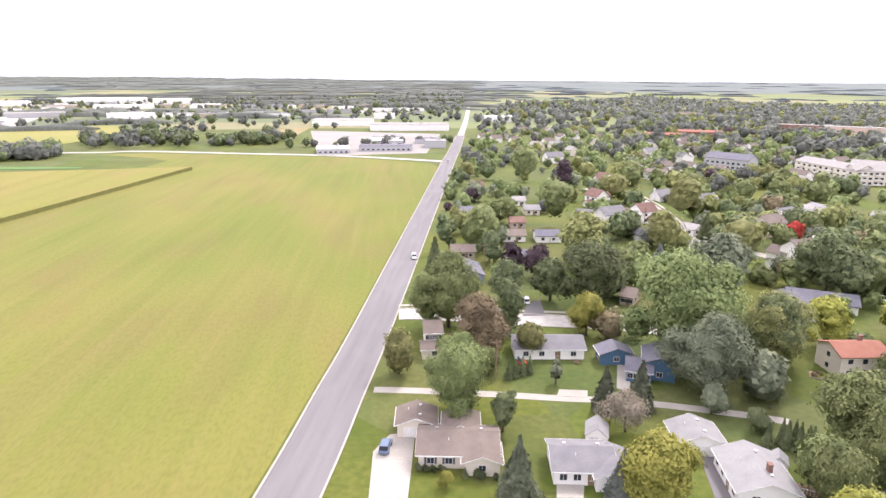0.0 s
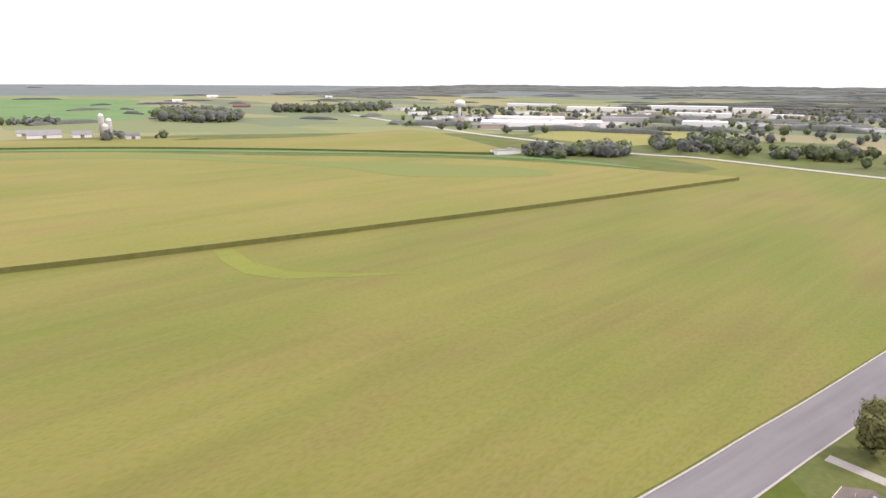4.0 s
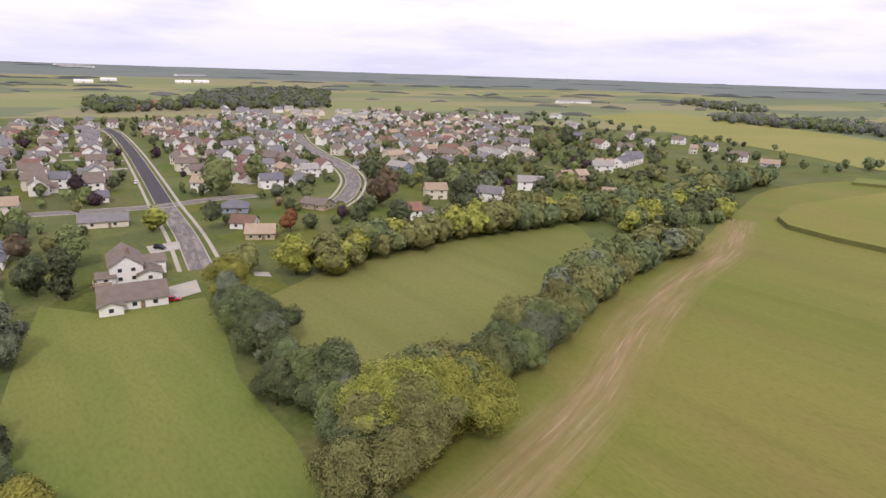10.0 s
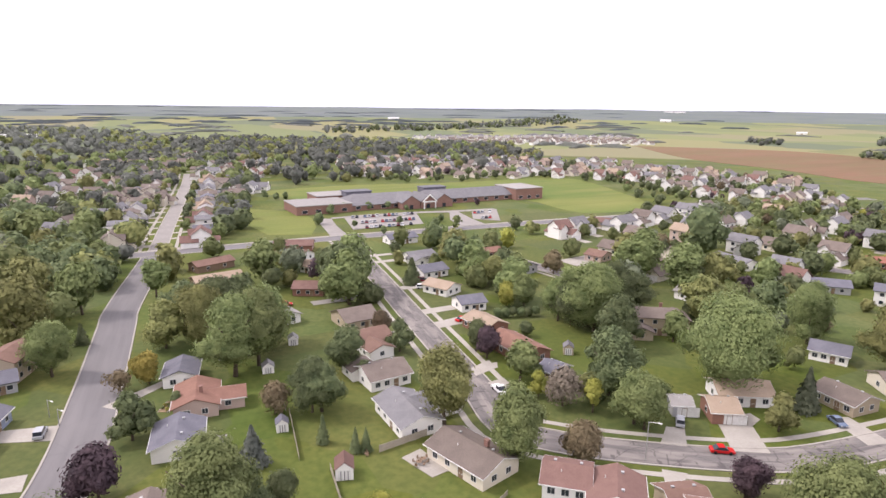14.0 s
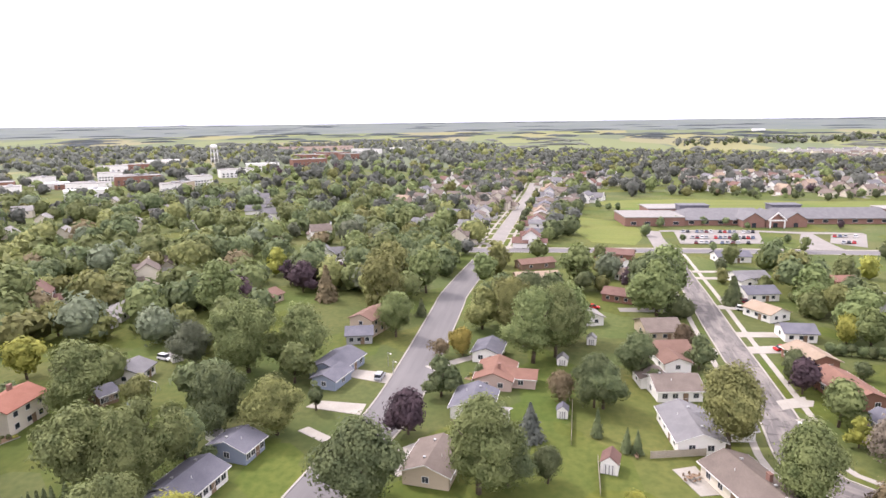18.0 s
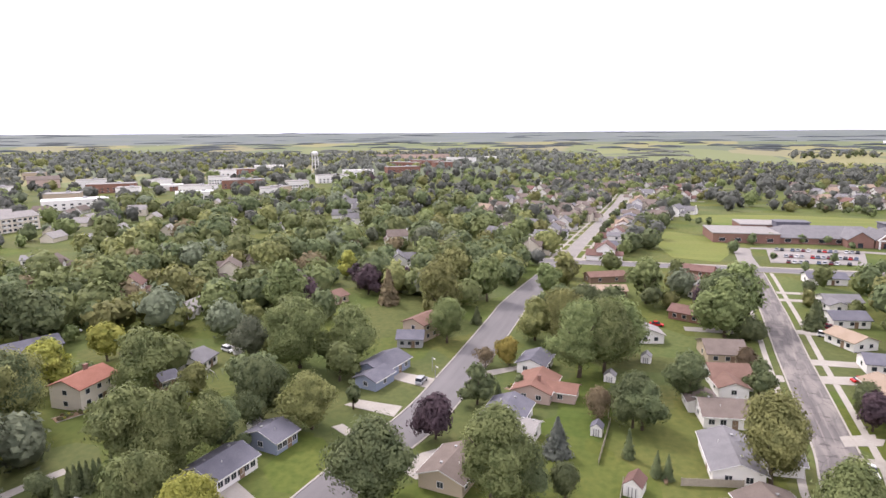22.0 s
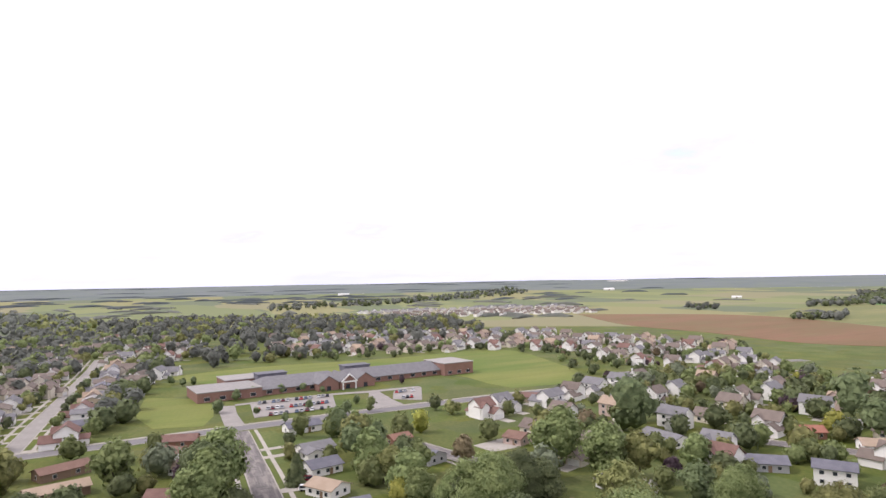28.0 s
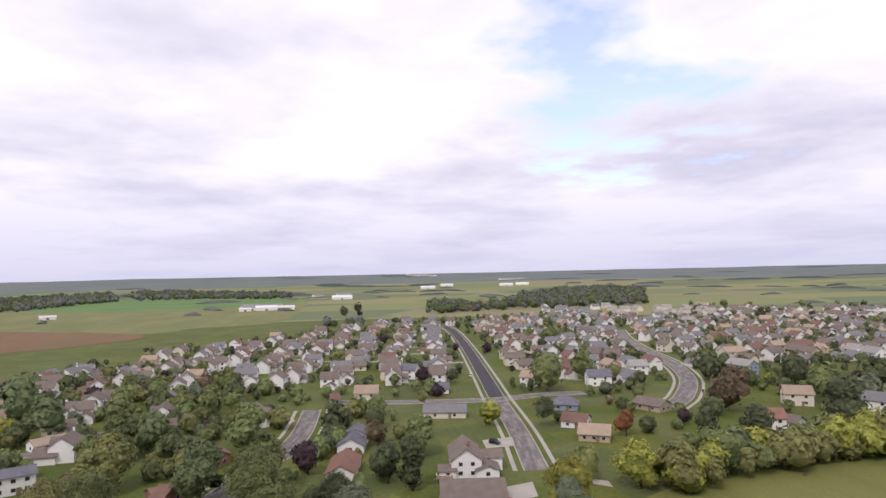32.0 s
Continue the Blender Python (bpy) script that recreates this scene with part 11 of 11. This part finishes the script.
# suburb houses, then the canopy of the town and far woods
suburb_kinds()
suburb([(-207.4, 404.6), (-158.4, 511.0), (-70.5, 623.2), (70.6, 799.3), (142.8, 785.1), (51.4, 326.3), (-21.7, 348.5), (-105.1, 373.7)], 20.0, 11, 1.429, 1.5)
suburb([(163.3, 775.4), (309.1, 813.0), (458.3, 653.9), (559.1, 548.0), (343.6, 339.8), (223.4, 354.3), (135.2, 301.0), (89.6, 314.8)], 22.0, 12, 1.729, 1.5, 0.9)
suburb([(-734.7, 195.4), (-728.4, 299.3), (-603.3, 482.6), (-370.6, 528.4), (-217.1, 395.6), (-303.8, 343.2), (-422.5, 387.4), (-460.1, 366.2), (-516.8, 233.0), (-566.5, 150.0)], 20.0, 13, 1.929, 1.5, 0.85)
suburb([(-344.0, -99.5), (-470.0, -108.6), (-717.6, -72.4), (-890.9, 13.7), (-772.8, 122.2), (-553.5, 83.4), (-322.7, 5.6), (-307.4, -13.3)], 22.0, 14, 2.629, 1.7, 0.80)
suburb([(-204.7, 103.7), (-258.4, 139.6), (-289.5, 314.1), (-156.5, 404.0), (-72.2, 413.7), (-43.6, 264.2), (-107.5, 216.4)], 23.0, 15, 1.729, 1.6, 0.85)
suburb([(-78.0, -254.3), (-142.6, -429.7), (-214.3, -262.0), (-316.4, -142.8), (-388.6, -37.4), (-276.4, -96.6), (-184.1, -190.8)], 25.0, 16, 0.400, 1.6, 0.75)
row([(-310.6, -20.4), (-364.4, -13.6), (-447.2, -2.3), (-559.9, 12.2), (-651.4, 21.9)], -19.0, 31.0, 61)
row([(-310.6, -20.4), (-364.4, -13.6), (-447.2, -2.3), (-559.9, 12.2), (-651.4, 21.9)], 19.0, 31.0, 62)
far_houses([(-1334.8, 530.4), (-1425.2, 758.0), (-1203.8, 1042.8), (-889.5, 887.1), (-922.4, 690.7), (-1038.9, 520.8)], 24.0, 21, 1.429, "rows of distant pale suburban houses")
far_houses([(27.8, 819.3), (297.3, 1049.5), (537.5, 905.7), (750.0, 732.5), (559.1, 548.0), (309.1, 813.0), (163.3, 775.4)], 26.0, 22, 1.429, "rows of distant pale suburban houses", 0.7)
far_houses([(-151.4, -453.6), (-257.5, -741.5), (-421.4, -499.9), (-534.7, -238.8), (-870.9, -86.2), (-510.8, -14.7), (-393.0, -100.3), (-308.4, -311.1)], 30.0, 23, 0.300, "distant town houses between trees", 0.75)
far_houses([(-50.8, -392.8), (-103.5, -811.6), (-276.5, -770.3), (-438.9, -535.5), (-319.1, -384.8), (-190.2, -412.1)], 34.0, 24, 0.300, "distant town houses between trees", 0.7)
canopy([(-183.1, -6.1), (-283.3, 12.5), (-252.9, 135.9), (-284.5, 209.1), (-304.7, 331.8), (-232.4, 388.4), (-156.5, 404.0), (-76.7, 437.0), (-21.8, 150.3), (-53.7, 136.3), (-94.4, 115.9), (-127.5, 79.1), (-133.0, 48.9), (-162.0, 28.4)], 12.0, 31, 6.0, 10.0, keep=0.45)
canopy([(-37.4, -144.0), (-142.6, -429.7), (-263.2, -377.3), (-377.9, -261.3), (-393.0, -100.3), (-357.0, -26.5), (-347.0, 6.3), (-173.9, 5.0), (-177.9, -30.2), (-169.1, -78.1), (-112.9, -83.5), (-66.6, -110.0)], 12.0, 32, 8.0, 12.5, keep=0.34, spread=0.66)
# far in these mixes: leaf colour lightened and cooled to stand for haze
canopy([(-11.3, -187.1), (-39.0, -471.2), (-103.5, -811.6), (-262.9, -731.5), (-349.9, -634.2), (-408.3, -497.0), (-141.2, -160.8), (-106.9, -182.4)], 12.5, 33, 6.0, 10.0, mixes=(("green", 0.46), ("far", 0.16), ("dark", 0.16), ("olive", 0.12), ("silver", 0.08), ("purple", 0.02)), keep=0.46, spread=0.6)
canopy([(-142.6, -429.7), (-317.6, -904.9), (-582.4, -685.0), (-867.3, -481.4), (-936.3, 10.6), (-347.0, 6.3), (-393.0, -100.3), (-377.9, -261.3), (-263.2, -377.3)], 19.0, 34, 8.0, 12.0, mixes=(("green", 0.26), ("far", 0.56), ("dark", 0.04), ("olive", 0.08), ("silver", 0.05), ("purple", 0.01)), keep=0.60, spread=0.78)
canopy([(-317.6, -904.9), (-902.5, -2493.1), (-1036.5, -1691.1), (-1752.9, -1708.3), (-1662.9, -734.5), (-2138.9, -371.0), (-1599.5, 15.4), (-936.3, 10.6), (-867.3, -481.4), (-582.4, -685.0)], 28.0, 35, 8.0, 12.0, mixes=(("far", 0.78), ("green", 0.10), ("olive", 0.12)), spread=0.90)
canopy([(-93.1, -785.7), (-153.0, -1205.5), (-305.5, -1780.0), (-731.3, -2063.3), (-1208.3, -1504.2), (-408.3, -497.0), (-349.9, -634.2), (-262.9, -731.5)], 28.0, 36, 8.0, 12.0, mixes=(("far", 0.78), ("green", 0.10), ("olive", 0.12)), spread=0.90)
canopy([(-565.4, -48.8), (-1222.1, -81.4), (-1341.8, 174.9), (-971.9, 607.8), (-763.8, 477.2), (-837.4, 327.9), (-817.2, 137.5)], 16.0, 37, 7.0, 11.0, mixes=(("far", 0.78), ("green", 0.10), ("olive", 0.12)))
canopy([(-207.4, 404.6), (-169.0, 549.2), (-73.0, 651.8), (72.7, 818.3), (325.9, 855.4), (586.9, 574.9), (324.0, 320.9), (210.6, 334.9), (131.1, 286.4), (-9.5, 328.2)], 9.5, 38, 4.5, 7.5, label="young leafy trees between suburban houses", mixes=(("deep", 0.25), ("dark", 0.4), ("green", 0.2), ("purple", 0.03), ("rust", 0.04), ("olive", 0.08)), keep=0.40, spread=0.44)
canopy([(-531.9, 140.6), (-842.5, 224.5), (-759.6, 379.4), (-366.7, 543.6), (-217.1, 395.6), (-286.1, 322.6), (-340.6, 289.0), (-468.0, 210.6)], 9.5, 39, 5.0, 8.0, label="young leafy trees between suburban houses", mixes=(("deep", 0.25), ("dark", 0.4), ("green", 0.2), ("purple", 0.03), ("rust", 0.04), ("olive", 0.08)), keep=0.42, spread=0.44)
canopy([(-67.0, 199.9), (-100.9, 356.1), (-19.6, 339.6), (48.0, 344.5), (26.1, 236.9), (10.0, 213.5), (2.4, 168.1), (-24.7, 165.6)], 10.0, 40, 5.0, 9.0, keep=0.46)
canopy([(70.3, 225.7), (95.2, 316.3), (347.3, 639.1), (623.0, 560.5), (555.5, 333.4), (347.3, 195.3), (248.4, 204.9), (147.3, 206.1), (116.8, 213.9)], 11.0, 41, 4.0, 7.5, keep=0.55)
canopy([(104.2, 188.2), (140.3, 247.1), (268.1, 266.8), (428.2, 248.4), (503.8, 210.8), (424.3, 194.5), (272.6, 199.0), (171.6, 202.7)], 14.0, 42, 6.0, 11.0, label="leafy trees along the garden ends of the suburb", keep=0.2)
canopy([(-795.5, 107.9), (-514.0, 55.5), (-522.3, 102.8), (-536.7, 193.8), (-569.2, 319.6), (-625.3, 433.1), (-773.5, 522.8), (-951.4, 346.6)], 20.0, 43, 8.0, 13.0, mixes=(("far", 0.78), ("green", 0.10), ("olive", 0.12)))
canopy([(-318.6, 57.1), (-309.9, 88.0), (-289.2, 152.9), (-295.0, 195.9), (-262.7, 156.3), (-274.7, 100.2), (-285.5, 65.7)], 11.0, 44, 5.0, 8.0, label="small leafy trees round the school car park", keep=0.60)
canopy([(-267.7, -40.3), (-384.4, -70.9), (-646.1, -43.2), (-888.1, 29.8), (-880.0, 77.5), (-633.3, 74.4), (-339.2, 32.6), (-306.5, 16.2), (-292.5, -2.2)], 11.0, 45, 7.0, 11.0, mixes=(("green", 0.34), ("far", 0.36), ("dark", 0.2), ("olive", 0.1)), keep=0.80)
canopy([(-142.0, -161.2), (-170.1, -211.2), (-262.0, -222.2), (-353.0, -158.9), (-423.0, -56.5), (-339.4, -27.5), (-226.3, -38.6), (-192.2, -88.3), (-148.8, -107.6)], 14.5, 46, 10.0, 14.0, keep=0.46, spread=0.70)
canopy([(-158.0, -175.6), (-468.5, -446.6), (-509.9, -317.4), (-565.3, -199.4), (-537.9, -86.2), (-394.3, -52.7), (-260.5, -50.9), (-211.3, -70.9), (-218.3, -91.0), (-163.3, -103.0), (-142.2, -126.8)], 15.5, 47, 10.0, 14.0, mixes=(("green", 0.50), ("dark", 0.28), ("olive", 0.15), ("silver", 0.07)), keep=0.50, spread=0.70)
canopy([(232.7, 142.5), (263.0, 116.7), (317.2, 134.3), (352.9, 176.3), (312.5, 178.3), (257.3, 162.0)], 8.0, 48, 8.0, 11.0, label="leafy trees where two hedgerows meet", mixes=(("dark", 0.4), ("green", 0.4), ("lime", 0.2)))
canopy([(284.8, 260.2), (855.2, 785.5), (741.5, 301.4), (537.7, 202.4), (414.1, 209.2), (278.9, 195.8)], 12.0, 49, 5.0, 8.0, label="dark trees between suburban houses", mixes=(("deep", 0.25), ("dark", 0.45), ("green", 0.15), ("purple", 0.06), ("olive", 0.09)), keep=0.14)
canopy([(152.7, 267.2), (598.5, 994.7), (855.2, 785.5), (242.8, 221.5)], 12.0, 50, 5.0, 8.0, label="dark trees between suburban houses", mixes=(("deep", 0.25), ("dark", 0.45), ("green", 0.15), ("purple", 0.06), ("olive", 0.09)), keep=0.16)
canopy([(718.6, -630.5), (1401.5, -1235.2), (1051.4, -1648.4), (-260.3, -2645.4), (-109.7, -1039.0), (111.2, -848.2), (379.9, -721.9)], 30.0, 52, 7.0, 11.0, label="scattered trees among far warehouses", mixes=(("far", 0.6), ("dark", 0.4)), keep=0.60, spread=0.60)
# groves half in the far tone, which has haze mixed into it
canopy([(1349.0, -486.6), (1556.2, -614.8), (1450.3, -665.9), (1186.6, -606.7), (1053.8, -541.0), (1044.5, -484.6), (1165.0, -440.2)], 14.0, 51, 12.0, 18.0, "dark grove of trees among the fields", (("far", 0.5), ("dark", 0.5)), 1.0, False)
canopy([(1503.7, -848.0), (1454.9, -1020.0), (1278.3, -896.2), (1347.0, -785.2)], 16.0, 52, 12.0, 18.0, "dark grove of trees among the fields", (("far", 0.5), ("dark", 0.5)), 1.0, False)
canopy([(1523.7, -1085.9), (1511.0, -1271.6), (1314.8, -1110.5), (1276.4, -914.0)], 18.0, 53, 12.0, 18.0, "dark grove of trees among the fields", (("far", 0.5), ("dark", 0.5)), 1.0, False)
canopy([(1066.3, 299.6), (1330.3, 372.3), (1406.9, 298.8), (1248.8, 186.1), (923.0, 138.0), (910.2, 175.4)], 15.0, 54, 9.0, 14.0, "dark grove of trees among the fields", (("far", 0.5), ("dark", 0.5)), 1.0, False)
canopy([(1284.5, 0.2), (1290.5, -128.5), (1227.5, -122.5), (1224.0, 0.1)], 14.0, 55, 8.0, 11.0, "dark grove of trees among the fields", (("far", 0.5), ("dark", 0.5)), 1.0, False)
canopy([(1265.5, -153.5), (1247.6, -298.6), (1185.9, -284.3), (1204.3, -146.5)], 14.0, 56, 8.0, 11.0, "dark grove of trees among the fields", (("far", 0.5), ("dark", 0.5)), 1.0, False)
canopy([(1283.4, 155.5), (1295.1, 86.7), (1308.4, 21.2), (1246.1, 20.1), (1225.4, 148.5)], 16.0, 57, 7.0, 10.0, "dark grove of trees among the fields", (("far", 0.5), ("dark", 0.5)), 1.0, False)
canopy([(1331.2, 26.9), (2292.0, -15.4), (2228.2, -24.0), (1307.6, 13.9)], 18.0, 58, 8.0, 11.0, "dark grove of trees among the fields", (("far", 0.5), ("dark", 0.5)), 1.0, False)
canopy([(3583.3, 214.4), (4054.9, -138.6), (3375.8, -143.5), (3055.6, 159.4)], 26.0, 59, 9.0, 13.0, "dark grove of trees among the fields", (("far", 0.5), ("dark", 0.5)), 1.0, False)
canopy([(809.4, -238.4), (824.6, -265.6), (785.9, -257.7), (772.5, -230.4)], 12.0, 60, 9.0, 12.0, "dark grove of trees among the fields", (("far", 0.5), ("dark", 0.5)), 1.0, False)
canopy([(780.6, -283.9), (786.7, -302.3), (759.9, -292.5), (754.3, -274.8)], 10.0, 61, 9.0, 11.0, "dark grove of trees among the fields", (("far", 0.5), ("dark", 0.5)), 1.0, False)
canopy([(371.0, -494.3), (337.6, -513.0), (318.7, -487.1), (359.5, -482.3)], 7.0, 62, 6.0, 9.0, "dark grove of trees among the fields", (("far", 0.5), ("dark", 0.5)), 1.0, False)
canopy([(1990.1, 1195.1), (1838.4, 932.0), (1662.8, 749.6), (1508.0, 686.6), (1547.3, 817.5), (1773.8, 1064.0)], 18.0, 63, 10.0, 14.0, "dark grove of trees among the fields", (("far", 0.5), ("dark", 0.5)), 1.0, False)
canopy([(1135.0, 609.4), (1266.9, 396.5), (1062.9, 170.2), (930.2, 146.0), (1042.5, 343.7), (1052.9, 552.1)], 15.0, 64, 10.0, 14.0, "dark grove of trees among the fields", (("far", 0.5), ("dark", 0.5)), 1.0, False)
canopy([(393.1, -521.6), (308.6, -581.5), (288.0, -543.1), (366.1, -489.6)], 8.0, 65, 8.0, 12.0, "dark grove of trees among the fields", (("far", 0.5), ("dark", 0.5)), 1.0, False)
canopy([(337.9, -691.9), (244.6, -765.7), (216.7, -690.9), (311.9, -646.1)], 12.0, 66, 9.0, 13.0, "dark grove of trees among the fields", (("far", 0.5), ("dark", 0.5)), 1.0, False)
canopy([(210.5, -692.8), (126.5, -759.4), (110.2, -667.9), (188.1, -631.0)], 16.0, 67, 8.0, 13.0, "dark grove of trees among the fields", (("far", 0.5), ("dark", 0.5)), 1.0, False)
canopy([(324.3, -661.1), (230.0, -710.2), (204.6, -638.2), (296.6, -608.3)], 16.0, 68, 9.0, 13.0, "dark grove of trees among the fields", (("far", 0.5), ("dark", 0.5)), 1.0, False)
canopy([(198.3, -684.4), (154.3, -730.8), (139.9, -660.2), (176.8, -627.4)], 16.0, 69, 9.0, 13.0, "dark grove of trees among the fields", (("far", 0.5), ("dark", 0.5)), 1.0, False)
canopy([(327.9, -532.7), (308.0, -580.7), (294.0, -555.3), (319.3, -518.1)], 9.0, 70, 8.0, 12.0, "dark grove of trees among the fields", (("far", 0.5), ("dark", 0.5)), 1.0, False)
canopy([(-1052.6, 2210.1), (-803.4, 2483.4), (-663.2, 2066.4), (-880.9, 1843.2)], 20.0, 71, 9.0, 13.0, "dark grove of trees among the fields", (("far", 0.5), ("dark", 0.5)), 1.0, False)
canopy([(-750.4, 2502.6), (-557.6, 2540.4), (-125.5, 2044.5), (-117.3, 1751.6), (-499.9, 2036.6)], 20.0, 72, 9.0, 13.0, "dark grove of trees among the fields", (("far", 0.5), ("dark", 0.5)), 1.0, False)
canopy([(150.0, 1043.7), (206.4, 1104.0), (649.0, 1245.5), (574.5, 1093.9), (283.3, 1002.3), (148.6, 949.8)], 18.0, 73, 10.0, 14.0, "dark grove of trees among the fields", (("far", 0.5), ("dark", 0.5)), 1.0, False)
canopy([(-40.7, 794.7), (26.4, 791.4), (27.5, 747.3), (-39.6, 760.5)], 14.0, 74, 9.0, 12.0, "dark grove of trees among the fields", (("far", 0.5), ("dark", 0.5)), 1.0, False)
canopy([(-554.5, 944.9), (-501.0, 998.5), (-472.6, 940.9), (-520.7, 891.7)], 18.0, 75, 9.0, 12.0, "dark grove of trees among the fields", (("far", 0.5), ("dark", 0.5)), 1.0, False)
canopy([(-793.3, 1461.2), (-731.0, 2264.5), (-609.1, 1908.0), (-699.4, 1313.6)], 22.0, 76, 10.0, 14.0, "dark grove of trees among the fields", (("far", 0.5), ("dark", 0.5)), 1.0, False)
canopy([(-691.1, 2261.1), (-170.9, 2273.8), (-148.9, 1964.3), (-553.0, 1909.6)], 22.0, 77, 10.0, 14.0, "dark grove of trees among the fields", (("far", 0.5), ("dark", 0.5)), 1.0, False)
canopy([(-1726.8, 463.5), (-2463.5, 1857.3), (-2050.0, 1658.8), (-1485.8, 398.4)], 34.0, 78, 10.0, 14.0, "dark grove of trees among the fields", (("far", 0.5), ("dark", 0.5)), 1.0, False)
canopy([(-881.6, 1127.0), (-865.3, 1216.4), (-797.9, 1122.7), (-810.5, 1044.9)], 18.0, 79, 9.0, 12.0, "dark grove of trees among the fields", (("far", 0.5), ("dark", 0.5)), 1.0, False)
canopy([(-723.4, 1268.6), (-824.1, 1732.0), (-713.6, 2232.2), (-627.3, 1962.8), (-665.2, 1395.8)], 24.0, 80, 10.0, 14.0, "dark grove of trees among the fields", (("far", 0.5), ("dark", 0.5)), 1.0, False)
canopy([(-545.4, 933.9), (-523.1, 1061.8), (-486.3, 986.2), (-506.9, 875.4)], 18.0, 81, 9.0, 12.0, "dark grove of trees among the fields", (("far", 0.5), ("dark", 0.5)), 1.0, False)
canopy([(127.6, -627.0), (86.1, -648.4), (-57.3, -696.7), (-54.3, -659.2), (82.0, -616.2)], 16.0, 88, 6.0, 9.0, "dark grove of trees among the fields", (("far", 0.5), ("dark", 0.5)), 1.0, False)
canopy([(-211.9, 230.8), (-300.0, 330.0), (-240.0, 420.0), (-120.0, 420.0), (-40.0, 330.0), (-60.0, 230.0), (-110.0, 200.0)], 10.5, 93, 6.0, 10.0, keep=0.7, spread=0.5)
canopy([(286.6, 1093.3), (349.0, 970.3), (543.9, 1024.1), (878.9, 1641.9), (950.0, 2000.0), (760.0, 1900.0), (463.1, 1502.5)], 17.0, 91, 10.0, 14.0, "dark grove of trees behind the suburb", (("far", 0.4), ("dark", 0.6)), 1.0, False)
canopy([(138.0, 970.9), (204.0, 956.5), (267.2, 1235.4), (203.2, 1339.5)], 17.0, 92, 9.0, 12.0, "dark grove of trees behind the suburb", (("far", 0.4), ("dark", 0.6)), 0.8, False)
# belts in the far tone, haze being part of its colour
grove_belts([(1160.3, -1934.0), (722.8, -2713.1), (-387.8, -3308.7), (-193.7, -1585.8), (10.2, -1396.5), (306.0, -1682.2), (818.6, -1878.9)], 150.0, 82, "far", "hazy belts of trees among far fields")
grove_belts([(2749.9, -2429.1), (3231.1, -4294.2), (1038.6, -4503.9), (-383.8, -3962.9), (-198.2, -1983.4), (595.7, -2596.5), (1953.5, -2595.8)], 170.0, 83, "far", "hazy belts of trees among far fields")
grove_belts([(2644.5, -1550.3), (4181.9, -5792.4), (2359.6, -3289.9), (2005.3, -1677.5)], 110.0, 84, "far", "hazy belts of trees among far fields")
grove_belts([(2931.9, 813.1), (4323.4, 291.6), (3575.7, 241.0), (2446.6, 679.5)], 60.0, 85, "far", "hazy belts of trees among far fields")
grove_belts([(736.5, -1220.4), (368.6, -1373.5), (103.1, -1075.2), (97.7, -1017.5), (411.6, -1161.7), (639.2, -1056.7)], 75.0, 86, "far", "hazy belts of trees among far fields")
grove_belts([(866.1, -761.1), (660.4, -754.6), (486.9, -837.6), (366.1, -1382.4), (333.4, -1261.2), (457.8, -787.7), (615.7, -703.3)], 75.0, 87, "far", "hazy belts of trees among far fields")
late_trees()
many_houses()
all_drives()
far_ring()
